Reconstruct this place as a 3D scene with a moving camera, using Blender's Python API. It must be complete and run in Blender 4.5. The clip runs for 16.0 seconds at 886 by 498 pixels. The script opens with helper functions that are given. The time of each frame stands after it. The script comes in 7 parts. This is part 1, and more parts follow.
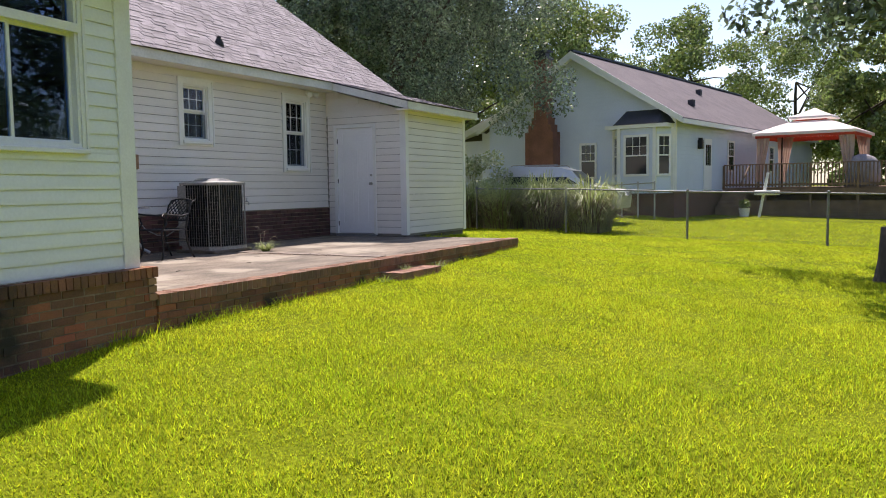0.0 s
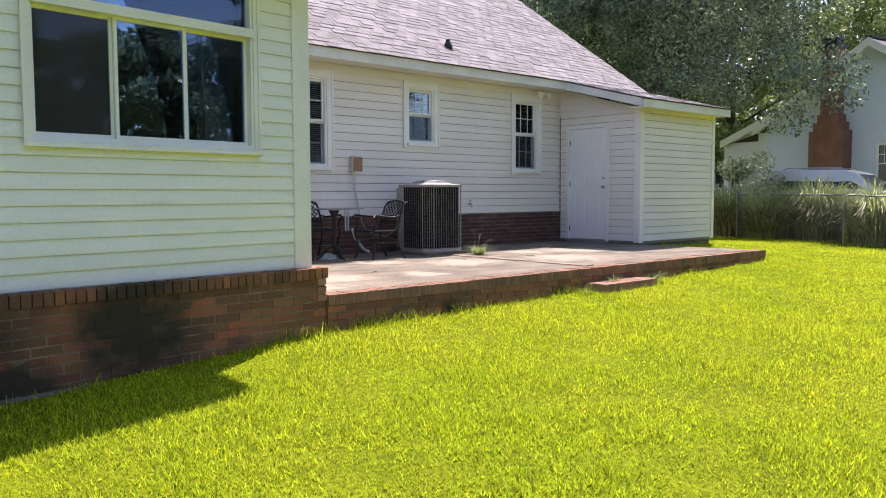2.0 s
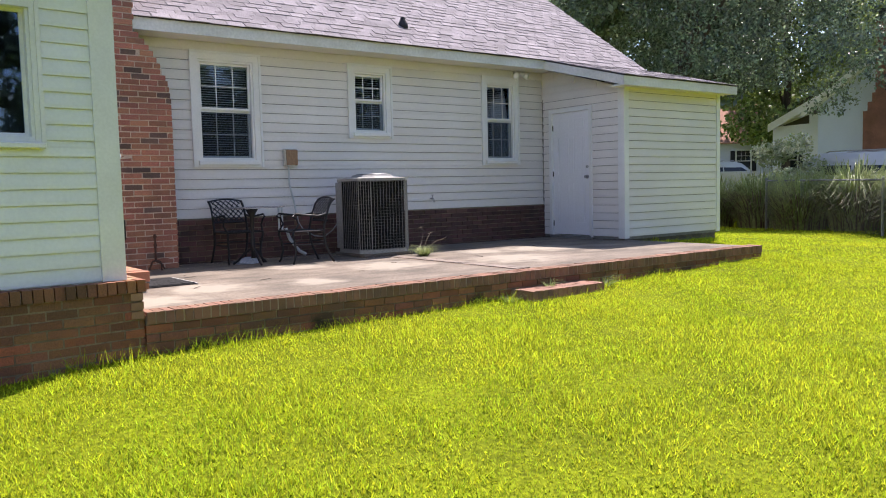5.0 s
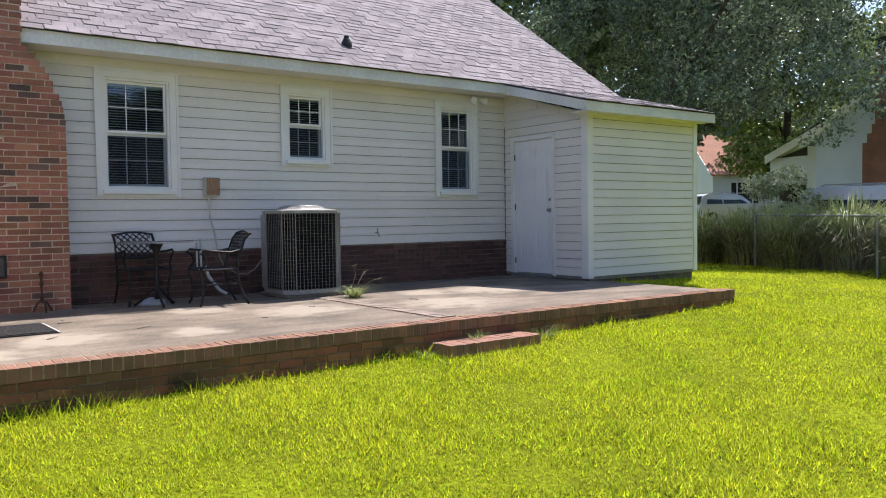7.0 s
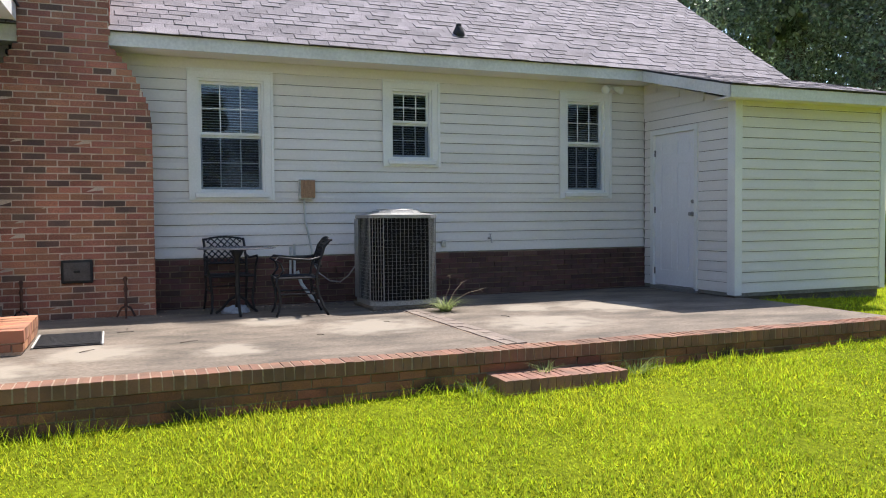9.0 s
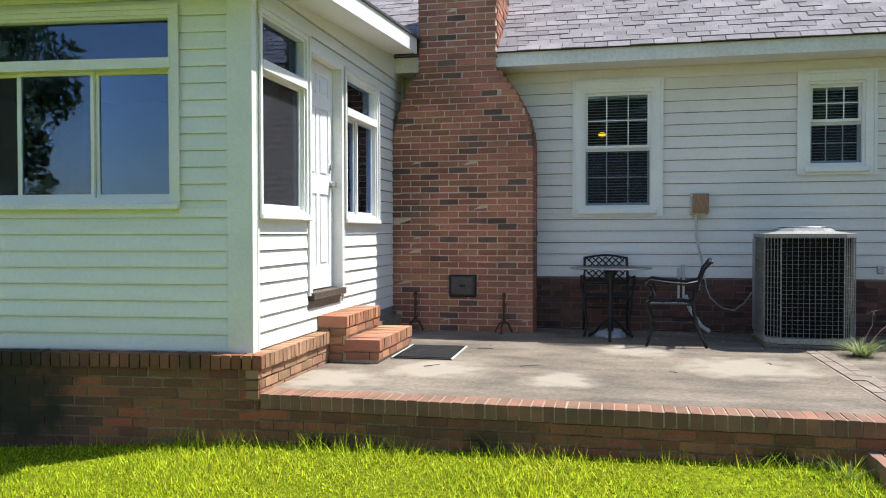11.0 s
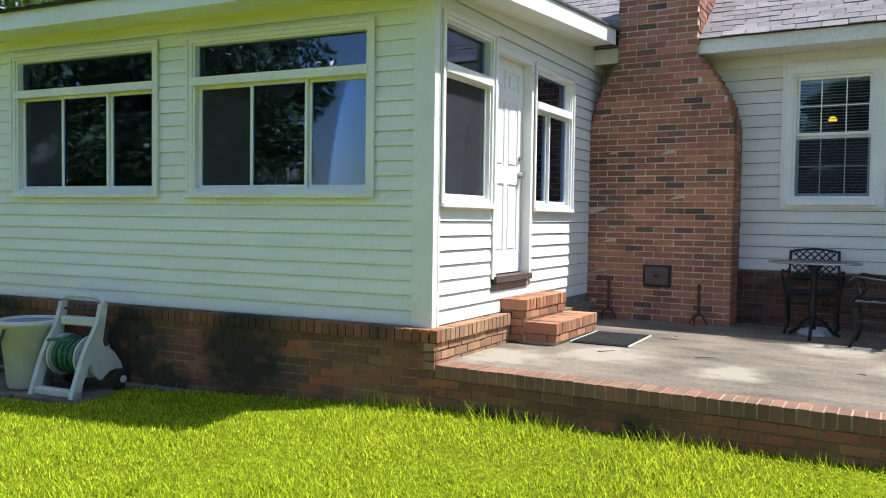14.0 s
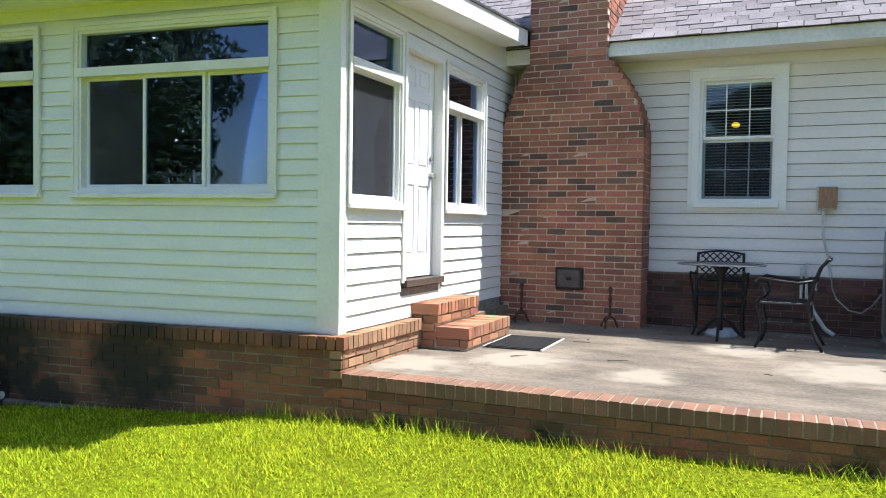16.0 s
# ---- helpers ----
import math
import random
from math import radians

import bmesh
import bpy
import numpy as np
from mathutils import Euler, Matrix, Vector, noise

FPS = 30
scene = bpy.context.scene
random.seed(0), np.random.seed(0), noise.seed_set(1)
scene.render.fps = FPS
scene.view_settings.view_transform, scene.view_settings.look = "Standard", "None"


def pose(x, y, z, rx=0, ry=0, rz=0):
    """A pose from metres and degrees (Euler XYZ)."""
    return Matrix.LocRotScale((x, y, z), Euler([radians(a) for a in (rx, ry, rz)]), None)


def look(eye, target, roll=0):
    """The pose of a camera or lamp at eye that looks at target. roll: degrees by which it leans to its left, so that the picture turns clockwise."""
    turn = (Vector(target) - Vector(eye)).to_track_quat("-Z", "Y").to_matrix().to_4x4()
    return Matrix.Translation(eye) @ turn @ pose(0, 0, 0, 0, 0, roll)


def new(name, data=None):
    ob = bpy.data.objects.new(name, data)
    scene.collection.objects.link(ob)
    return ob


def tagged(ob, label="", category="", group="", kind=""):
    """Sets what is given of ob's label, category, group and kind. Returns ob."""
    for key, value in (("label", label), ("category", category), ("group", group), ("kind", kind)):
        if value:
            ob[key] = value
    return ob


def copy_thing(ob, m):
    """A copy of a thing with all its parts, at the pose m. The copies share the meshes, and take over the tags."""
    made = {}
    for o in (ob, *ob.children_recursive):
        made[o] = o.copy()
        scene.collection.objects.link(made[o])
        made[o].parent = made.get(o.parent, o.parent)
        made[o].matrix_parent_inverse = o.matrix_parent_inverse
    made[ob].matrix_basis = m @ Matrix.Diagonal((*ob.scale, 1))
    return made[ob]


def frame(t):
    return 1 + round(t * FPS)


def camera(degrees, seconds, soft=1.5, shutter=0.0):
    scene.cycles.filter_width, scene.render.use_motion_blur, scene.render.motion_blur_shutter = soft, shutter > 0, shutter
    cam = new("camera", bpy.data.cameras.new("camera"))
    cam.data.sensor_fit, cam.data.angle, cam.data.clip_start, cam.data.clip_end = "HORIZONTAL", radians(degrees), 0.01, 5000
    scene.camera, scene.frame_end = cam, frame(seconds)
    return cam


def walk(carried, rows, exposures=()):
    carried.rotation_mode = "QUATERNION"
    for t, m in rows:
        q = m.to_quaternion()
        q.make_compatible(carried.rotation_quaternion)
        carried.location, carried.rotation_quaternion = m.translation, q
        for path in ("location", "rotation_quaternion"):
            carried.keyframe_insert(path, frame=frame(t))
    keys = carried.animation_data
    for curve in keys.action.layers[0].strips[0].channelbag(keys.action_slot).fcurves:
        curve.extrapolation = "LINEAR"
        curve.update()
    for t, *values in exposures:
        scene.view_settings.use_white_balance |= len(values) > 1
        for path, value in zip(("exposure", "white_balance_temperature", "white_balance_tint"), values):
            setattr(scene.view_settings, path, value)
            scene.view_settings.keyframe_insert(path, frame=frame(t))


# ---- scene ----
cam = camera(58.8, 16.0, soft=1.0)
PATH = [
    (0, (-4.927, -5.512, 1.355), (-3.168, -4.572, 1.203), -0.8),
    (0.5, (-4.777, -5.71, 1.373), (-3.099, -4.631, 1.243), -0.6),
    (1, (-4.488, -5.848, 1.368), (-2.838, -4.724, 1.245), -0.5),
    (1.5, (-4.204, -5.81, 1.294), (-2.687, -4.513, 1.174), -0.6),
    (2, (-3.88, -5.89, 1.345), (-2.55, -4.403, 1.208), -0.2),
    (2.5, (-3.549, -5.9, 1.325), (-2.29, -4.352, 1.198), -0.4),
    (3, (-3.233, -5.923, 1.331), (-2.043, -4.32, 1.197), -1.8),
    (3.5, (-2.872, -6.037, 1.334), (-1.746, -4.391, 1.182), -1.6),
    (4, (-2.516, -6.011, 1.325), (-1.416, -4.347, 1.178), -2.0),
    (4.5, (-2.125, -5.944, 1.3), (-1.016, -4.284, 1.176), -2.1),
    (5, (-1.698, -6.043, 1.321), (-0.506, -4.443, 1.171), -1.4),
    (5.2, (-1.597, -5.998, 1.325), (-0.345, -4.446, 1.168), -1.2),
    (7.5, (0.075, -5.659, 1.412), (1.217, -4.018, 1.349), -0.7),
    (8, (0.451, -5.612, 1.448), (1.535, -3.932, 1.377), -0.6),
    (10.3, (2.044, -4.953, 1.502), (2.115, -2.956, 1.425), -0.5),
    (10.5, (2.155, -4.9, 1.537), (2.124, -2.902, 1.46), -0.5),
    (11, (2.287, -4.794, 1.514), (1.861, -2.841, 1.473), -0.1),
    (11.5, (2.455, -4.831, 1.531), (1.668, -2.994, 1.483), 0.8),
    (12, (2.517, -4.964, 1.528), (1.57, -3.203, 1.477), 0.5),
    (12.5, (2.595, -5.084, 1.53), (1.588, -3.357, 1.466), 0.9),
    (13, (2.76, -5.075, 1.515), (1.727, -3.364, 1.447), 0.8),
    (13.5, (2.899, -5.044, 1.522), (1.857, -3.339, 1.446), 0.8),
    (14, (2.893, -4.948, 1.526), (1.899, -3.215, 1.449), 0.8),
    (14.5, (2.801, -4.806, 1.511), (1.86, -3.042, 1.469), 0.7),
    (15, (2.801, -4.725, 1.499), (1.853, -2.965, 1.451), 0.7),
    (15.5, (2.821, -4.713, 1.511), (1.908, -2.935, 1.454), 0.8),
    (16, (2.833, -4.72, 1.506), (2.029, -2.89, 1.443), 0.8),
]
EXPOSURES = [(0, 0.95, 6700, 22), (1, 1.08, 6700, 22), (1.5, 1.1, 6700, 22), (2, 1.34, 6680, 23), (2.5, 1.54, 6650, 24), (3, 1.52, 6620, 25), (3.5, 1.64, 6600, 26), (4.3, 1.72, 6560, 27), (5, 1.22, 6450, 23), (8, 1.05, 6400, 18), (10.5, 1.08, 6200, 11), (11, 1.08, 6180, 10), (11.5, 1.18, 6160, 10), (12, 0.76, 6100, 7), (12.5, 0.72, 6080, 5), (13, 1.05, 6080, 8), (13.5, 0.96, 6080, 8), (14, 1.08, 6080, 9), (14.5, 1.04, 6080, 10), (15.3, 1.2, 6080, 11), (16, 1.32, 6080, 11)]
walk(cam, [(t, look(eye, target, roll)) for t, eye, target, roll in PATH], EXPOSURES)

# ---- light ----
SUN = Vector((1.60, 0.85, 3.35)).normalized()
world = bpy.data.worlds.new("sky")
scene.world = world
world.use_nodes = True
wn = world.node_tree
sky = wn.nodes.new("ShaderNodeTexSky")
sky.sky_type = 'NISHITA'
sky.sun_disc = False
sky.sun_elevation = math.asin(SUN.z)
sky.sun_rotation = math.atan2(SUN.x, SUN.y)
sky.air_density, sky.dust_density, sky.ozone_density = 1.0, 0.8, 2.0
wn.nodes["Background"].inputs["Strength"].default_value = 0.11
wn.links.new(sky.outputs["Color"], wn.nodes["Background"].inputs["Color"])
sun_data = bpy.data.lights.new("sun", 'SUN')
sun_data.energy, sun_data.angle, sun_data.color = 4.2, radians(0.55), (1.0, 0.95, 0.86)
sun = new("sun", sun_data)
sun.matrix_world = look(SUN * 50, (0, 0, 0))


# ---- materials ----
def mat(name, a, b=None, scale=3.0, fine=60.0, rough=0.6, bump=0.15, metal=0.0, spread=0.0, spec=0.5, stretch=(1, 1, 1), grain=0.25, thin=0.0):
    """A surface between colours a and b, blotched at one scale and grained at a finer one. spread: change from piece to piece. thin: light that comes through."""
    m = bpy.data.materials.new(name)
    m.use_nodes = True
    nt, N = m.node_tree, m.node_tree.nodes
    L = nt.links.new
    bs = N["Principled BSDF"]
    geo = N.new("ShaderNodeNewGeometry")
    mp = N.new("ShaderNodeMapping")
    mp.inputs["Scale"].default_value = stretch
    L(geo.outputs["Position"], mp.inputs["Vector"])
    big, small = N.new("ShaderNodeTexNoise"), N.new("ShaderNodeTexNoise")
    for n, s, d in ((big, scale, 4), (small, fine, 2)):
        n.inputs["Scale"].default_value, n.inputs["Detail"].default_value = s, d
        L(mp.outputs[0], n.inputs["Vector"])
    ramp = N.new("ShaderNodeValToRGB")
    ramp.color_ramp.elements[0].position, ramp.color_ramp.elements[1].position = 0.35, 0.65
    ramp.color_ramp.elements[0].color, ramp.color_ramp.elements[1].color = (*a, 1), (*(b or [c * 0.85 for c in a]), 1)
    L(big.outputs["Fac"], ramp.inputs["Fac"])
    col = ramp.outputs["Color"]
    hsv = N.new("ShaderNodeHueSaturation")
    L(col, hsv.inputs["Color"])
    val = N.new("ShaderNodeMapRange")
    val.inputs["To Min"].default_value, val.inputs["To Max"].default_value = 1 - grain, 1 + grain
    val.inputs["From Min"].default_value, val.inputs["From Max"].default_value = 0.3, 0.7
    L(small.outputs["Fac"], val.inputs["Value"])
    last = val.outputs[0]
    if spread:
        info = N.new("ShaderNodeObjectInfo")
        r = N.new("ShaderNodeMapRange")
        r.inputs["To Min"].default_value, r.inputs["To Max"].default_value = 1 - spread, 1 + spread
        L(info.outputs["Random"], r.inputs["Value"])
        mul = N.new("ShaderNodeMath")
        mul.operation = 'MULTIPLY'
        L(last, mul.inputs[0]), L(r.outputs[0], mul.inputs[1])
        last = mul.outputs[0]
        hue = N.new("ShaderNodeMapRange")
        hue.inputs["To Min"].default_value, hue.inputs["To Max"].default_value = 0.5 + spread * 0.04, 0.5 - spread * 0.04
        tw = N.new("ShaderNodeMath")
        tw.operation = 'FRACT'
        k = N.new("ShaderNodeMath")
        k.operation, k.inputs[1].default_value = 'MULTIPLY', 7.31
        L(info.outputs["Random"], k.inputs[0]), L(k.outputs[0], tw.inputs[0]), L(tw.outputs[0], hue.inputs["Value"])
        L(hue.outputs[0], hsv.inputs["Hue"])
    L(last, hsv.inputs["Value"])
    L(hsv.outputs["Color"], bs.inputs["Base Color"])
    bs.inputs["Roughness"].default_value, bs.inputs["Metallic"].default_value = rough, metal
    bs.inputs["Specular IOR Level"].default_value = spec
    if bump:
        bp = N.new("ShaderNodeBump")
        bp.inputs["Strength"].default_value, bp.inputs["Distance"].default_value = bump, 0.01
        L(small.outputs["Fac"], bp.inputs["Height"]), L(bp.outputs[0], bs.inputs["Normal"])
    if thin:
        tr = N.new("ShaderNodeBsdfTranslucent")
        mx = N.new("ShaderNodeMixShader")
        mx.inputs[0].default_value = thin
        L(hsv.outputs["Color"], tr.inputs["Color"])
        L(bs.outputs[0], mx.inputs[1]), L(tr.outputs[0], mx.inputs[2]), L(mx.outputs[0], N["Material Output"].inputs["Surface"])
    return m


def glass(name, tint=(0.9, 0.95, 0.95), rough=0.01, ior=2.15, sheen=(0.78, 0.88, 1.0)):
    """A thin pane: mostly clear, with a mirror that grows towards grazing."""
    m = bpy.data.materials.new(name)
    m.use_nodes = True
    N, L = m.node_tree.nodes, m.node_tree.links.new
    N.remove(N["Principled BSDF"])
    tr, gl, mx, fr = N.new("ShaderNodeBsdfTransparent"), N.new("ShaderNodeBsdfGlossy"), N.new("ShaderNodeMixShader"), N.new("ShaderNodeFresnel")
    tr.inputs["Color"].default_value = (*tint, 1)
    gl.inputs["Roughness"].default_value = rough
    fr.inputs["IOR"].default_value = ior
    # blue tint paints the reflected sky deeper than the pale sky gives
    gl.inputs["Color"].default_value = (*sheen, 1)
    L(fr.outputs[0], mx.inputs[0]), L(tr.outputs[0], mx.inputs[1]), L(gl.outputs[0], mx.inputs[2])
    L(mx.outputs[0], N["Material Output"].inputs["Surface"])
    return m


def screen(name, shade=0.24, tint=0.55, ior=1.45):
    """A pane behind a fine grey insect screen, which dulls both the mirror and the view."""
    m = glass(name, (tint, tint * 1.04, tint * 1.08), 0.04, ior, (0.7, 0.8, 1.0))
    N, L = m.node_tree.nodes, m.node_tree.links.new
    src = N["Material Output"].inputs["Surface"].links[0].from_socket
    df, mx = N.new("ShaderNodeBsdfDiffuse"), N.new("ShaderNodeMixShader")
    df.inputs["Color"].default_value = (0.10, 0.10, 0.098, 1)
    mx.inputs[0].default_value = shade
    L(src, mx.inputs[1]), L(df.outputs[0], mx.inputs[2]), L(mx.outputs[0], N["Material Output"].inputs["Surface"])
    return m


def stained(m, colour, spots, start=0.12, full=0.36):
    """Lays dark growth of its own ragged shape over a material; spots: centre x, y, z and radius."""
    N, L = m.node_tree.nodes, m.node_tree.links.new
    bs = N["Principled BSDF"]
    src = bs.inputs["Base Color"].links[0].from_socket
    geo, nz = N.new("ShaderNodeNewGeometry"), N.new("ShaderNodeTexNoise")
    nz.inputs["Scale"].default_value, nz.inputs["Detail"].default_value = 5.0, 6
    L(geo.outputs["Position"], nz.inputs["Vector"])
    total = None
    for x, y, z, r in spots:
        d = N.new("ShaderNodeVectorMath")
        d.operation, d.inputs[1].default_value = 'DISTANCE', (x, y, z)
        L(geo.outputs["Position"], d.inputs[0])
        mr = N.new("ShaderNodeMapRange")
        mr.inputs["From Min"].default_value, mr.inputs["From Max"].default_value = r, 0.0
        L(d.outputs["Value"], mr.inputs["Value"])
        if total is None:
            total = mr.outputs[0]
        else:
            ad = N.new("ShaderNodeMath")
            ad.operation = 'MAXIMUM'
            L(total, ad.inputs[0]), L(mr.outputs[0], ad.inputs[1])
            total = ad.outputs[0]
    add = N.new("ShaderNodeMath")
    add.operation = 'MULTIPLY'
    L(total, add.inputs[0]), L(nz.outputs["Fac"], add.inputs[1])
    rp = N.new("ShaderNodeMapRange")
    rp.inputs["From Min"].default_value, rp.inputs["From Max"].default_value, rp.inputs["To Max"].default_value = start, full, 0.9
    L(add.outputs[0], rp.inputs["Value"])
    mx = N.new("ShaderNodeMix")
    mx.data_type = 'RGBA'
    mx.inputs["B"].default_value = (*colour, 1)
    L(rp.outputs[0], mx.inputs["Factor"]), L(src, mx.inputs["A"]), L(mx.outputs["Result"], bs.inputs["Base Color"])
    return m


def island_version(m, amount):
    """The same surface with its change from piece to piece taken from loose islands of a joined mesh."""
    c = m.copy()
    N = c.node_tree.nodes
    g = N.new("ShaderNodeNewGeometry")
    for link in list(c.node_tree.links):
        if link.from_node.bl_idname == "ShaderNodeObjectInfo":
            c.node_tree.links.new(g.outputs["Random Per Island"], link.to_socket)
    return c


SIDING = mat("cream_vinyl_siding", (0.76, 0.725, 0.68), (0.71, 0.675, 0.63), 1.2, 40, 0.45, 0.05, grain=0.03, spread=0.03)
SIDING_SUN = mat("white_vinyl_siding", (0.80, 0.81, 0.78), (0.75, 0.77, 0.72), 1.2, 40, 0.42, 0.05, grain=0.03, spread=0.03)
TRIM = mat("white_trim_paint", (0.80, 0.80, 0.78), (0.74, 0.74, 0.71), 2.5, 50, 0.4, 0.05, grain=0.04)
TRIM_OLD = mat("weathered_white_fascia", (0.74, 0.73, 0.69), (0.62, 0.61, 0.56), 2.0, 30, 0.5, 0.1, grain=0.08)
DOORPAINT = mat("white_door_paint", (0.82, 0.82, 0.83), (0.78, 0.78, 0.80), 1.5, 40, 0.35, 0.04, grain=0.03)
BRICK = stained(mat("red_brick", (0.41, 0.165, 0.10), (0.29, 0.122, 0.08), 1.8, 110, 0.88, 0.6, spread=0.27, grain=0.32), (0.075, 0.042, 0.034), [(-0.05, 3.6, 1.9, 1.1), (1.4, 3.6, 1.3, 0.8), (0.3, 3.6, 3.1, 0.7), (1.1, 3.6, 2.6, 0.5), (0.6, 3.6, 0.5, 0.6)], 0.18, 0.8)
ALGAE = [(x, y + min(x, 0) * 0.096, z, r * (0.35 if x > 0 else 0.9 if x > -2.8 else 1.35)) for x, y, z, r in [(-1.75, 0, 0.42, 0.75), (-3.0, 0, 0.35, 0.5), (-4.6, 0, 0.3, 0.6), (-2.6, 0, 0.0, 0.5), (1.5, 0, 0.15, 0.6), (3.2, 0, 0.15, 0.6), (6.0, 0, 0.2, 0.7), (0.4, 0, 0.1, 0.5), (2.4, 0, 0.05, 0.5), (4.6, 0, 0.1, 0.6), (-3.9, 0, 0.1, 0.5)]]
BRICK_BASE = stained(mat("weathered_base_brick", (0.255, 0.102, 0.051), (0.135, 0.069, 0.040), 2.0, 120, 0.9, 0.5, spread=0.26, grain=0.32), (0.02, 0.022, 0.012), ALGAE, 0.10, 0.30)
BRICK_RIM = mat("weathered_rim_brick", (0.25, 0.125, 0.078), (0.16, 0.092, 0.06), 4, 200, 0.9, 0.4, spread=0.16, grain=0.16)
BRICK_DARK = mat("dark_foundation_brick", (0.125, 0.056, 0.046), (0.082, 0.042, 0.036), 4, 80, 0.85, 0.4, spread=0.35, grain=0.2)
BRICK_CAP = mat("tan_ledge_brick", (0.36, 0.205, 0.115), (0.27, 0.15, 0.085), 4, 160, 0.9, 0.35, spread=0.25, grain=0.2)
BRICK_TOP = mat("orange_rowlock_brick", (0.38, 0.165, 0.085), (0.29, 0.145, 0.085), 6, 260, 0.85, 0.2, spread=0.32, grain=0.10)
MORTAR = mat("grey_mortar", (0.66, 0.54, 0.43), (0.50, 0.40, 0.31), 6, 90, 0.95, 0.5)
MORTAR_RIM = mat("worn_rim_mortar", (0.38, 0.29, 0.21), (0.26, 0.19, 0.14), 6, 90, 0.95, 0.5)
BRICK_CHAR = mat("charred_brick", (0.15, 0.085, 0.065), (0.10, 0.062, 0.05), 6, 110, 0.85, 0.5, spread=0.25, grain=0.25)
BRICK_RED = stained(mat("bright_red_brick", (0.36, 0.12, 0.058), (0.28, 0.10, 0.052), 4, 110, 0.88, 0.5, spread=0.2, grain=0.28), (0.02, 0.022, 0.012), ALGAE, 0.10, 0.30)
MORTAR_DARK = stained(mat("dirty_mortar", (0.265, 0.205, 0.135), (0.145, 0.115, 0.077), 6, 90, 0.95, 0.5), (0.02, 0.022, 0.012), ALGAE, 0.10, 0.30)
CONCRETE = stained(mat("stained_concrete", (0.20, 0.162, 0.122), (0.10, 0.082, 0.062), 2.6, 70, 0.92, 0.5, grain=0.3, stretch=(0.6, 1.3, 1)), (0.30, 0.262, 0.205), [(3.3, 1.75, 0.45, 0.9), (2.5, 2.5, 0.45, 0.6), (4.9, 1.3, 0.45, 1.0), (0.25, 0.6, 0.45, 0.7), (0.9, 1.2, 0.45, 0.7), (6.2, 2.2, 0.45, 0.9), (1.9, 0.9, 0.45, 0.5), (5.3, 2.4, 0.45, 0.6)], 0.16, 0.34)
SHINGLE = mat("grey_asphalt_shingle", (0.25, 0.228, 0.238), (0.19, 0.172, 0.182), 2.5, 160, 0.95, 0.6, spread=0.2, grain=0.3)
ROOFDECK = mat("roof_underlay", (0.05, 0.048, 0.05), None, 3, 60, 0.95)
# near-black so the shade of the unlit rooms sits in the colour
DARKROOM = mat("shade_toned_interior", (0.07, 0.068, 0.062), None, 2, 30, 0.8)
LAWN = mat("lawn_ground", (0.15, 0.185, 0.006), (0.10, 0.125, 0.005), 0.8, 30, 0.95, 0.6, grain=0.45, spec=0.05)
BLADE = mat("grass_blade", (0.37, 0.46, 0.016), (0.48, 0.53, 0.024), 0.7, 60, 0.7, 0.0, grain=0.35, thin=0.5, spec=0.2, spread=0.62)
BLACK_METAL = mat("black_cast_metal", (0.015, 0.015, 0.017), None, 8, 80, 0.5, 0.1, spec=0.35)
GREY_METAL = mat("galvanised_metal", (0.42, 0.42, 0.41), (0.33, 0.33, 0.32), 5, 60, 0.45, 0.05, metal=0.7)
FENCE_METAL = mat("dull_galvanised_steel", (0.22, 0.225, 0.225), (0.15, 0.155, 0.155), 5, 60, 0.6, 0.05, metal=0.4)
BEIGE_METAL = mat("pale_painted_metal", (0.55, 0.54, 0.50), (0.47, 0.46, 0.42), 4, 60, 0.45, 0.05)
GRILLE = mat("dark_grey_wire", (0.24, 0.24, 0.235), (0.18, 0.18, 0.175), 6, 60, 0.5, 0.0)
UNIT_METAL = mat("grey_enamelled_metal", (0.30, 0.30, 0.285), (0.24, 0.24, 0.225), 4, 60, 0.45, 0.05)
FIN = mat("dark_cooling_fins", (0.008, 0.008, 0.009), None, 8, 200, 0.8, 0.3, spec=0.1)
RUBBER = mat("black_rubber", (0.025, 0.025, 0.026), None, 6, 60, 0.75, 0.3)
WHITE_PLASTIC = mat("pale_grey_plastic", (0.58, 0.59, 0.57), (0.48, 0.49, 0.46), 5, 60, 0.45, 0.05, grain=0.06)
BLIND = mat("white_blind_slat", (0.80, 0.81, 0.80), None, 3, 40, 0.5, 0.0, grain=0.03)
PANE = glass("window_glass", ior=2.1, sheen=(0.55, 0.72, 1.0))
PANE_SASH = glass("sash_glass", (0.84, 0.88, 0.90), ior=1.5)
# backing darkened to paint the shade lines in the gaps between siding boards
WALLCORE = mat("shade_toned_wall_core", (0.26, 0.245, 0.215), None, 2, 30, 0.95)
GREY_BLIND = mat("grey_blind_slat", (0.24, 0.25, 0.26), None, 3, 40, 0.6, 0.0, grain=0.05)
PANE_DIM = glass("dim_glass", (0.6, 0.65, 0.7), 0.02, 1.85, (0.55, 0.72, 1.0))
PANE_SCREEN_HAZE = screen("screened_and_hazed_glass")
MESH_SCREEN = screen("insect_screen_mesh", 0.14, 0.80, 1.02)


# ---- building blocks ----
def quad_box(bm, x0, y0, z0, x1, y1, z1, m=None):
    """A box between two corners, laid through the pose m if given."""
    vs = [Vector((x, y, z)) for x in (x0, x1) for y in (y0, y1) for z in (z0, z1)]
    vs = [bm.verts.new(m @ v if m else v) for v in vs]
    for f in ((0, 1, 3, 2), (4, 6, 7, 5), (0, 4, 5, 1), (2, 3, 7, 6), (0, 2, 6, 4), (1, 5, 7, 3)):
        bm.faces.new([vs[i] for i in f])
    return vs


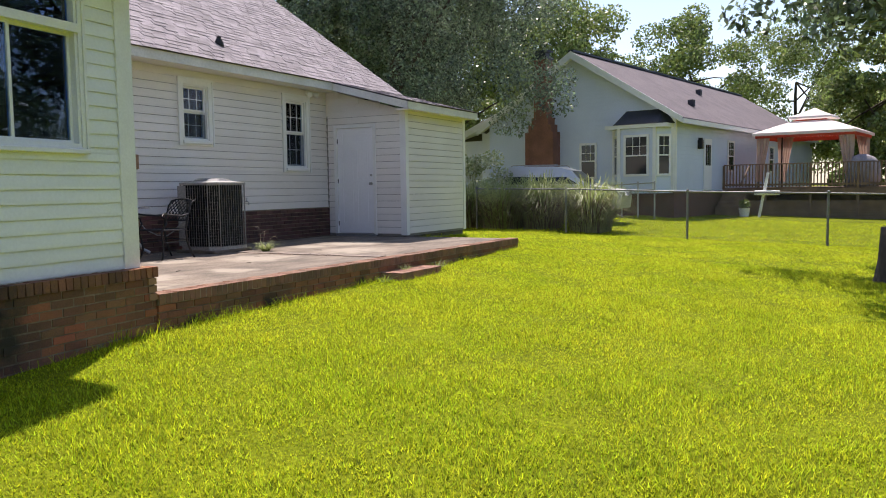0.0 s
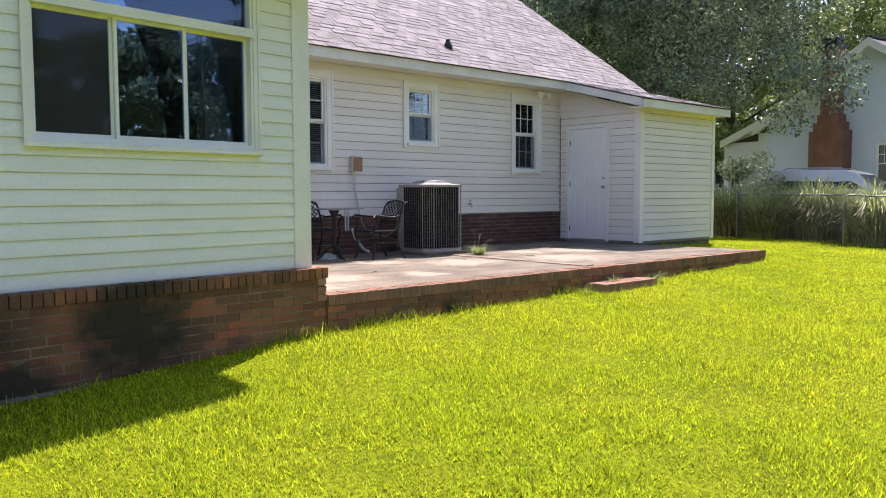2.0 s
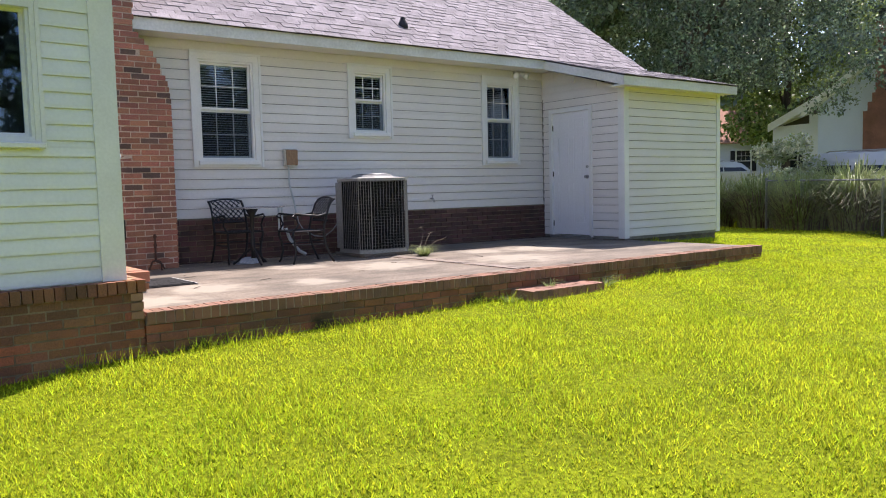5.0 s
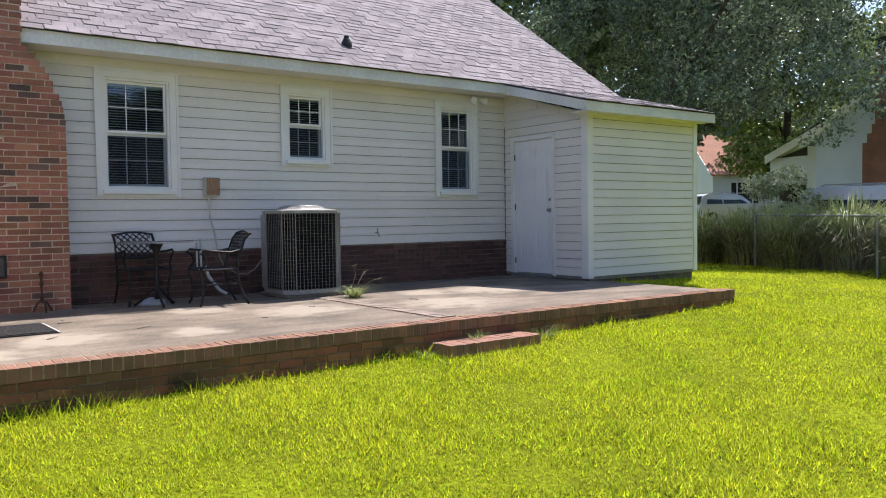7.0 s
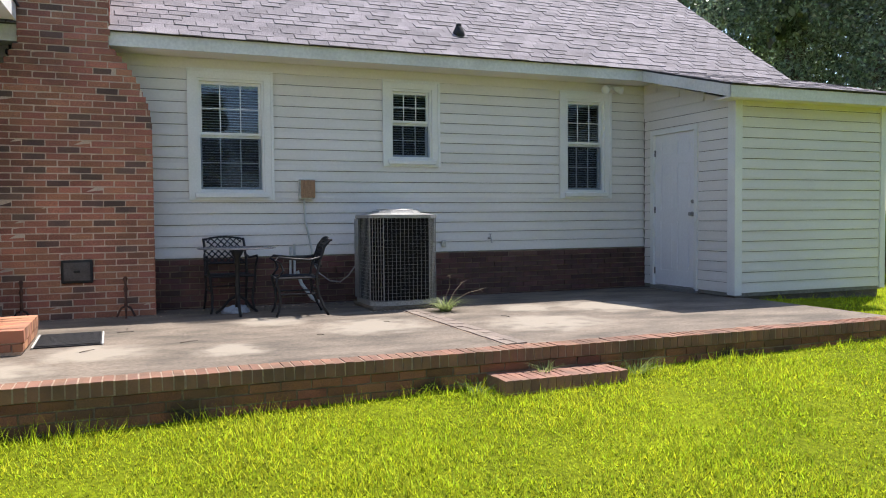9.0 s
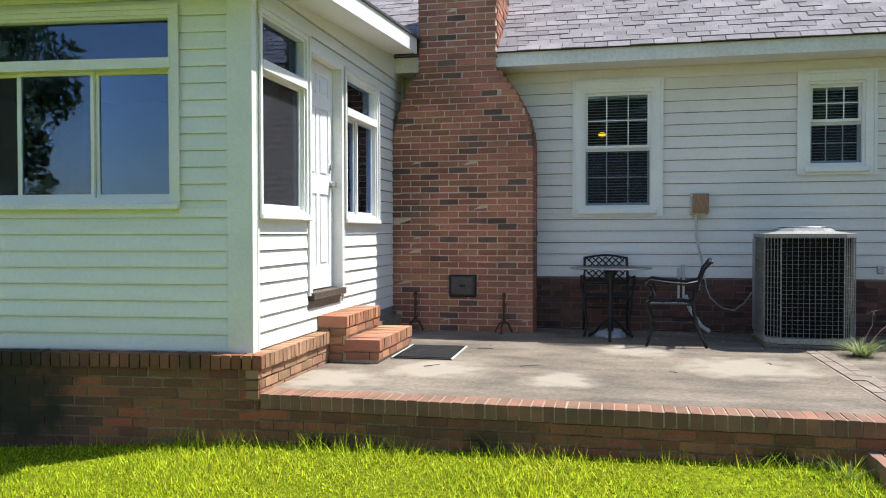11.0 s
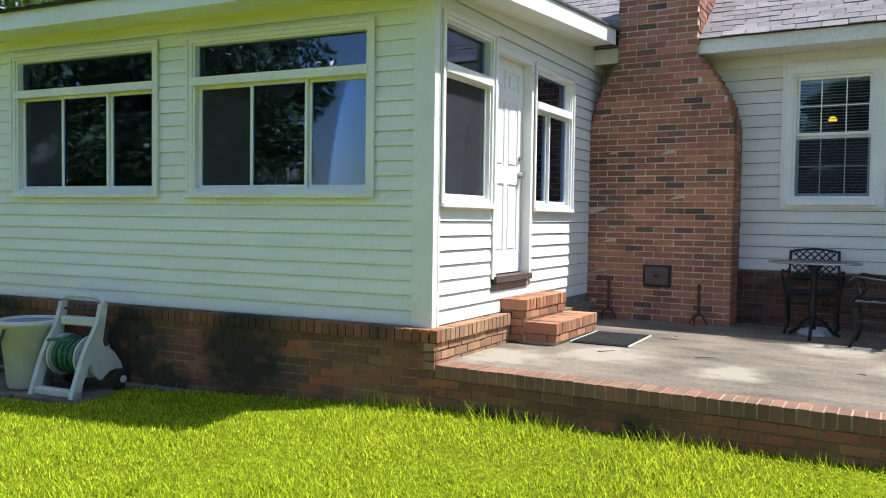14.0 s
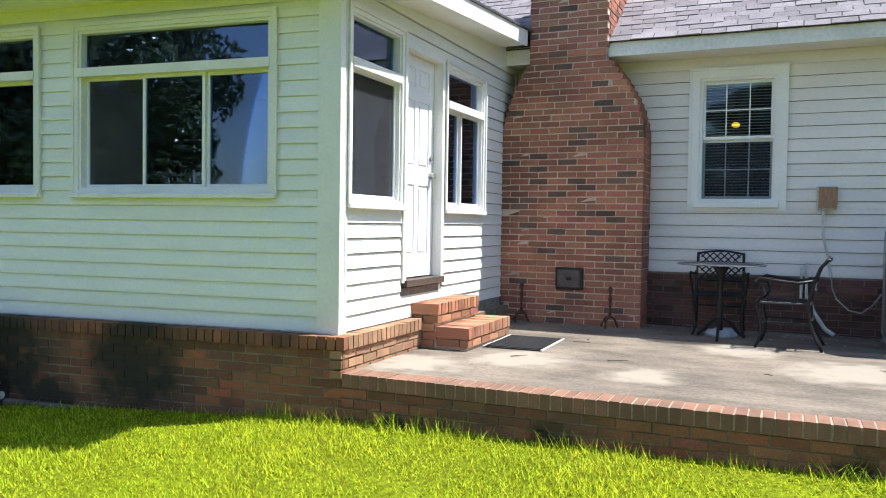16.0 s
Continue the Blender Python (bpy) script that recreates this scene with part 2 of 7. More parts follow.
def boxes(*rows, m=None):
    bm = bmesh.new()
    for r in rows:
        quad_box(bm, *r, m=m)
    return bm


def soft(bm, w=0.006, seg=1):
    """Rounds the edges of a mesh."""
    bmesh.ops.bevel(bm, geom=bm.edges[:], offset=w, segments=seg, affect='EDGES', profile=0.5, clamp_overlap=True)
    return bm


def tube(bm, pts, r, n=6, caps=True, taper=None):
    """A tube along points; taper: the radius at the end."""
    pts = [Vector(p) for p in pts]
    rings = []
    for i, p in enumerate(pts):
        d = (pts[min(i + 1, len(pts) - 1)] - pts[max(i - 1, 0)])
        d = d.normalized() if d.length else Vector((0, 0, 1))
        a = d.cross(Vector((0, 0, 1)) if abs(d.z) < 0.9 else Vector((1, 0, 0))).normalized()
        b = d.cross(a)
        rr = r if taper is None else r + (taper - r) * i / (len(pts) - 1)
        rings.append([bm.verts.new(p + (a * math.cos(k * 2 * math.pi / n) + b * math.sin(k * 2 * math.pi / n)) * rr) for k in range(n)])
    for u, v in zip(rings, rings[1:]):
        for k in range(n):
            bm.faces.new((u[k], u[(k + 1) % n], v[(k + 1) % n], v[k]))
    if caps:
        bm.faces.new(rings[0][::-1]), bm.faces.new(rings[-1])
    return bm


def lathe(bm, prof, n=20, at=(0, 0, 0)):
    """Turns a profile of (radius, height) round the upright axis at a place."""
    rings = [[bm.verts.new((at[0] + r * math.cos(k * 2 * math.pi / n), at[1] + r * math.sin(k * 2 * math.pi / n), at[2] + z)) for k in range(n)] for r, z in prof]
    for u, v in zip(rings, rings[1:]):
        for k in range(n):
            bm.faces.new((u[k], u[(k + 1) % n], v[(k + 1) % n], v[k]))
    bm.faces.new(rings[0][::-1]), bm.faces.new(rings[-1])
    return bm


def finish(bm, name, material, smooth=False):
    bmesh.ops.recalc_face_normals(bm, faces=bm.faces[:])
    me = bpy.data.meshes.new(name)
    bm.to_mesh(me)
    bm.free()
    me.materials.append(material)
    if smooth:
        me.shade_smooth()
    return me


def part(name, bm, material, parent, label="", smooth=False):
    ob = new(name, finish(bm, name, material, smooth))
    ob.parent = parent
    return tagged(ob, label)


def thing(name, label, category, at=None, group="", kind=""):
    """An Empty at a thing's base, under which its parts go."""
    ob = new(name)
    ob.empty_display_size = 0.1
    if at is not None:
        ob.matrix_world = at if isinstance(at, Matrix) else pose(*at)
    return tagged(ob, label, category, group, kind)


def solid(name, bm, material, label, category, group="", kind="", smooth=False, at=None):
    ob = new(name, finish(bm, name, material, smooth))
    if at is not None:
        ob.matrix_world = at
    return tagged(ob, label, category, group, kind)


def panels(u0, u1, z0, z1, holes):
    """The rectangles left of a wall when its holes (u0, u1, z0, z1) are cut out."""
    cuts = sorted({u0, u1, *[min(max(u, u0), u1) for h in holes for u in h[:2]]})
    out = []
    for a, b in zip(cuts, cuts[1:]):
        z = z0
        for h in sorted((h for h in holes if h[0] < (a + b) / 2 < h[1]), key=lambda h: h[2]):
            if h[2] > z:
                out.append((a, b, z, h[2]))
            z = max(z, h[3])
        if z < z1:
            out.append((a, b, z, z1))
    return out


class Face:
    """An upright wall face: corner, heading along it (degrees), outside on the right hand of the heading."""

    def __init__(self, x, y, deg):
        self.o = Vector((x, y, 0))
        self.d = Vector((math.cos(radians(deg)), math.sin(radians(deg)), 0))
        self.n = Vector((self.d.y, -self.d.x, 0))
        self.m = Matrix(((self.d.x, self.n.x, 0, x), (self.d.y, self.n.y, 0, y), (0, 0, 1, 0), (0, 0, 0, 1)))

    def box(self, bm, u0, u1, n0, n1, z0, z1):
        quad_box(bm, u0, n0, z0, u1, n1, z1, self.m)
        return bm

    def boxes(self, *rows):
        bm = bmesh.new()
        for r in rows:
            self.box(bm, *r)
        return bm


def wall(name, face, u0, u1, z0, z1, holes, thick, material, label):
    bm = bmesh.new()
    for a, b, c, d in panels(u0, u1, z0, z1, holes):
        face.box(bm, a, b, -thick, 0, c, d)
    return solid(name, bm, material, label, "wall", kind="structure")


def siding(parent, face, u0, u1, z0, z1, step, holes, material, lap=0.0125, rake=None):
    """Lapped boards on a wall, each one cut round the holes. rake: the height of the wall's top as a function of u."""
    k, z = 0, z0
    while z < z1 - 1e-4:
        top = min(z + step, z1)
        zs = sorted({z, top, *[e for h in holes for e in h[2:] if z < e < top]})
        for a, b in zip(zs, zs[1:]):
            if b - a < 0.006:
                continue
            spans = [(u0, u1)]
            for h in holes:
                if h[2] < (a + b) / 2 < h[3]:
                    spans = [s for p, q in spans for s in ((p, min(q, h[0])), (max(p, h[1]), q)) if s[1] - s[0] > 0.005]
            for p, q in spans:
                if rake:
                    while p < q and rake(q) < b:
                        q -= 0.02
                    if q - p < 0.03:
                        continue
                fa, fb = 1 - (a - z) / step, 1 - (b - z) / step
                wob = [random.uniform(-0.0012, 0.0012) for _ in range(2)]
                bm = bmesh.new()
                na, nb = 0.004 + lap * fa, 0.004 + lap * fb
                lo = a + (0.007 if a == z else 0.0)
                cs = [(p, 0.0015, lo), (q, 0.0015, lo), (p, na, lo + wob[0]), (q, na, lo + wob[1]), (p, na * 0.9 + nb * 0.1, a + 0.3 * (b - a)), (q, na * 0.9 + nb * 0.1, a + 0.3 * (b - a)), (p, nb, b), (q, nb, b), (p, 0.0015, b), (q, 0.0015, b)]
                v = [bm.verts.new(face.m @ Vector(c)) for c in cs]
                for f in ((0, 2, 3, 1), (2, 4, 5, 3), (4, 6, 7, 5), (6, 8, 9, 7), (0, 1, 9, 8), (0, 8, 6, 4, 2), (1, 3, 5, 7, 9)):
                    bm.faces.new([v[i] for i in f])
                part("siding_board", bm, material, parent)
        z = top


def ground_height(x, y):
    z = 0.12 + (0.019 * min(x, 8.3) if x > 0 else 0.04 * max(x, -8)) - 0.04 * min(max(x - 8.3, 0), 6.2)
    z += (0.045 + 0.003 * min(max(x, 0), 12)) * min(max(y, -9), 2)
    z += 0.055 * min(max(1.2 - y, 0), 9) * min(max((x - 8.5) / 5, 0), 1)
    return z + 0.012 * max(0, min(x, 60) - 30) + 0.03 * min(max(y - 14, 0), 14)


# ---- ground ----
def build_ground():
    def steps():
        near = [i * 0.5 for i in range(-30, 71)]
        return sorted(set([-600, -300, -150, -80, -50, -35, -25, -20] + near + [38, 42, 50, 65, 90, 140, 220, 350, 600]))
    xs, ys = steps(), steps()
    verts = [(x, y, ground_height(x, y)) for x in xs for y in ys]
    n = len(ys)
    faces = [(i * n + j, (i + 1) * n + j, (i + 1) * n + j + 1, i * n + j + 1) for i in range(len(xs) - 1) for j in range(n - 1)]
    me = bpy.data.meshes.new("ground")
    me.from_pydata(verts, [], faces)
    me.materials.append(LAWN)
    me.shade_smooth()
    tagged(new("ground", me), "mown green lawn sloping gently away from the house", "lawn", kind="structure")


build_ground()

# ---- house shell ----
PATIO, WALL_Y, SUN_Y, SUN_X = 0.45, 4.05, 0.10, -0.12
SILL, EAVE_Y, EAVE_Z = 1.02, 3.62, 3.46
SLOPE = 0.70
MAIN = Face(-9.0, WALL_Y, 0)          # u = x + 9
SKEW = 5.5                            # the sunroom front stands askew to the house
FRONT = Face(-0.12 - 5.6 * math.cos(radians(SKEW)), 0.13 - 5.6 * math.sin(radians(SKEW)), SKEW)  # corner at u = 5.6
SIDE = Face(SUN_X, SUN_Y, 90)         # u = y - 0.10, outside towards +x
SHED_DOOR = Face(8.05, WALL_Y, -90)   # u = 4.05 - y, outside towards -x
SHED_FRONT = Face(8.05, 2.21, 0)      # u = x - 8.05


# outer casing of the three sash windows: x0, x1, z0, z1
SASH = [(1.84, 2.79, 1.69, 3.18), (4.15, 4.90, 2.11, 3.18), (6.67, 7.48, 1.71, 3.17)]
holes_main = [(a + 9 + 0.1, b + 9 - 0.1, c + 0.09, d - 0.1) for a, b, c, d in SASH]
cut_main = [(a + 9, b + 9, c, d) for a, b, c, d in SASH] + [(-0.13 + 9, 1.44 + 9, 0, 2.52), (0.2 + 9, 1.05 + 9, 2.5, 4)]
w = wall("wall_back", MAIN, 0, 17.05, 0.40, 3.40, holes_main, 0.18, WALLCORE, "cream vinyl-sided back wall of the house")
siding(w, MAIN, 8.88, 17.05, SILL, 3.31, 0.127, cut_main, SIDING)
solid("wall_gable_left", boxes((-9.0, 4.06, 0.0, -8.82, 13.4, 3.4)), SIDING, "cream side wall of the house", "wall", kind="structure")
solid("wall_gable_right", boxes((9.92, 4.06, 0.0, 10.1, 13.4, 3.4)), SIDING, "cream side wall of the house", "wall", kind="structure")
solid("wall_street", boxes((-8.81, 13.2, 0.0, 9.91, 13.4, 3.4)), SIDING, "cream street wall of the house", "wall", kind="structure")
# room surfaces coloured almost black, standing in for indoor shade
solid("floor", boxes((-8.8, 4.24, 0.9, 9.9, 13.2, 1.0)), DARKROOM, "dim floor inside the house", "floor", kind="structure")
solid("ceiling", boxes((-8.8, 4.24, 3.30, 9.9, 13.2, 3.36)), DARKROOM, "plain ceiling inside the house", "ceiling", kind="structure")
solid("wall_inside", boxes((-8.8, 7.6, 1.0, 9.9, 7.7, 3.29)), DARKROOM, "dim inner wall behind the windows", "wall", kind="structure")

# sunroom front: two window units, u0, u1, z0, z1
SUNWIN = [(1.05, 2.922, 1.684, 3.05), (3.266, 5.105, 1.684, 3.05)]
holes_front = [(a + 0.05, b - 0.05, c + 0.05, d - 0.05) for a, b, c, d in SUNWIN]
w = wall("wall_sunroom_front", FRONT, 0.55, 5.60, 0.55, 3.24, holes_front, 0.12, SIDING_SUN, "white vinyl-sided front wall of the sunroom")
siding(w, FRONT, 0.66, 5.45, 0.705, 3.22, 0.114, SUNWIN, SIDING_SUN)
part("corner_post", FRONT.boxes((5.45, 5.625, -0.02, 0.030, 0.70, 3.24)), TRIM, w)
part("corner_post", FRONT.boxes((0.52, 0.66, -0.02, 0.030, 0.70, 3.24)), TRIM, w)

# sunroom side: window, door, window (u = y - 0.1)
SIDEWIN = [(0.11, 1.005, 1.62, 3.085), (1.86, 2.88, 1.613, 3.01)]
DOORHOLE = (1.075, 1.785, 1.03, 2.97)
holes_side = [(a + 0.05, b - 0.05, c + 0.05, d - 0.05) for a, b, c, d in SIDEWIN] + [(1.04, 1.82, 0.96, 3.005)]
cut_side = SIDEWIN + [(1.008, 1.852, 0.90, 3.04)]
w = wall("wall_sunroom_side", SIDE, 0.155, 3.93, 0.55, 3.30, [(max(a, 0.16), b, c, d) for a, b, c, d in holes_side], 0.12, WALLCORE, "sunlit white vinyl-sided side wall of the sunroom")
siding(w, SIDE, 0.11, 3.93, 0.705, 3.30, 0.114, cut_side, SIDING_SUN)
bm = bmesh.new()
vs = [bm.verts.new(SIDE.m @ Vector(c)) for n in (0.024, -0.1) for c in ((0.16, n, 3.22), (3.93, n, 3.22), (3.93, n, 3.565), (0.16, n, 3.30))]
for f in ((0, 1, 2, 3), (7, 6, 5, 4), (0, 4, 5, 1), (1, 5, 6, 2), (2, 6, 7, 3), (3, 7, 4, 0)):
    bm.faces.new([vs[i] for i in f])
part("frieze_board", bm, SIDING_SUN, w)
part("corner_post", SIDE.boxes((0.004, 0.07, -0.02, 0.028, 0.70, 3.22), (0.07, 0.082, -0.02, 0.018, 0.70, 3.22), (0.082, 0.11, -0.02, 0.028, 0.70, 3.22)), TRIM, w)
part("corner_post", SIDE.boxes((3.87, 3.93, 0.0, 0.032, 0.50, 3.28)), TRIM, w)
solid("wall_sunroom_left", boxes((-5.17, -0.22, 0.55, -5.05, 4.04, 3.24)), SIDING_SUN, "white end wall of the sunroom", "wall", kind="structure")
# sunroom interior likewise, its shade given by the dark colour
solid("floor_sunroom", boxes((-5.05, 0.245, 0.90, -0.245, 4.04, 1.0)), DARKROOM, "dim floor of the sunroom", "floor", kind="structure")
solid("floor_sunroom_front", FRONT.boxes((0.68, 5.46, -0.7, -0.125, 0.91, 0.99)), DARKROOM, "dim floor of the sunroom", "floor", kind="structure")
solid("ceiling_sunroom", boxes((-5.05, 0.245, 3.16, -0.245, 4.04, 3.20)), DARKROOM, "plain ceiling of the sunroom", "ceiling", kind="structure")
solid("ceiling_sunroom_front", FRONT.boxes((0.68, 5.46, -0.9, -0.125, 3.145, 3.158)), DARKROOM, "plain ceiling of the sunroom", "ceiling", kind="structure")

# shed
DOOR_SHED = (0.26, 1.12, 0.50, 2.58)
shed_top = lambda u: 3.38 - 0.265 * u
w = wall("wall_shed_door", SHED_DOOR, 0.005, 1.83, 0.46, 2.84, [(0.225, 1.155, 0.47, 2.62)], 0.1, WALLCORE, "cream vinyl-sided shed wall with the door")
siding(w, SHED_DOOR, 0.05, 1.74, 0.50, 3.32, 0.127, [(0.20, 1.18, 0.46, 2.64)], SIDING, rake=shed_top)
bm = bmesh.new()
vs = [bm.verts.new(SHED_DOOR.m @ Vector(c)) for n in (0.0, -0.1) for c in ((0.005, n, 2.84), (1.83, n, 2.84), (1.83, n, 2.86), (0.005, n, 3.38))]
for f in ((0, 1, 2, 3), (7, 6, 5, 4), (0, 4, 5, 1), (1, 5, 6, 2), (2, 6, 7, 3), (3, 7, 4, 0)):
    bm.faces.new([vs[i] for i in f])
part("gable_panel", bm, SIDING, w)
part("corner_post", SHED_DOOR.boxes((1.74, 1.862, 0.0, 0.03, 0.48, 2.87)), TRIM, w)
w = wall("wall_shed_front", SHED_FRONT, 0, 2.48, 0.46, 2.90, [], 0.1, WALLCORE, "cream vinyl-sided front wall of the shed")
siding(w, SHED_FRONT, 0.08, 2.42, 0.50, 2.88, 0.127, [], SIDING)
part("corner_post", SHED_FRONT.boxes((-0.028, 0.08, 0.002, 0.03, 0.48, 2.88)), TRIM, w)
part("corner_post", SHED_FRONT.boxes((2.42, 2.51, -0.1, 0.03, 0.48, 2.88)), TRIM, w)
solid("wall_shed_end", boxes((10.43, 2.32, 0.3, 10.53, 4.04, 2.9)), SIDING, "cream end wall of the shed", "wall", kind="structure")
solid("shed_footing", boxes((8.07, 2.24, 0.0, 10.5, 4.04, 0.458)), CONCRETE, "dark concrete footing under the shed", "footing", kind="structure")

# ---- patio ----
def build_patio():
    p = solid("patio", boxes((-0.013, 0.197, -0.2, 8.183, 4.05, PATIO)), CONCRETE, "raised concrete patio slab, stained and sun-bleached", "patio", kind="structure")
    return p


patio = build_patio()


# ---- roofs ----
def shingle_roof(name, x0, x1, y0, y1, z0, slope, label, parts=0, x_near=(0, 0), expo=0.135, width=0.235, butt=0.010):
    """A roof slope rising in +y, of shingle tabs laid in courses; the nearest ones are pieces of their own."""
    ln = math.hypot(1, slope)
    cy, cz = 1 / ln, slope / ln
    deck = bmesh.new()
    vs = [deck.verts.new(c) for c in ((x0, y0, z0), (x1, y0, z0), (x1, y1, z0 + slope * (y1 - y0)), (x0, y1, z0 + slope * (y1 - y0)))]
    lo = [deck.verts.new(v.co - Vector((0, 0, 0.02))) for v in vs]
    deck.faces.new(vs), deck.faces.new(lo[::-1])
    for i in range(4):
        deck.faces.new((vs[i], lo[i], lo[(i + 1) % 4], vs[(i + 1) % 4]))
    roof = solid(name, deck, ROOFDECK, label, "roof", kind="structure")
    rng = random.Random(len(name) * 7 + 3)
    verts, faces, made = [], [], 0
    rows = int((y1 - y0) * ln / expo)
    variants = []
    for k in range(3):
        bm = bmesh.new()
        j = rng.uniform(-0.008, 0.008)
        c = [(0, -0.03, 0.004), (width - 0.010, -0.03 + j, 0.004), (width - 0.010, expo + 0.02, 0.003), (0, expo + 0.02, 0.003), (0, -0.03, butt), (width - 0.010, -0.03 + j, butt), (width - 0.010, expo + 0.02, 0.0045), (0, expo + 0.02, 0.0045)]
        v = [bm.verts.new(q) for q in c]
        for f in ((4, 5, 6, 7), (0, 1, 5, 4), (1, 2, 6, 5), (3, 0, 4, 7), (2, 3, 7, 6)):
            bm.faces.new([v[i] for i in f])
        for q in v[4:6]:
            q.co.z += (0.002, 0.007, -0.006)[k] * butt / 0.015
        variants.append(finish(bm, "shingle", SHINGLE))
    tilt = Matrix(((1, 0, 0, 0), (0, cy, -cz, 0), (0, cz, cy, 0), (0, 0, 0, 1)))
    for r in range(rows):
        s = r * expo + 0.01
        x = x0 - (r * 0.137 % width)
        while x < x1 - 0.02:
            xs = max(x, x0)
            wd = min(x + width, x1) - xs
            place = Matrix.Translation((xs, y0 + s * cy, z0 + s * cz)) @ tilt @ pose(0, 0, 0, 0, 0, rng.uniform(-0.25, 0.25))
            if wd > width - 0.01 and made < parts and x_near[0] < x < x_near[1]:
                ob = new("shingle", variants[rng.randrange(3)])
                ob.matrix_world = place
                ob.parent = roof
                made += 1
            elif wd > 0.03:
                b = len(verts)
                kx = wd / width
                for v in variants[rng.randrange(3)].vertices:
                    verts.append(place @ Vector((v.co.x * kx, v.co.y, v.co.z)))
                for f in variants[0].polygons:
                    faces.append([b + i for i in f.vertices])
            x += width
    me = bpy.data.meshes.new("shingles")
    me.from_pydata(verts, [], faces)
    me.materials.append(SHINGLE_FIELD)
    ob = new("shingles", me)
    ob.parent = roof
    tagged(ob, kind="stuff")
    return roof


SHINGLE_FIELD = island_version(SHINGLE, 0.2)
RIDGE_Y = 8.75
shingle_roof("roof_main", -9.3, 10.35, EAVE_Y, RIDGE_Y, EAVE_Z, SLOPE, "steep grey asphalt-shingle roof of the house", 280, (1.2, 10))
solid("roof_street", boxes((-9.3, 0, 0, 10.35, 6.3, 0.05), m=pose(0, RIDGE_Y, EAVE_Z + SLOPE * (RIDGE_Y - EAVE_Y) - 0.05, -35, 0, 0)), SHINGLE, "grey shingled street side of the roof", "roof", kind="structure")
bm = bmesh.new()
for x in (10.0, -8.9):
    v = [bm.verts.new((x + dx, y, z)) for dx in (0, 0.1) for y, z in ((4.06, 3.4), (13.4, 3.4), (RIDGE_Y, 6.9))]
    for f in ((0, 1, 2), (5, 4, 3), (0, 3, 4, 1), (1, 4, 5, 2), (2, 5, 3, 0)):
        bm.faces.new([v[i] for i in f])
solid("gable_wall", bm, SIDING, "cream triangular gable ends under the roof", "wall", kind="structure")
shingle_roof("roof_shed", 7.73, 10.70, 1.93, 3.66, 3.00, 0.265, "low grey shingle roof of the shed", 0, butt=0.0075)
sunroof = shingle_roof("roof_sunroom", -5.55, 0.22, -0.28, 3.98, 3.36, 0.07, "low shingle roof over the sunroom", 0)

for ob in (sunroof, *sunroof.children):      # its eave follows the skewed front
    for v in ob.data.vertices:
        v.co.y += math.tan(radians(SKEW)) * (v.co.x - 0.22) * (1 - (v.co.y + 0.28) / 4.26)

# fascias and soffits
def trim(name, bm, label, material=TRIM_OLD):
    return solid(name, bm, material, label, "trim", kind="structure")


trim("fascia_main", boxes((0.98, 3.64, 3.30, 7.75, 3.665, 3.455), (-0.30, 3.64, 3.28, 0.26, 3.665, 3.455)), "white painted fascia board under the main eave")
trim("soffit_main", boxes((1.02, 3.666, 3.302, 8.04, 4.03, 3.314), (-0.10, 3.666, 3.302, 0.24, 4.03, 3.314)), "cream vinyl soffit under the main eave", SIDING)
bm = bmesh.new()
for z0, z1, x0, x1 in ((0.0, -0.15, 7.735, 7.762),):
    pts = [(x, y, 3.0 + 0.265 * (y - 1.93) - 0.005 + d) for x in (x0, x1) for y, d in ((1.95, 0), (3.66, 0), (3.66, -0.155), (1.95, -0.155))]
    v = [bm.verts.new(p) for p in pts]
    for f in ((0, 1, 2, 3), (7, 6, 5, 4), (0, 4, 5, 1), (1, 5, 6, 2), (2, 6, 7, 3), (3, 7, 4, 0)):
        bm.faces.new([v[i] for i in f])
trim("rake_board_shed", bm, "white sloping rake board of the shed roof")
trim("fascia_shed", boxes((7.735, 1.935, 2.845, 10.69, 1.96, 2.995)), "white fascia board along the shed eave")
trim("soffit_shed", boxes((7.77, 1.962, 2.855, 10.68, 2.21, 2.868), (7.74, 1.962, 2.84, 8.0, 2.25, 2.853)), "cream soffit under the shed eave", SIDING)
trim("fascia_sunroom", FRONT.boxes((0.13, 5.895, 0.385, 0.41, 3.185, 3.355)), "white fascia board along the sunroom eave", SIDING_SUN)
bm = bmesh.new()
pts = [(x, y, 3.355 + 0.07 * (y + 0.28) + d) for x in (0.18, 0.205) for y, d in ((-0.265, 0), (3.45, 0), (3.45, -0.175), (-0.265, -0.165))]
v = [bm.verts.new(p) for p in pts]
for f in ((0, 1, 2, 3), (7, 6, 5, 4), (0, 4, 5, 1), (1, 5, 6, 2), (2, 6, 7, 3), (3, 7, 4, 0)):
    bm.faces.new([v[i] for i in f])
trim("rake_board_sunroom", bm, "bright white rake board of the sunroom roof", TRIM)
bm = bmesh.new()
for x0, x1, ya, yb in ((-0.10, 0.178, -0.238, 3.45),):
    pts = [(x, y, 3.20 + 0.07 * (y + 0.28) + d) for x in (x0, x1) for y, d in ((ya, 0), (yb, 0), (yb, -0.012), (ya, -0.012))]
    v = [bm.verts.new(p) for p in pts]
    for f in ((0, 1, 2, 3), (7, 6, 5, 4), (0, 4, 5, 1), (1, 5, 6, 2), (2, 6, 7, 3), (3, 7, 4, 0)):
        bm.faces.new([v[i] for i in f])
FRONT.box(bm, 0.15, 5.615, 0.004, 0.384, 3.203, 3.215)
trim("soffit_sunroom", bm, "white soffit under the sunroom eave", SIDING_SUN)

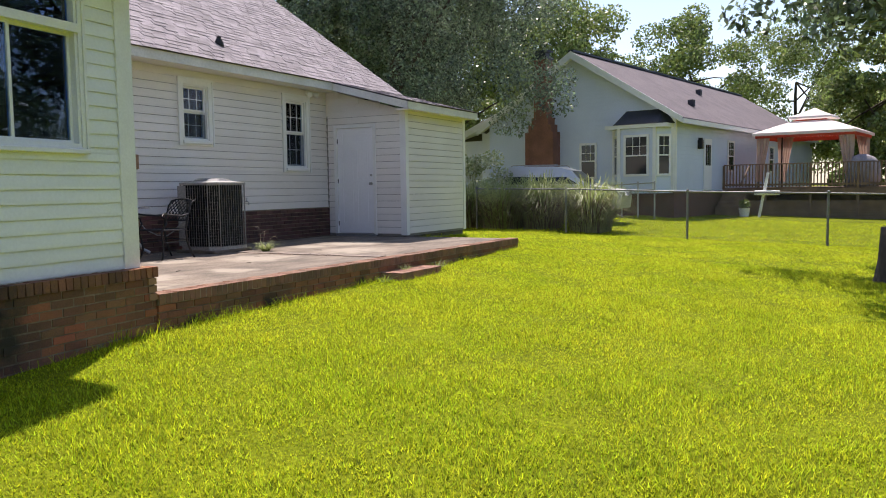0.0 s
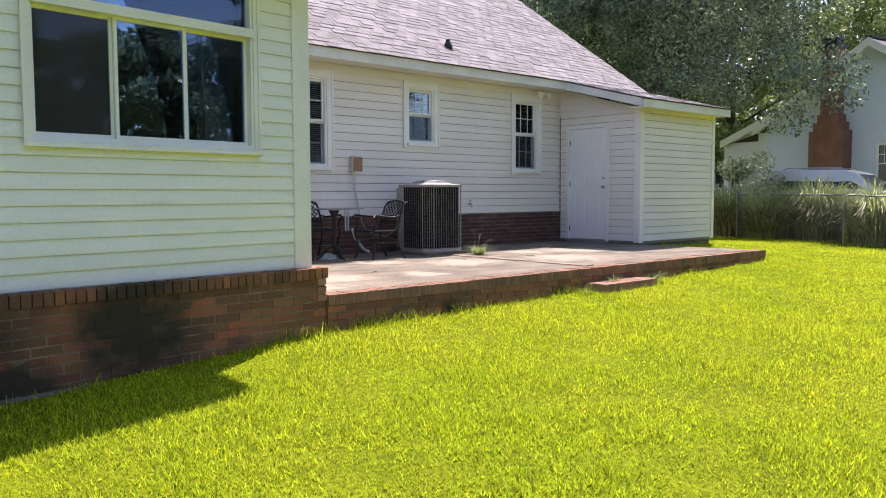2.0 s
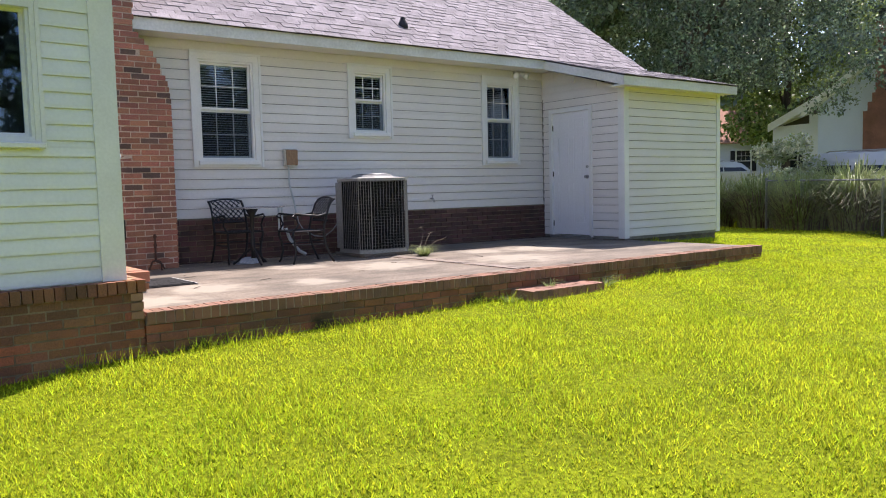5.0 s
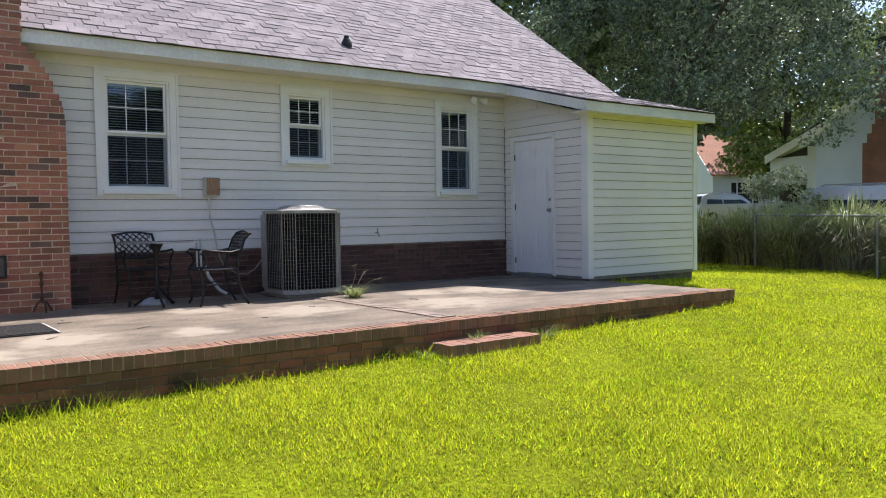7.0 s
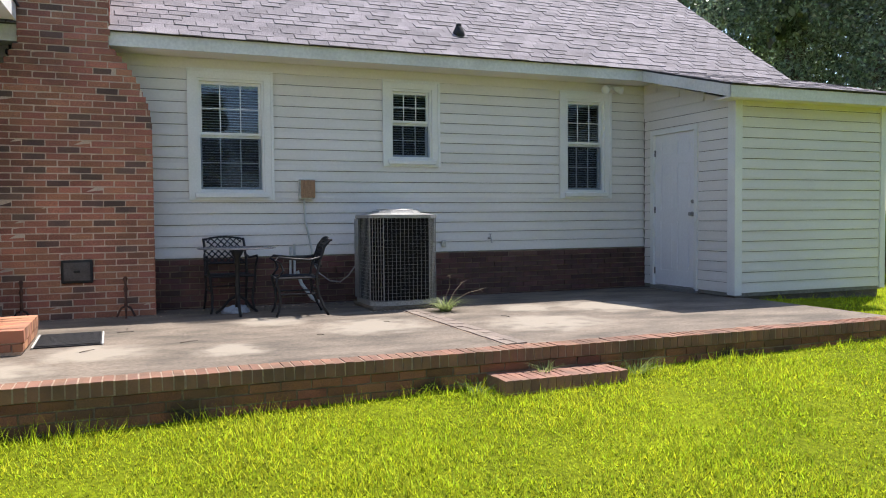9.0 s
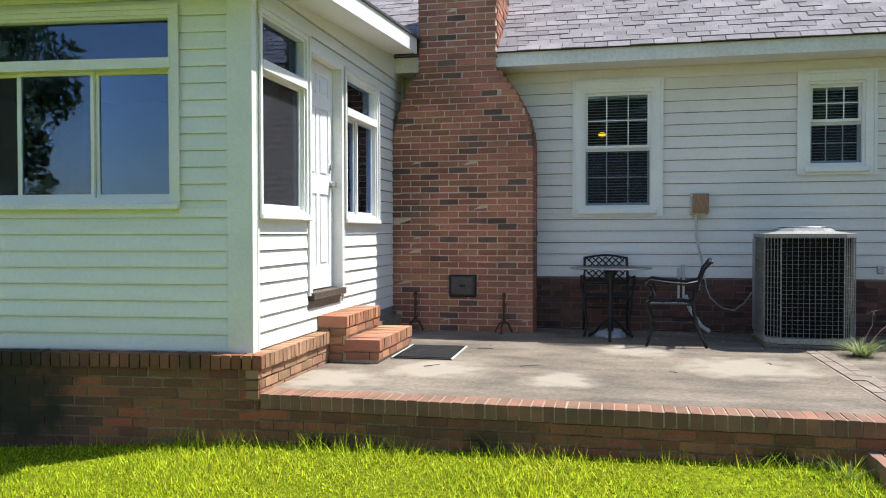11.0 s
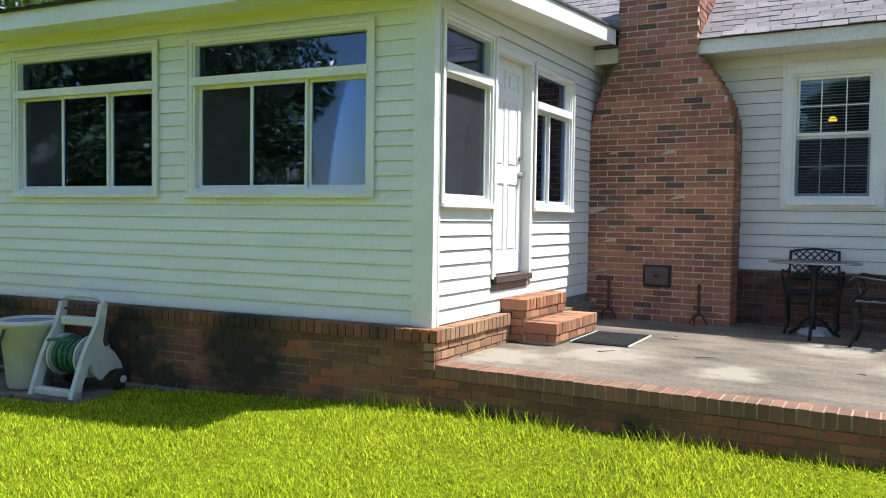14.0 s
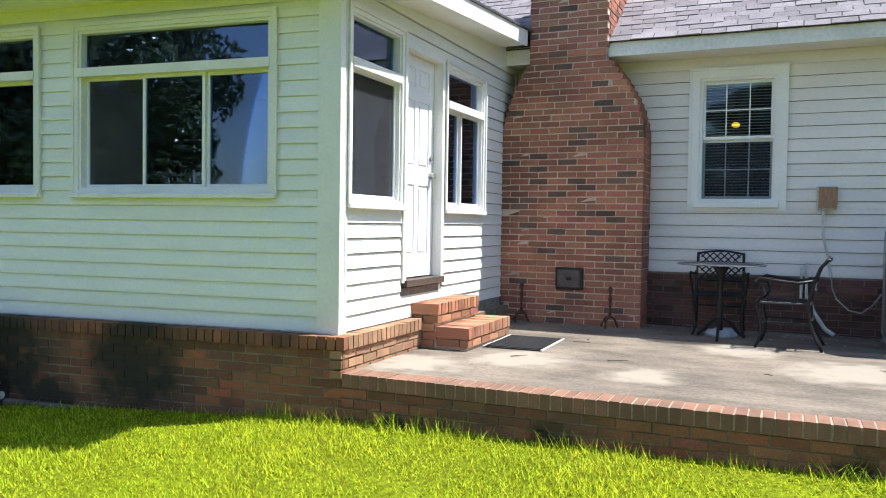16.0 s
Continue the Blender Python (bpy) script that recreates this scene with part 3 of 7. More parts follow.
# ---- windows and doors ----
def sash_window(name, x0, x1, z0, z1, rail, label):
    win = thing(name, label, "window", (0, 0, 0), kind="structure")
    f, a, b = MAIN, x0 + 9, x1 + 9
    part("casing", f.boxes((a, a + 0.10, 0.0, 0.034, z0, z1), (b - 0.10, b, 0.0, 0.034, z0, z1), (a + 0.1, b - 0.1, 0.0, 0.034, z1 - 0.10, z1), (a + 0.1, b - 0.1, 0.0, 0.034, z0, z0 + 0.09),
                             (a - 0.008, a + 0.022, 0.034, 0.046, z0, z1 + 0.008), (b - 0.022, b + 0.008, 0.034, 0.046, z0, z1 + 0.008), (a + 0.022, b - 0.022, 0.034, 0.046, z1 - 0.022, z1 + 0.008)), TRIM, win)
    part("sill", soft(f.boxes((a + 0.06, b - 0.06, 0.034, 0.066, z0 + 0.025, z0 + 0.085)), 0.008), TRIM, win)
    u0, u1, v0, v1 = a + 0.10, b - 0.10, z0 + 0.09, z1 - 0.10
    part("window_frame", f.boxes((u0, u0 + 0.028, -0.10, 0.012, v0, v1), (u1 - 0.028, u1, -0.10, 0.012, v0, v1), (u0 + 0.028, u1 - 0.028, -0.10, 0.012, v1 - 0.028, v1), (u0 + 0.028, u1 - 0.028, -0.10, 0.012, v0, v0 + 0.03)), TRIM, win)
    u0, u1, v0, v1 = u0 + 0.029, u1 - 0.029, v0 + 0.031, v1 - 0.029
    for top, lo, hi, n in ((1, rail, v1, -0.03), (0, v0, rail, -0.062)):
        s = 0.026
        sash = part("sash", f.boxes((u0, u0 + s, n - 0.03, n, lo, hi), (u1 - s, u1, n - 0.03, n, lo, hi), (u0 + s, u1 - s, n - 0.03, n, lo, lo + 0.032), (u0 + s, u1 - s, n - 0.03, n, hi - 0.032, hi)), TRIM, win)
        part("pane", f.boxes((u0 + s, u1 - s, n - 0.018, n - 0.013, lo + 0.032, hi - 0.032)), PANE_SASH, sash).visible_shadow = False
        if not top:
            part("insect_screen", f.boxes((u0 + 0.004, u1 - 0.004, -0.0255, -0.0235, lo + 0.004, hi - 0.034)), MESH_SCREEN, win, "fine grey insect screen").visible_shadow = False
        for k in (1, 2):
            u = u0 + (u1 - u0) * k / 3
            part("muntin", f.boxes((u - 0.006, u + 0.006, n - 0.012, n - 0.006, lo + 0.03, hi - 0.03)), TRIM, sash)
        zz = (lo + hi) / 2
        part("muntin", f.boxes((u0 + s, u1 - s, n - 0.0115, n - 0.0065, zz - 0.006, zz + 0.006)), TRIM, sash)
    blind = thing("window_blind", "white slatted blind hanging lowered behind the window", "blind", (0, 0, 0), group="window blinds")
    part("headrail", f.boxes((u0, u1, -0.14, -0.104, v1 - 0.05, v1 - 0.005)), BLIND, blind)
    bm = bmesh.new()
    c = [(0, -0.012, 0.005), (u1 - u0 - 0.02, -0.012, 0.005), (u1 - u0 - 0.02, 0.012, -0.005), (0, 0.012, -0.005)]
    vs = [bm.verts.new(q) for q in c] + [bm.verts.new((q[0], q[1], q[2] + 0.002)) for q in c]
    for q in ((3, 2, 1, 0), (4, 5, 6, 7), (0, 1, 5, 4), (2, 3, 7, 6), (1, 2, 6, 5), (3, 0, 4, 7)):
        bm.faces.new([vs[i] for i in q])
    me = finish(bm, "slat", BLIND)
    z = v0 + 0.03
    while z < v1 - 0.06:
        ob = new("slat", me)
        ob.matrix_world = f.m @ Matrix.Translation((u0 + 0.01, -0.118, z))
        ob.parent = blind
        z += 0.031


sash_window("window_1", *SASH[0], 2.44, "tall white sash window with blinds on the back wall")
sash_window("window_2", *SASH[1], 2.66, "small white sash window with blinds above the patio")
sash_window("window_3", *SASH[2], 2.46, "tall white sash window with blinds near the shed")


def slider(name, f, u0, u1, z0, z1, bar, splits, label, screens=(0, 2)):
    """A window unit with a fixed light above a bar and sliding panes below; splits: where the panes part."""
    win = thing(name, label, "window", (0, 0, 0), kind="structure")
    c = 0.05
    part("casing", f.boxes((u0, u0 + c, 0.0, 0.036, z0, z1), (u1 - c, u1, 0.0, 0.036, z0, z1), (u0 + c, u1 - c, 0.0, 0.036, z1 - c, z1), (u0 + c, u1 - c, 0.0, 0.036, z0, z0 + c),
                           (u0 - 0.012, u0 + 0.016, 0.036, 0.05, z0, z1 + 0.012), (u1 - 0.016, u1 + 0.012, 0.036, 0.05, z0, z1 + 0.012), (u0 + 0.016, u1 - 0.016, 0.036, 0.05, z1 - 0.016, z1 + 0.012)), TRIM, win)
    part("sill", soft(f.boxes((u0 - 0.01, u1 + 0.01, 0.036, 0.062, z0 - 0.008, z0 + 0.032)), 0.006), TRIM, win)
    a, b, lo, hi = u0 + c, u1 - c, z0 + c, z1 - c
    part("transom_bar", f.boxes((a, b, -0.06, 0.045, bar - 0.035, bar + 0.035)), TRIM, win)
    part("window_frame", f.boxes((a, a + 0.022, -0.07, 0.02, lo, bar - 0.035), (b - 0.022, b, -0.07, 0.02, lo, bar - 0.035), (a, a + 0.022, -0.07, 0.02, bar + 0.035, hi), (b - 0.022, b, -0.07, 0.02, bar + 0.035, hi), (a + 0.022, b - 0.022, -0.07, 0.02, hi - 0.02, hi), (a + 0.022, b - 0.022, -0.07, 0.02, lo, lo + 0.025)), TRIM, win)
    part("pane", f.boxes((a + 0.022, b - 0.022, -0.045, -0.04, bar + 0.035, hi - 0.02)), PANE, win, "fixed top light").visible_shadow = False
    us = [a + 0.022, *splits, b - 0.022]
    for k, (p, q) in enumerate(zip(us, us[1:])):
        n = -0.012 if k == 1 or len(us) == 2 else -0.04
        s = 0.024
        sash = part("sliding_sash", f.boxes((p, p + s, n - 0.025, n, lo + 0.025, bar - 0.036), (q - s, q, n - 0.025, n, lo + 0.025, bar - 0.036), (p + s, q - s, n - 0.025, n, lo + 0.025, lo + 0.052), (p + s, q - s, n - 0.025, n, bar - 0.06, bar - 0.036)), TRIM, win)
        part("pane", f.boxes((p + s, q - s, n - 0.016, n - 0.011, lo + 0.052, bar - 0.06)), PANE_SCREEN_HAZE if k in screens[:1] else PANE_DIM if k in screens else PANE, sash).visible_shadow = False
    return win


slider("window_4", FRONT, *SUNWIN[0], 2.672, (1.685, 2.29), "wide white sliding window of the sunroom")
slider("window_5", FRONT, *SUNWIN[1], 2.672, (3.906, 4.472), "wide white sliding window beside the sunroom corner")
# the grey of this pane stands in for sky haze mirrored in the glass
slider("window_6", SIDE, *SIDEWIN[0], 2.68, (), "narrow fixed window beside the sunroom door", (0,))
blind = thing("window_blind", "pale slatted blind hanging inside the narrow sunroom window", "blind", (0, 0, 0))
for k in range(24):
    part("slat", SIDE.boxes((0.20, 0.92, -0.064, -0.060, 1.70 + 0.0265 * k, 1.716 + 0.0265 * k)), GREY_BLIND, blind)
part("headrail", SIDE.boxes((0.20, 0.92, -0.075, -0.05, 2.335, 2.36)), GREY_BLIND, blind)
slider("window_7", SIDE, *SIDEWIN[1], 2.62, (2.33,), "white sliding window between sunroom door and chimney", (9, 0, 1))


def panel_door(name, f, u0, u1, z0, z1, n, label, hinge_left, frame_w=0.06, proud=0.03):
    """A six-panel door in a cased opening; n: how far its face lies inside the wall."""
    d = thing(name, label, "door", (0, 0, 0), kind="structure")
    part("door_frame", f.boxes((u0 - frame_w, u0, -0.1, proud, z0 - 0.02, z1 + frame_w), (u1, u1 + frame_w, -0.1, proud, z0 - 0.02, z1 + frame_w), (u0, u1, -0.1, proud, z1, z1 + frame_w)), TRIM, d)
    g = 0.004
    a, b, lo, hi = u0 + g, u1 - g, z0 + 0.012, z1 - g
    W, H = b - a, hi - lo
    bm = bmesh.new()
    f.box(bm, a, b, n - 0.04, n - 0.010, lo, hi)
    rows = [(0.10, 0.42), (0.50, 0.80), (0.86, 0.945)]
    cols = [(0.14, 0.45), (0.55, 0.86)]
    us = [0] + [u for c in cols for u in c] + [1]
    for p, q in ((0, 0.14), (0.45, 0.55), (0.86, 1)):
        f.box(bm, a + p * W, a + q * W, n - 0.010, n, lo, hi)
    zs = [0, 0.10, 0.42, 0.50, 0.80, 0.86, 0.945, 1]
    for c in cols:
        for p, q in ((0, 0.10), (0.42, 0.50), (0.80, 0.86), (0.945, 1)):
            f.box(bm, a + c[0] * W, a + c[1] * W, n - 0.010, n, lo + p * H, lo + q * H)
        for p, q in rows:
            f.box(bm, a + c[0] * W + 0.03, a + c[1] * W - 0.03, n - 0.010, n - 0.002, lo + p * H + 0.03, lo + q * H - 0.03)
    slab = part("door_leaf", bm, DOORPAINT, d)
    kx = b - 0.065 if hinge_left else a + 0.065
    for z, r, name2 in ((lo + 0.47 * H, 0.028, "door_knob"), (lo + 0.55 * H, 0.022, "deadbolt")):
        bm = bmesh.new()
        tube(bm, [f.m @ Vector((kx, n, z)), f.m @ Vector((kx, n + 0.012, z))], r * 1.15, 12)
        tube(bm, [f.m @ Vector((kx, n + 0.012, z)), f.m @ Vector((kx, n + 0.055 if r > 0.025 else n + 0.02, z))], r * 0.8, 12, taper=r)
        part(name2, bm, GREY_METAL, slab, "brushed metal")
    hx = a if hinge_left else b
    for k in (0.09, 0.5, 0.88):
        bm = bmesh.new()
        tube(bm, [f.m @ Vector((hx, n + 0.008, lo + k * H - 0.045)), f.m @ Vector((hx, n + 0.008, lo + k * H + 0.045))], 0.009, 8)
        part("hinge", bm, BLACK_METAL, slab)
    part("threshold", f.boxes((u0 - 0.03, u1 + 0.03, -0.1, proud + 0.025, z0 - 0.055, z0)), GREY_METAL if name == "door_1" else DARKWOOD, d)
    return d


DARKWOOD = mat("weathered_dark_wood", (0.10, 0.075, 0.055), (0.06, 0.045, 0.035), 6, 70, 0.8, 0.4, stretch=(1, 6, 6))
panel_door("door_1", SHED_DOOR, *DOOR_SHED, -0.012, "closed white panelled shed door on black hinges", True)
panel_door("door_2", SIDE, *DOORHOLE, -0.06, "closed white six-panel sunroom door above brick steps", True)

# ---- chimney fittings ----
def cleanout():
    t = thing("cleanout_door", "small dark iron ash door set in the chimney", "hatch", (0, 0, 0))
    part("door_frame", soft(boxes((0.53, 3.558, 0.82, 0.83, 3.578, 1.06)), 0.008), BLACK_METAL, t)
    part("door_plate", soft(boxes((0.555, 3.545, 0.845, 0.805, 3.5575, 1.035)), 0.006), mat("rusted_grey_iron", (0.10, 0.09, 0.085), (0.07, 0.055, 0.05), 9, 70, 0.7, 0.3), t)
    part("latch", soft(boxes((0.65, 3.53, 0.93, 0.71, 3.544, 0.955)), 0.004), BLACK_METAL, t)


cleanout()
RUST = mat("rusty_iron", (0.10, 0.04, 0.022), (0.05, 0.025, 0.018), 12, 90, 0.85, 0.4)


def andiron(x):
    t = thing("fire_dog", "rusty cast-iron fire dog standing against the chimney", "andiron", (x, 3.50, PATIO), group="fire dogs by the chimney")
    bm = bmesh.new()
    lathe(bm, [(0.012, 0.10), (0.018, 0.14), (0.011, 0.18), (0.013, 0.26), (0.022, 0.30), (0.012, 0.33), (0.014, 0.37), (0.024, 0.405), (0.008, 0.43)], 10)
    part("post", bm, RUST, t, smooth=True)
    for s in (-1, 1):
        bm = bmesh.new()
        tube(bm, [(0, 0, 0.12), (s * 0.045, -0.01, 0.10), (s * 0.07, -0.015, 0.05), (s * 0.09, -0.02, 0.008)], 0.011, 6)
        part("foot", bm, RUST, t)
    bm = bmesh.new()
    tube(bm, [(0, -0.012, 0.11), (0, -0.14, 0.10), (0, -0.20, 0.09), (0, -0.21, 0.01)], 0.012, 6)
    part("log_bar", bm, RUST, t)


andiron(0.17), andiron(1.14)

# ---- roof fittings and wall fittings ----
def roof_vent():
    z = EAVE_Z + SLOPE * (4.16 - EAVE_Y)
    t = thing("roof_vent", "black vent boot with a pale pipe on the roof", "vent", (5.24, 4.16, z))
    part("flashing", boxes((-0.10, -0.10, 0.0, 0.10, 0.13, 0.006), m=pose(0, 0, 0.012, 35, 0, 0)), SHINGLE, t)
    bm = bmesh.new()
    lathe(bm, [(0.085, -0.05), (0.075, 0.04), (0.05, 0.09), (0.048, 0.10)], 14)
    part("boot", bm, RUBBER, t, smooth=True)
    bm = bmesh.new()
    lathe(bm, [(0.038, 0.05), (0.038, 0.14), (0.03, 0.14), (0.03, 0.10)], 12)
    part("pipe", bm, RUBBER, t)


roof_vent()


def floodlight():
    t = thing("flood_light", "white twin flood light under the eave", "lamp", (7.42, 4.05, 3.24))
    bm = bmesh.new()
    tube(bm, [(0, -0.018, 0), (0, -0.05, 0)], 0.055, 14)
    part("back_box", bm, TRIM, t)
    for s in (-1, 1):
        bm = bmesh.new()
        tube(bm, [(0, -0.045, 0), (s * 0.06, -0.08, 0.0)], 0.014, 8)
        part("arm", bm, TRIM, t)
        d = Vector((s * 0.5, -0.8, -0.35)).normalized()
        p = Vector((s * 0.06, -0.08, 0))
        bm = bmesh.new()
        for a, b, r0, r1 in ((0, 0.05, 0.028, 0.03), (0.05, 0.14, 0.03, 0.058), (0.14, 0.15, 0.058, 0.05)):
            tube(bm, [p + d * a, p + d * b], r0, 14, taper=r1)
        part("lamp_head", bm, TRIM, t, smooth=True)


floodlight()


def utility_box():
    t = thing("utility_box", "weathered tan utility box on the wall with white conduit", "box", (3.17, WALL_Y - 0.02, 1.70))
    part("body", soft(boxes((-0.09, -0.085, 0.0, 0.09, 0.0, 0.235)), 0.006), BEIGE_METAL, t)
    part("cover", soft(boxes((-0.075, -0.098, 0.015, 0.095, -0.086, 0.225)), 0.005), mat("faded_brown_panel", (0.34, 0.20, 0.11), (0.26, 0.15, 0.085), 9, 70, 0.7, 0.2, stretch=(6, 1, 1)), t, "faded brown cover")
    bm = bmesh.new()
    tube(bm, [(-0.03, -0.05, 0.0), (-0.025, -0.05, -0.25), (0.03, -0.05, -0.48), (0.06, -0.06, -0.68)], 0.013, 8)
    part("conduit", bm, WHITE_PLASTIC, t)


utility_box()
t = thing("garden_tap", "small metal garden tap on the siding", "tap", (5.59, WALL_Y - 0.02, 1.19))
bm = bmesh.new()
tube(bm, [(0, 0, 0), (0, -0.07, 0), (0, -0.09, -0.03), (0, -0.09, -0.06)], 0.012, 8)
part("spout", bm, GREY_METAL, t)
bm = bmesh.new()
tube(bm, [(0, -0.05, 0.012), (0, -0.055, 0.05)], 0.006, 6)
tube(bm, [(0, -0.055, 0.05), (0, -0.055, 0.058)], 0.025, 10)
part("handwheel", bm, GREY_METAL, t)
t = thing("outlet_plate", "small pale outlet plate on the siding", "outlet", (4.95, WALL_Y - 0.02, 1.13))
part("plate", soft(boxes((-0.03, -0.02, -0.04, 0.03, 0.0, 0.04)), 0.005), BEIGE_METAL, t)
t = thing("wall_sensor", "small black sensor under the eave beside the chimney", "sensor", (0.08, 3.96, 3.22))
part("body", soft(boxes((-0.035, -0.06, -0.03, 0.035, 0.07, 0.03)), 0.012), BLACK_METAL, t)
part("bracket", boxes((-0.01, 0.0, 0.031, 0.01, 0.07, 0.09)), BLACK_METAL, t)

# lamp seen through the blinds
t = thing("pendant_lamp", "small warm lamp glowing inside the house", "lamp", (2.1, 7.3, 2.93))
glow = bpy.data.materials.new("warm_lamp_glass")
glow.use_nodes = True
glow.node_tree.nodes["Principled BSDF"].inputs["Emission Color"].default_value = (1.0, 0.55, 0.03, 1)
glow.node_tree.nodes["Principled BSDF"].inputs["Emission Strength"].default_value = 0.9
bm = bmesh.new()
lathe(bm, [(0.02, 0.02), (0.05, 0.03), (0.06, 0.06), (0.03, 0.09)], 16)
part("shade", bm, glow, t, smooth=True)
bm = bmesh.new()
tube(bm, [(0, 0, 0.09), (0, 0, 0.37)], 0.006, 6)
part("cord", bm, BLACK_METAL, t)


# ---- air conditioner ----
def condenser():
    t = thing("air_conditioner", "tall grey condenser unit with black fins beside the wall", "air conditioner", (4.04, 3.25, PATIO))
    s, ch, z0, z1 = 0.388, 0.12, 0.075, 1.015

    def octo(r, c):
        return [(-r + c, -r), (r - c, -r), (r, -r + c), (r, r - c), (r - c, r), (-r + c, r), (-r, r - c), (-r, -r + c)]

    def prism(rows):
        bm = bmesh.new()
        rings = [[bm.verts.new((x, y, z)) for x, y in octo(r, c)] for r, c, z in rows]
        for u, v in zip(rings, rings[1:]):
            for k in range(8):
                bm.faces.new((u[k], u[(k + 1) % 8], v[(k + 1) % 8], v[k]))
        bm.faces.new(rings[0][::-1]), bm.faces.new(rings[-1])
        return bm
    part("pad", soft(boxes((-0.40, -0.39, 0.0, 0.40, 0.40, 0.045)), 0.01), CONCRETE, t)
    part("base_pan", prism([(s + 0.005, ch, 0.046), (s + 0.005, ch, z0 + 0.02)]), UNIT_METAL, t)
    part("coil", prism([(s - 0.03, ch, z0 + 0.02), (s - 0.03, ch, z1)]), FIN, t)
    part("top_cover", prism([(s + 0.012, ch, z1), (s + 0.012, ch, z1 + 0.035), (s - 0.03, ch, z1 + 0.040), (s - 0.13, ch, z1 + 0.058), (s - 0.15, ch, z1 + 0.084), (s - 0.22, ch * 0.8, z1 + 0.087)]), UNIT_METAL, t)
    bm = bmesh.new()
    for k in range(7):
        r = 0.04 + 0.03 * k
        ring = [(r * math.cos(a * math.pi / 12), r * math.sin(a * math.pi / 12), z1 + 0.096) for a in range(25)]
        tube(bm, ring, 0.004, 4, caps=False)
    part("fan_guard", bm, GREY_METAL, t)
    o = octo(s, ch)
    for k in range(8):
        p, q = Vector((*o[k], 0)), Vector((*o[(k + 1) % 8], 0))
        d = q - p
        ln = d.length
        d.normalize()
        m = Matrix(((d.x, d.y, 0, p.x), (d.y, -d.x, 0, p.y), (0, 0, 1, 0), (0, 0, 0, 1)))
        corner = k % 2 == 1
        bm = bmesh.new()
        nv = 5 if corner else 11
        for i in range(nv + 1):
            u = ln * i / nv
            w = 0.0010 if not corner else 0.002
            if i in (0, nv):
                w = 0.005
            quad_box(bm, u - w, -0.004, z0 + 0.02, u + w, 0.004, z1, m)
        nh = 23 if not corner else 18
        for i in range(nh + 1):
            z = z0 + 0.03 + (z1 - z0 - 0.04) * i / nh
            quad_box(bm, 0.004, -0.003, z - 0.0010, ln - 0.004, 0.005, z + 0.0010, m)
        part("corner_grille" if corner else "side_grille", bm, UNIT_METAL if corner else GRILLE, t)
    part("service_panel", soft(boxes((-s - 0.012, 0.16, 0.10, -s - 0.006, s - 0.06, z1 - 0.01)), 0.002), UNIT_METAL, t)
    bm = bmesh.new()
    tube(bm, [(s - 0.2, s, 0.25), (s - 0.1, s + 0.18, 0.3), (s - 0.02, s + 0.34, 0.62)], 0.02, 8)
    part("refrigerant_line", bm, BLACK_METAL, t)


condenser()
t = thing("electric_whip", "grey flexible conduit hanging between box and condenser", "cable", (0, 0, 0))
bm = bmesh.new()
tube(bm, [(3.23, 3.96, 1.03), (3.24, 3.93, 0.92), (3.28, 3.88, 0.82), (3.38, 3.75, 0.73), (3.48, 3.64, 0.72), (3.56, 3.56, 0.80), (3.63, 3.50, 0.92)], 0.008, 8)
part("cable", bm, UNIT_METAL, t)
t = thing("drain_pipe", "white plastic pipes standing against the foundation", "pipe", (2.98, 3.90, PATIO))
for dx, h in ((-0.02, 0.74), (0.03, 0.78)):
    bm = bmesh.new()
    tube(bm, [(dx, 0.07, 0.36), (dx, 0.07, h - 0.06)], 0.014, 8)
    part("pipe", bm, WHITE_PLASTIC, t)
bm = bmesh.new()
tube(bm, [(0.045, 0, 0.40), (0.09, -0.02, 0.25), (0.20, -0.08, 0.08), (0.28, -0.12, 0.03)], 0.022, 8)
part("elbow", bm, WHITE_PLASTIC, t)


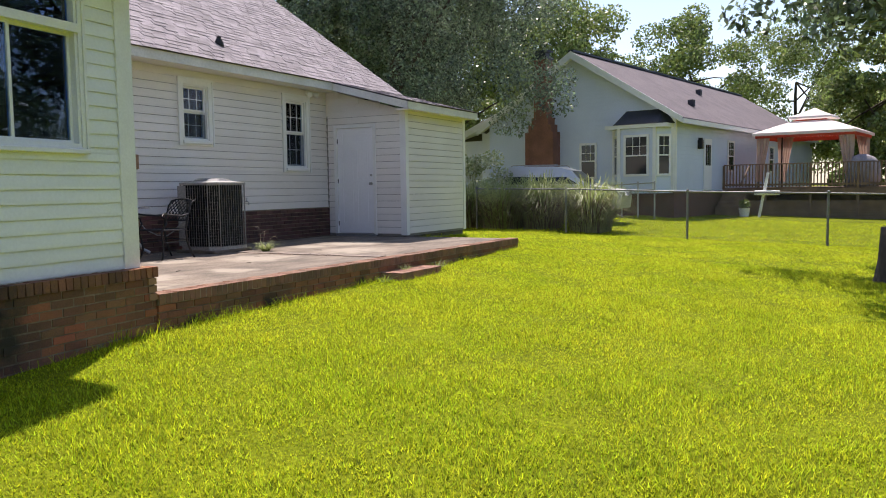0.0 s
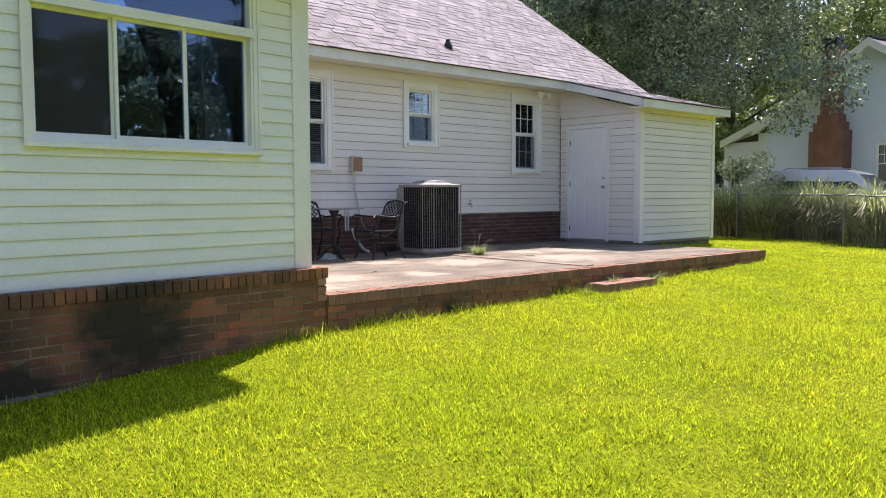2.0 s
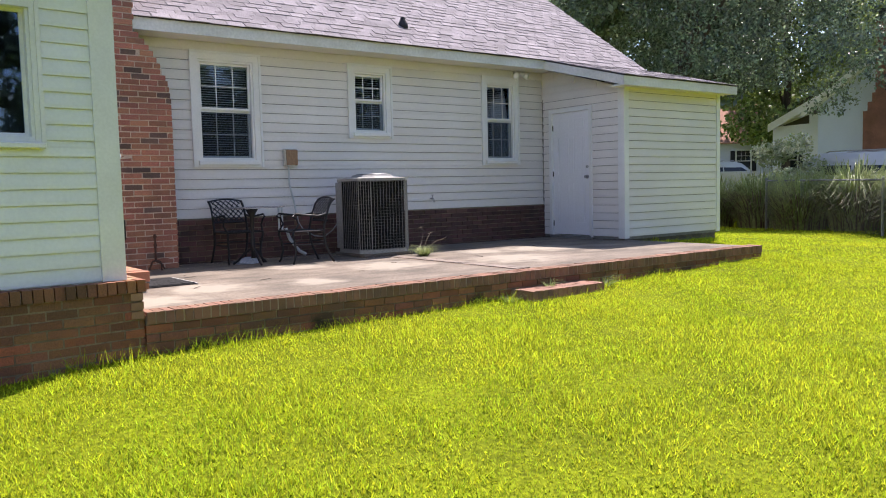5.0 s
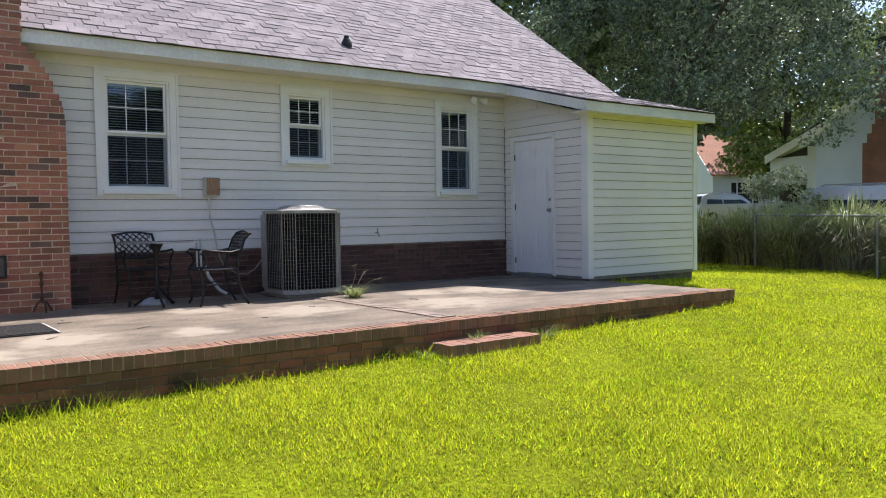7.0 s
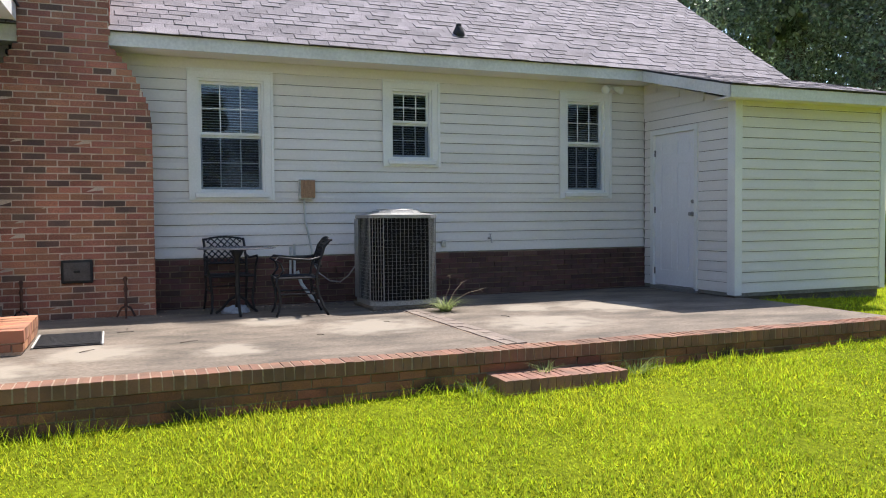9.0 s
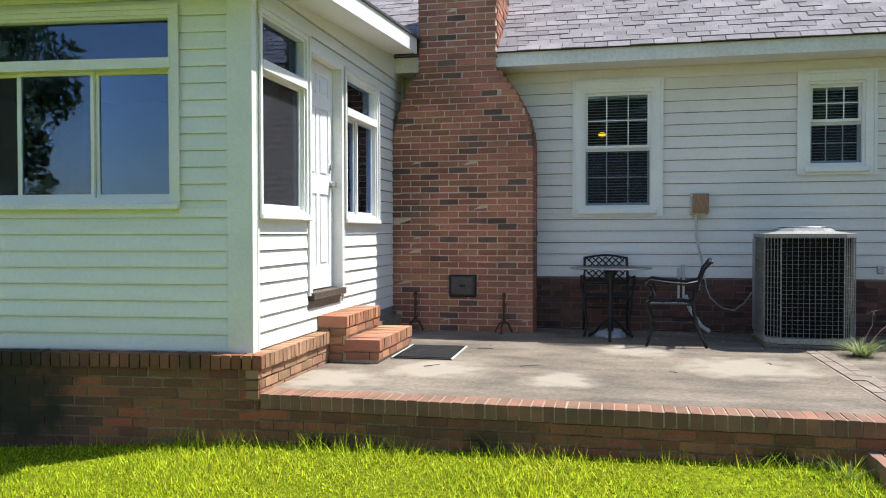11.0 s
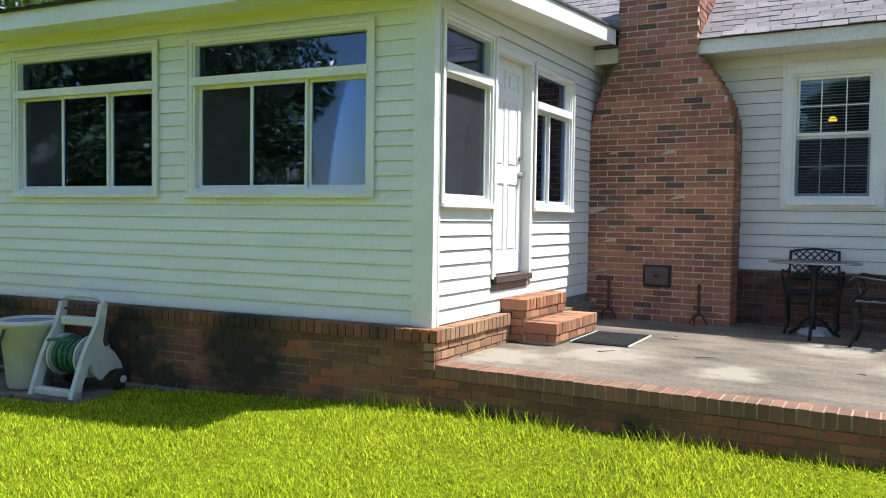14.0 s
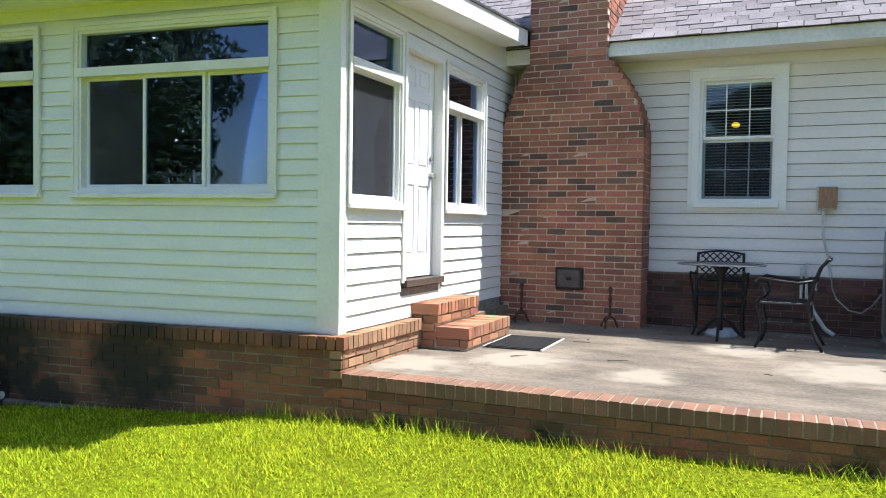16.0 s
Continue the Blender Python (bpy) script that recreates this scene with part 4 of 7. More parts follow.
# ---- patio furniture ----
def garden_chair():
    t = thing("garden_chair", "black cast-metal garden chair with a lattice back", "chair", (0, 0, 0), group="chairs on the patio")
    for s in (-1, 1):
        bm = bmesh.new()
        tube(bm, [(s * 0.25, -0.25, 0.0), (s * 0.235, -0.225, 0.06), (s * 0.225, -0.20, 0.16), (s * 0.235, -0.215, 0.28), (s * 0.25, -0.245, 0.38), (s * 0.25, -0.24, 0.43)], 0.015, 7)
        part("leg", bm, BLACK_METAL, t, smooth=True)
        bm = bmesh.new()
        tube(bm, [(s * 0.25, 0.33, 0.0), (s * 0.24, 0.28, 0.10), (s * 0.235, 0.22, 0.25), (s * 0.24, 0.20, 0.43), (s * 0.24, 0.24, 0.62), (s * 0.235, 0.30, 0.78), (s * 0.235, 0.36, 0.85), (s * 0.235, 0.385, 0.85)], 0.016, 7)
        part("leg", bm, BLACK_METAL, t, smooth=True)
        bm = bmesh.new()
        tube(bm, [(s * 0.25, -0.24, 0.43), (s * 0.27, -0.17, 0.52), (s * 0.28, -0.20, 0.60), (s * 0.28, -0.26, 0.635), (s * 0.28, -0.22, 0.665), (s * 0.275, -0.05, 0.645), (s * 0.26, 0.12, 0.63), (s * 0.24, 0.26, 0.66)], 0.014, 7)
        part("armrest", bm, BLACK_METAL, t, smooth=True)
    bm = bmesh.new()
    for a, b in (((-0.25, -0.25), (0.25, -0.25)), ((0.25, -0.25), (0.24, 0.21)), ((0.24, 0.21), (-0.24, 0.21)), ((-0.24, 0.21), (-0.25, -0.25))):
        tube(bm, [(*a, 0.43), (*b, 0.43)], 0.014, 6)
    seat = part("seat", bm, BLACK_METAL, t)
    for k in range(-9, 10):
        for sg in (1, -1):
            pts = []
            for yy in (-0.25, 0.21):
                pts.append((k * 0.06 + sg * (yy + 0.02) * 0.9, yy))
            (x0, y0), (x1, y1) = pts
            if max(x0, x1) <= -0.25 or min(x0, x1) >= 0.25:
                continue
            ts = [0.0, 1.0]
            dx = x1 - x0
            if dx:
                lo, hi = sorted(((-0.245 - x0) / dx, (0.245 - x0) / dx))
                ts = [max(0, lo), min(1, hi)]
            if ts[1] - ts[0] > 0.05:
                part("slat", tube(bmesh.new(), [(x0 + dx * q, y0 + (y1 - y0) * q, 0.425) for q in ts], 0.007, 4), BLACK_METAL, seat)
    bm = bmesh.new()

    def back(u, v):
        return Vector((u, 0.235 + 0.10 * v * v + 0.02, 0.56 + 0.30 * v))
    for v in (0.0, 0.96):
        if v:
            part("bottom_rail", bm, BLACK_METAL, t)
            bm = bmesh.new()
        tube(bm, [back(-0.235 + 0.047 * i, v + 0.10 * (1 - (i / 5 - 1) ** 2) * (v > 0)) for i in range(11)], 0.013, 6)
    rest = part("backrest", bm, BLACK_METAL, t)
    for k in range(-6, 7):
        for sg in (1, -1):
            pts = [back(k * 0.075 + sg * (q / 6 - 0.5) * 0.30, q / 6) for q in range(7)]
            pts = [p for p in pts if abs(p.x) < 0.235]
            if len(pts) > 1:
                part("slat", tube(bmesh.new(), pts, 0.008, 4), BLACK_METAL, rest)
    bm = bmesh.new()
    tube(bm, [(-0.24, 0.235, 0.28), (0.24, 0.235, 0.28)], 0.009, 6)
    tube(bm, [(-0.23, -0.205, 0.25), (-0.23, 0.22, 0.25)], 0.009, 6)
    tube(bm, [(0.23, -0.205, 0.25), (0.23, 0.22, 0.25)], 0.009, 6)
    part("stretcher", bm, BLACK_METAL, t)
    return t


chair = garden_chair()
chair.matrix_world = pose(2.21, 3.60, PATIO, 0, 0, 3) @ Matrix.Diagonal((0.95, 0.93, 0.93, 1))
copy_thing(chair, pose(2.83, 3.0, PATIO, 0, 0, -94))


def garden_table():
    t = thing("garden_table", "round black metal garden table with a slatted top", "table", (2.25, 3.22, PATIO))
    R, h = 0.40, 0.71
    slats = []
    bm = bmesh.new()
    tube(bm, [(R * math.cos(a * math.pi / 20), R * math.sin(a * math.pi / 20), h) for a in range(41)], 0.006, 6, caps=False)
    for k in range(-9, 10):
        y = k * 0.042
        x = math.sqrt(max(R * R - y * y, 0))
        slats.append((-x, y - 0.012, h - 0.003, x, y + 0.012, h + 0.003))
    TOPMAT = mat("pale_worn_tabletop", (0.22, 0.22, 0.23), (0.12, 0.12, 0.13), 8, 60, 0.35, 0.1, metal=0.4)
    top = part("tabletop", bm, TOPMAT, t)
    for s in slats:
        part("slat", boxes(s), TOPMAT, top)
    bm = bmesh.new()
    lathe(bm, [(0.03, 0.08), (0.024, 0.15), (0.03, 0.30), (0.022, 0.36), (0.028, 0.60), (0.08, 0.69)], 12)
    part("pedestal", bm, BLACK_METAL, t, smooth=True)
    for k in range(3):
        a = k * 2 * math.pi / 3 + 0.5
        bm = bmesh.new()
        tube(bm, [(r * math.cos(a), r * math.sin(a), z) for r, z in ((0.02, 0.20), (0.10, 0.15), (0.18, 0.06), (0.25, 0.012))], 0.015, 6)
        part("leg", bm, BLACK_METAL, t)


garden_table()
# crumpled cloth at the table's foot
bm = bmesh.new()
bmesh.ops.create_icosphere(bm, subdivisions=4, radius=0.13)
for v in bm.verts:
    n = noise.fractal(v.co * 14, 0.6, 2.0, 4) * 0.03
    v.co = Vector((v.co.x * 1.15, v.co.y * 0.8, max(v.co.z, -0.02) * 0.55)) * (1 + n * 6)
    v.co.z = max(v.co.z, -0.012)
solid("cloth_rag", bm, mat("pale_blue_rag", (0.46, 0.50, 0.56), (0.34, 0.38, 0.46), 20, 120, 0.95, 0.6), "crumpled pale blue rag lying on the patio", "rag", smooth=True, at=pose(2.25, 3.40, PATIO + 0.012))

# door mat
t = thing("door_mat", "black ribbed rubber mat in front of the steps", "mat", (0.70, 1.98, PATIO, 0, 0, 1))
part("mat_base", boxes((-0.25, -0.37, 0.004, 0.25, 0.37, 0.012)), RUBBER, t)
me = finish(boxes((-0.24, -0.008, 0.0125, 0.24, 0.008, 0.020)), "rib", RUBBER)
for k in range(22):
    ob = new("rib", me)
    ob.parent = t
    ob.location = (0, -0.345 + k * 0.033, 0)
for x in (-0.265, 0.251):
    part("mat_edge", boxes((x, -0.385, 0.003, x + 0.014, 0.385, 0.016)), BEIGE_METAL, t, "pale worn edge")


# ---- by the sunroom wall ----
GZ = ground_height(-3.4, -0.6) + 0.02
SLAB = mat("dirty_paving", (0.16, 0.135, 0.11), (0.085, 0.07, 0.055), 2.5, 40, 0.95, 0.5, grain=0.25)
t = thing("paving_strip", "dirty concrete paving strip against the sunroom base", "paving", (0, 0, 0), kind="structure")
for k, u in enumerate((-0.30, 0.47, 1.24, 2.01)):
    part("paving_stone", soft(FRONT.boxes((u, u + 0.75, 0.13, 0.79 - 0.02 * (k % 2), GZ - 0.3, GZ - 0.005 + 0.008 * (k % 2))), 0.012), SLAB, t)


def bin_bucket():
    t = thing("plastic_bin", "pale plastic bin with dark handles beside the hose reel", "bin", (-3.78, -0.72, GZ))
    bm = bmesh.new()
    lathe(bm, [(0.165, 0.0), (0.18, 0.02), (0.235, 0.58), (0.25, 0.585), (0.255, 0.62), (0.243, 0.625), (0.225, 0.58), (0.17, 0.03)], 28)
    part("body", bm, WHITE_PLASTIC, t, smooth=True)
    bm = bmesh.new()
    lathe(bm, [(0.262, 0.60), (0.266, 0.64), (0.25, 0.655), (0.235, 0.645), (0.232, 0.60)], 28)
    part("rim", bm, WHITE_PLASTIC, t, smooth=True)
    bm = bmesh.new()
    lathe(bm, [(0.226, 0.61), (0.228, 0.632), (0.12, 0.638), (0.02, 0.64)], 20)
    part("lid_inset", bm, mat("blue_grey_lid", (0.20, 0.24, 0.30), None, 6, 60, 0.5), t)
    for a in (-100, 80):
        c, s = math.cos(radians(a)), math.sin(radians(a))
        bm = bmesh.new()
        pts = []
        for w, z, r in ((-0.09, 0.585, 0.245), (-0.09, 0.50, 0.265), (-0.07, 0.455, 0.275), (0.07, 0.455, 0.275), (0.09, 0.50, 0.265), (0.09, 0.585, 0.245)):
            pts.append((r * c - w * s, r * s + w * c, z))
        tube(bm, pts, 0.013, 7)
        part("handle", bm, mat("dark_green_handle", (0.025, 0.05, 0.04), None, 6, 60, 0.5), t)


bin_bucket()
bpy.data.objects["plastic_bin"].scale = (1.0, 1.0, 0.93)
HOSE = mat("green_garden_hose", (0.03, 0.13, 0.07), (0.02, 0.09, 0.05), 8, 60, 0.45, 0.1)


def hose_reel():
    t = thing("hose_reel_cart", "pale plastic hose reel cart with coiled green hose", "hose reel", (-3.28, -0.51, GZ, 0, 0, 7))
    for s in (-1, 1):
        x = s * 0.24
        bm = bmesh.new()
        prof = [(-0.34, 0.0, 0.05), (-0.31, 0.12, 0.042), (-0.26, 0.25, 0.047), (-0.195, 0.37, 0.07), (-0.135, 0.48, 0.078), (-0.095, 0.58, 0.055), (-0.065, 0.68, 0.042), (-0.045, 0.77, 0.037), (-0.035, 0.84, 0.033)]
        for (y0, z0, w0), (y1, z1, w1) in zip(prof, prof[1:]):
            v = [bm.verts.new(p) for dx in (-0.022, 0.022) for p in ((x + dx, y0 - w0, z0), (x + dx, y0 + w0, z0), (x + dx, y1 + w1, z1), (x + dx, y1 - w1, z1))]
            for f in ((0, 1, 2, 3), (7, 6, 5, 4), (0, 4, 5, 1), (1, 5, 6, 2), (2, 6, 7, 3), (3, 7, 4, 0)):
                bm.faces.new([v[i] for i in f])
        part("side_frame", bm, WHITE_PLASTIC, t)
        bm = bmesh.new()
        v = [bm.verts.new(p) for dx in (-0.02, 0.02) for p in ((x + dx, -0.20, 0.36), (x + dx, -0.11, 0.52), (x + dx, -0.02, 0.45), (x + dx, 0.08, 0.36), (x + dx, 0.15, 0.26), (x + dx, 0.18, 0.17), (x + dx, 0.10, 0.205), (x + dx, 0.02, 0.19), (x + dx, -0.07, 0.12), (x + dx, -0.15, 0.20))]
        n = 10
        bm.faces.new(v[:n]), bm.faces.new(v[n:][::-1])
        for i in range(n):
            bm.faces.new((v[i], v[(i + 1) % n], v[n + (i + 1) % n], v[n + i]))
        part("side_panel", bm, WHITE_PLASTIC, t)
        bm = bmesh.new()
        tube(bm, [(x + s * 0.03, 0.12, 0.10), (x + s * 0.075, 0.12, 0.10)], 0.10, 22)
        wheel = part("wheel", bm, RUBBER, t)
        bm = bmesh.new()
        tube(bm, [(x + s * 0.076, 0.12, 0.10), (x + s * 0.085, 0.12, 0.10)], 0.035, 14)
        part("hub_cap", bm, WHITE_PLASTIC, wheel)
        bm = bmesh.new()
        tube(bm, [(s * 0.15, -0.08, 0.34), (s * 0.17, -0.08, 0.34)], 0.20, 24)
        part("reel_flange", bm, WHITE_PLASTIC, t)
        bm = bmesh.new()
        tube(bm, [(s * 0.262, 0.0, 0.62), (s * 0.264, -0.03, 0.50), (s * 0.262, -0.02, 0.44)], 0.02, 7)
        part("grip", bm, RUBBER, t, "black rubber grip")
    part("foot_bar", soft(boxes((-0.262, -0.36, 0.0, 0.262, -0.28, 0.07)), 0.012), WHITE_PLASTIC, t)
    part("top_shelf", soft(boxes((-0.21, -0.10, 0.62, 0.21, 0.0, 0.70)), 0.012), WHITE_PLASTIC, t)
    bm = bmesh.new()
    tube(bm, [(-0.24 * math.cos(k * math.pi / 12), -0.03, 0.825 + 0.075 * math.sin(k * math.pi / 12) ** 0.6) for k in range(13)], 0.021, 8)
    part("push_handle", bm, WHITE_PLASTIC, t)
    bm = bmesh.new()
    tube(bm, [(-0.23, -0.04, 0.77), (0.0, -0.07, 0.77), (0.23, -0.04, 0.77)], 0.012, 7)
    part("cross_bar", bm, RUBBER, t)
    coil = part("hose_drum", tube(bmesh.new(), [(-0.148, -0.08, 0.34), (0.148, -0.08, 0.34)], 0.13, 20), HOSE, t, "green rubber hose on its drum", smooth=False)
    for k in range(9):
        x = -0.13 + k * 0.0325
        for r in (0.15, 0.17) if k % 2 else (0.16,):
            part("hose_loop", tube(bmesh.new(), [(x, -0.08 + r * math.cos(a * math.pi / 12), 0.34 + r * math.sin(a * math.pi / 12)) for a in range(25)], 0.014, 6, caps=False), HOSE, coil, smooth=True)
    bm = bmesh.new()
    tube(bm, [(-0.25, -0.08, 0.34), (-0.34, -0.08, 0.34)], 0.014, 8)
    tube(bm, [(-0.34, -0.08, 0.34), (-0.35, -0.16, 0.46)], 0.014, 8)
    tube(bm, [(-0.35, -0.16, 0.46), (-0.45, -0.16, 0.46)], 0.02, 8)
    part("crank", bm, WHITE_PLASTIC, t)
    bm = bmesh.new()
    tube(bm, [(-0.16, -0.26, 0.50), (-0.02, -0.30, 0.52), (0.10, -0.26, 0.50)], 0.016, 7)
    part("hose_guide", bm, HOSE, t)


hose_reel()
bpy.data.objects["hose_reel_cart"].scale = (0.97, 1.0, 0.92)
bm = bmesh.new()
bmesh.ops.create_icosphere(bm, subdivisions=3, radius=0.2)
for v in bm.verts:
    v.co *= 1 + 0.5 * noise.noise(v.co * 7)
    v.co = Vector((v.co.x * 1.5, v.co.y, max(v.co.z * 0.45, -0.02)))
solid("plastic_bag", bm, RUBBER, "black plastic bag slumped on the paving", "bag", smooth=True, at=pose(-4.75, -0.72, GZ + 0.02))

# ---- plants ----
# wide tone spread from leaf to leaf imitates glints among shaded leaves
LEAF = island_version(mat("dark_oak_leaf", (0.085, 0.135, 0.082), (0.205, 0.26, 0.165), 0.6, 9, 0.28, 0.0, grain=0.45, thin=0.55, spec=1.0, spread=0.75), 0)
LEAF_LIGHT = island_version(mat("light_green_leaf", (0.14, 0.20, 0.05), (0.20, 0.26, 0.08), 0.4, 8, 0.5, 0.0, grain=0.4, thin=0.4, spread=0.5), 0)
LEAF_WHITE = mat("pale_variegated_leaf", (0.55, 0.57, 0.40), (0.20, 0.27, 0.10), 3, 30, 0.5, 0.0, grain=0.3, thin=0.3)
BARK = mat("grey_brown_bark", (0.085, 0.065, 0.048), (0.045, 0.036, 0.028), 5, 40, 0.95, 0.8, stretch=(1, 1, 0.3))
REED = mat("arching_grass_leaf", (0.20, 0.27, 0.07), (0.36, 0.40, 0.17), 1.5, 20, 0.5, 0.0, grain=0.4, thin=0.45)
REED_DRY = mat("dry_grass_leaf", (0.20, 0.15, 0.09), (0.13, 0.09, 0.055), 1.5, 20, 0.7, 0.0, grain=0.4, thin=0.25)


def leaf_mesh(name, centres, radii, count, size, material, seed, flat=0.75):
    """Small four-cornered leaves scattered thickly over clumps, most of them near the clumps' skins."""
    rng = np.random.default_rng(seed)
    centres, radii = np.asarray(centres, float), np.asarray(radii, float)
    pick = rng.choice(len(centres), count, p=radii ** 2 / (radii ** 2).sum())
    d = rng.normal(size=(count, 3))
    d /= np.linalg.norm(d, axis=1)[:, None]
    d[:, 2] *= flat
    p = centres[pick] + d * (radii[pick] * (0.42 + 0.64 * rng.random(count) ** 0.65))[:, None]
    a = rng.normal(size=(count, 3))
    a /= np.linalg.norm(a, axis=1)[:, None]
    b = np.cross(a, rng.normal(size=(count, 3)))
    b /= np.linalg.norm(b, axis=1)[:, None]
    s = size * (0.6 + 0.8 * rng.random(count))[:, None]
    v = np.stack([p - a * s, p + b * s * 0.55, p + a * s, p - b * s * 0.55], 1).reshape(-1, 3)
    me = bpy.data.meshes.new(name)
    me.from_pydata(v.tolist(), [], np.arange(count * 4).reshape(-1, 4).tolist())
    me.materials.append(material)
    return me


def tree(name, x, y, height, spread, low, leaves, size, material, seed, label, trunk_r=0.28, clumps=46, lean=(0, 0), hang=()):
    """A tree: tapered trunk, forking limbs, and a crown of many small leaves in uneven clumps."""
    rng = random.Random(seed)
    g = ground_height(x, y)
    t = thing(name, label, "tree", (x, y, g - 0.05))
    bm = bmesh.new()
    pts = [(lean[0] * k / 6 + rng.uniform(-0.08, 0.08) * (k > 0), lean[1] * k / 6 + rng.uniform(-0.08, 0.08) * (k > 0), height * 0.62 * k / 6) for k in range(7)]
    tube(bm, [(0, 0, -0.2)] + [(0, 0, 0.12)] + pts[1:], trunk_r, 12, taper=trunk_r * 0.35)
    lathe(bm, [(trunk_r * 1.5, -0.1), (trunk_r * 1.25, 0.1), (trunk_r * 1.02, 0.4), (trunk_r * 0.9, 0.9)], 12)
    part("trunk", bm, BARK, t, smooth=True)
    cs, rs = [], []
    mid, half = (low + height) / 2, (height - low) / 2
    for k in range(clumps):
        while True:
            u = [rng.uniform(-1, 1) for _ in range(3)]
            n = math.sqrt(sum(c * c for c in u))
            if 0.35 < n < 1:
                break
        w = 1.0 - 0.35 * max(u[2], 0)
        cs.append((lean[0] + u[0] * spread * w, lean[1] + u[1] * spread * w, mid + u[2] * half))
        rs.append(rng.uniform(0.13, 0.28) * spread)
    for k in range(9):
        c = Vector(cs[k * len(cs) // 9])
        s = Vector(pts[3 + k % 4])
        m = (s + c) / 2 + Vector((0, 0, 0.02 * height))
        bm = bmesh.new()
        tube(bm, [s, (s + m) / 2, m, (m + c) / 2 + Vector((0, 0, 0.1)), c], trunk_r * 0.26, 7, taper=0.015)
        part("limb", bm, BARK, t)
    cs += [c[:3] for c in hang]
    rs += [c[3] for c in hang]
    ob = new("crown", leaf_mesh("crown", cs, rs, leaves, size, material, seed))
    ob.parent = t
    return t


tree("oak_tree", 18.2, 9.4, 13.5, 5.3, 3.7, 120000, 0.056, LEAF, 5, "large dark green oak behind the shed", 0.4, 130, lean=(2.0, 0.0),
     hang=[(0.3 + 0.38 * k, -5.2 + 0.9 * math.sin(k * 2.4), 4.2 + 0.8 * math.sin(k * 1.7), 0.75) for k in range(6)])
tree("shade_tree", 8.46, -5.97, 9.5, 3.9, 2.9, 26000, 0.075, LEAF, 11, "leafy shade tree with a dark trunk on the lawn", 0.24, 60, lean=(1.2, -0.9))
tree("oak_tree", 24.0, 17.0, 15.0, 7.0, 3.0, 40000, 0.14, LEAF, 21, "tall dark green oak beside the neighbour's carport", 0.4, 60)
for k, (x, y, h, s, lo) in enumerate(((52, 14, 15, 6, 3), (62, 7, 15, 6, 3), (72, 0, 16, 7, 2), (58, -8, 14, 6, 0.4), (46, -7, 10, 4.5, 0.3), (50, -14, 13, 6, 0.3), (40, -13, 10, 4.5, 0.3), (44, -21, 12, 6, 0.3), (34, -18, 10, 5, 0.3), (64, 20, 17, 7, 3), (56, 34, 15, 7, 2), (42, 40, 14, 7, 2), (49, 23, 16, 6, 2), (36, 15.5, 14.5, 5.5, 2.5))):
    tree("far_tree", x, y, h, s, lo, 24000, 0.135, LEAF_LIGHT, 40 + k, "leafy green tree beyond the neighbouring house", 0.3, 64)
# trees on the far side of the lawn, mirrored in the windows
for k, (x, y, h, s, lo) in enumerate(((-2.2, -19, 5.6, 2.4, 1.2), (8.5, -17, 7.0, 3.2, 1.6), (15, -20, 8, 4, 1.5), (-21.8, -22, 9, 3.3, 0.8), (1.5, -27, 7, 4, 1.2), (-26, -14, 9, 5, 0.8), (2.5, -14.2, 8.6, 1.9, 0.8), (-20.5, -13.5, 8, 3, 0.5), (-33, -21, 11, 6, 0.6))):
    tree("garden_tree", x, y, h, s, lo, 15000, 0.115, LEAF, 70 + k, "dark leafy tree across the lawn", 0.22, 70)
tree("garden_tree", -13.2, -12.6, 11.0, 4.6, 0.9, 52000, 0.105, LEAF, 69, "tall dense dark tree across the lawn", 0.3, 120)
tree("willow_tree", -10.4, 3.2, 7.5, 2.4, 2.2, 16000, 0.08, LEAF_LIGHT, 91, "light green feathery tree beyond the sunroom", 0.2, 50)


def grass_clump(x, y, h, n, seed, label, dry=0.35, spread=1.0):
    """A tussock of long arching leaves."""
    rng = np.random.default_rng(seed)
    t = thing("grass_clump", label, "ornamental grass", (x, y, ground_height(x, y)), group="tussocks behind the fence")
    for nm, mt, cnt in (("green_leaves", REED, int(n * (1 - dry))), ("dry_leaves", REED_DRY, int(n * dry))):
        vs, fs = [], []
        for _ in range(cnt):
            a = rng.uniform(0, 2 * math.pi)
            r0 = 0.52 * math.sqrt(rng.random()) * spread
            ht = h * rng.uniform(0.3, 1.1) * (0.75 if nm == "dry_leaves" else 1)
            out = rng.uniform(0.15, 1.0) * spread * h * 0.62
            w = rng.uniform(0.008, 0.019)
            ca, sa = math.cos(a), math.sin(a)
            b = len(vs)
            for k in range(6):
                f = k / 5
                rr = r0 + out * f ** 1.8
                z = ht * (1.55 * f - (0.55 + 0.45 * min(out, 1)) * f ** 2.6)
                ww = w * (1 - f) ** 0.6 + 0.001
                vs.append((rr * ca - ww * sa, rr * sa + ww * ca, z))
                vs.append((rr * ca + ww * sa, rr * sa - ww * ca, z))
            fs += [(b + 2 * k, b + 2 * k + 1, b + 2 * k + 3, b + 2 * k + 2) for k in range(5)]
        me = bpy.data.meshes.new(nm)
        me.from_pydata(vs, [], fs)
        me.materials.append(mt)
        ob = new(nm, me)
        ob.parent = t
    return t


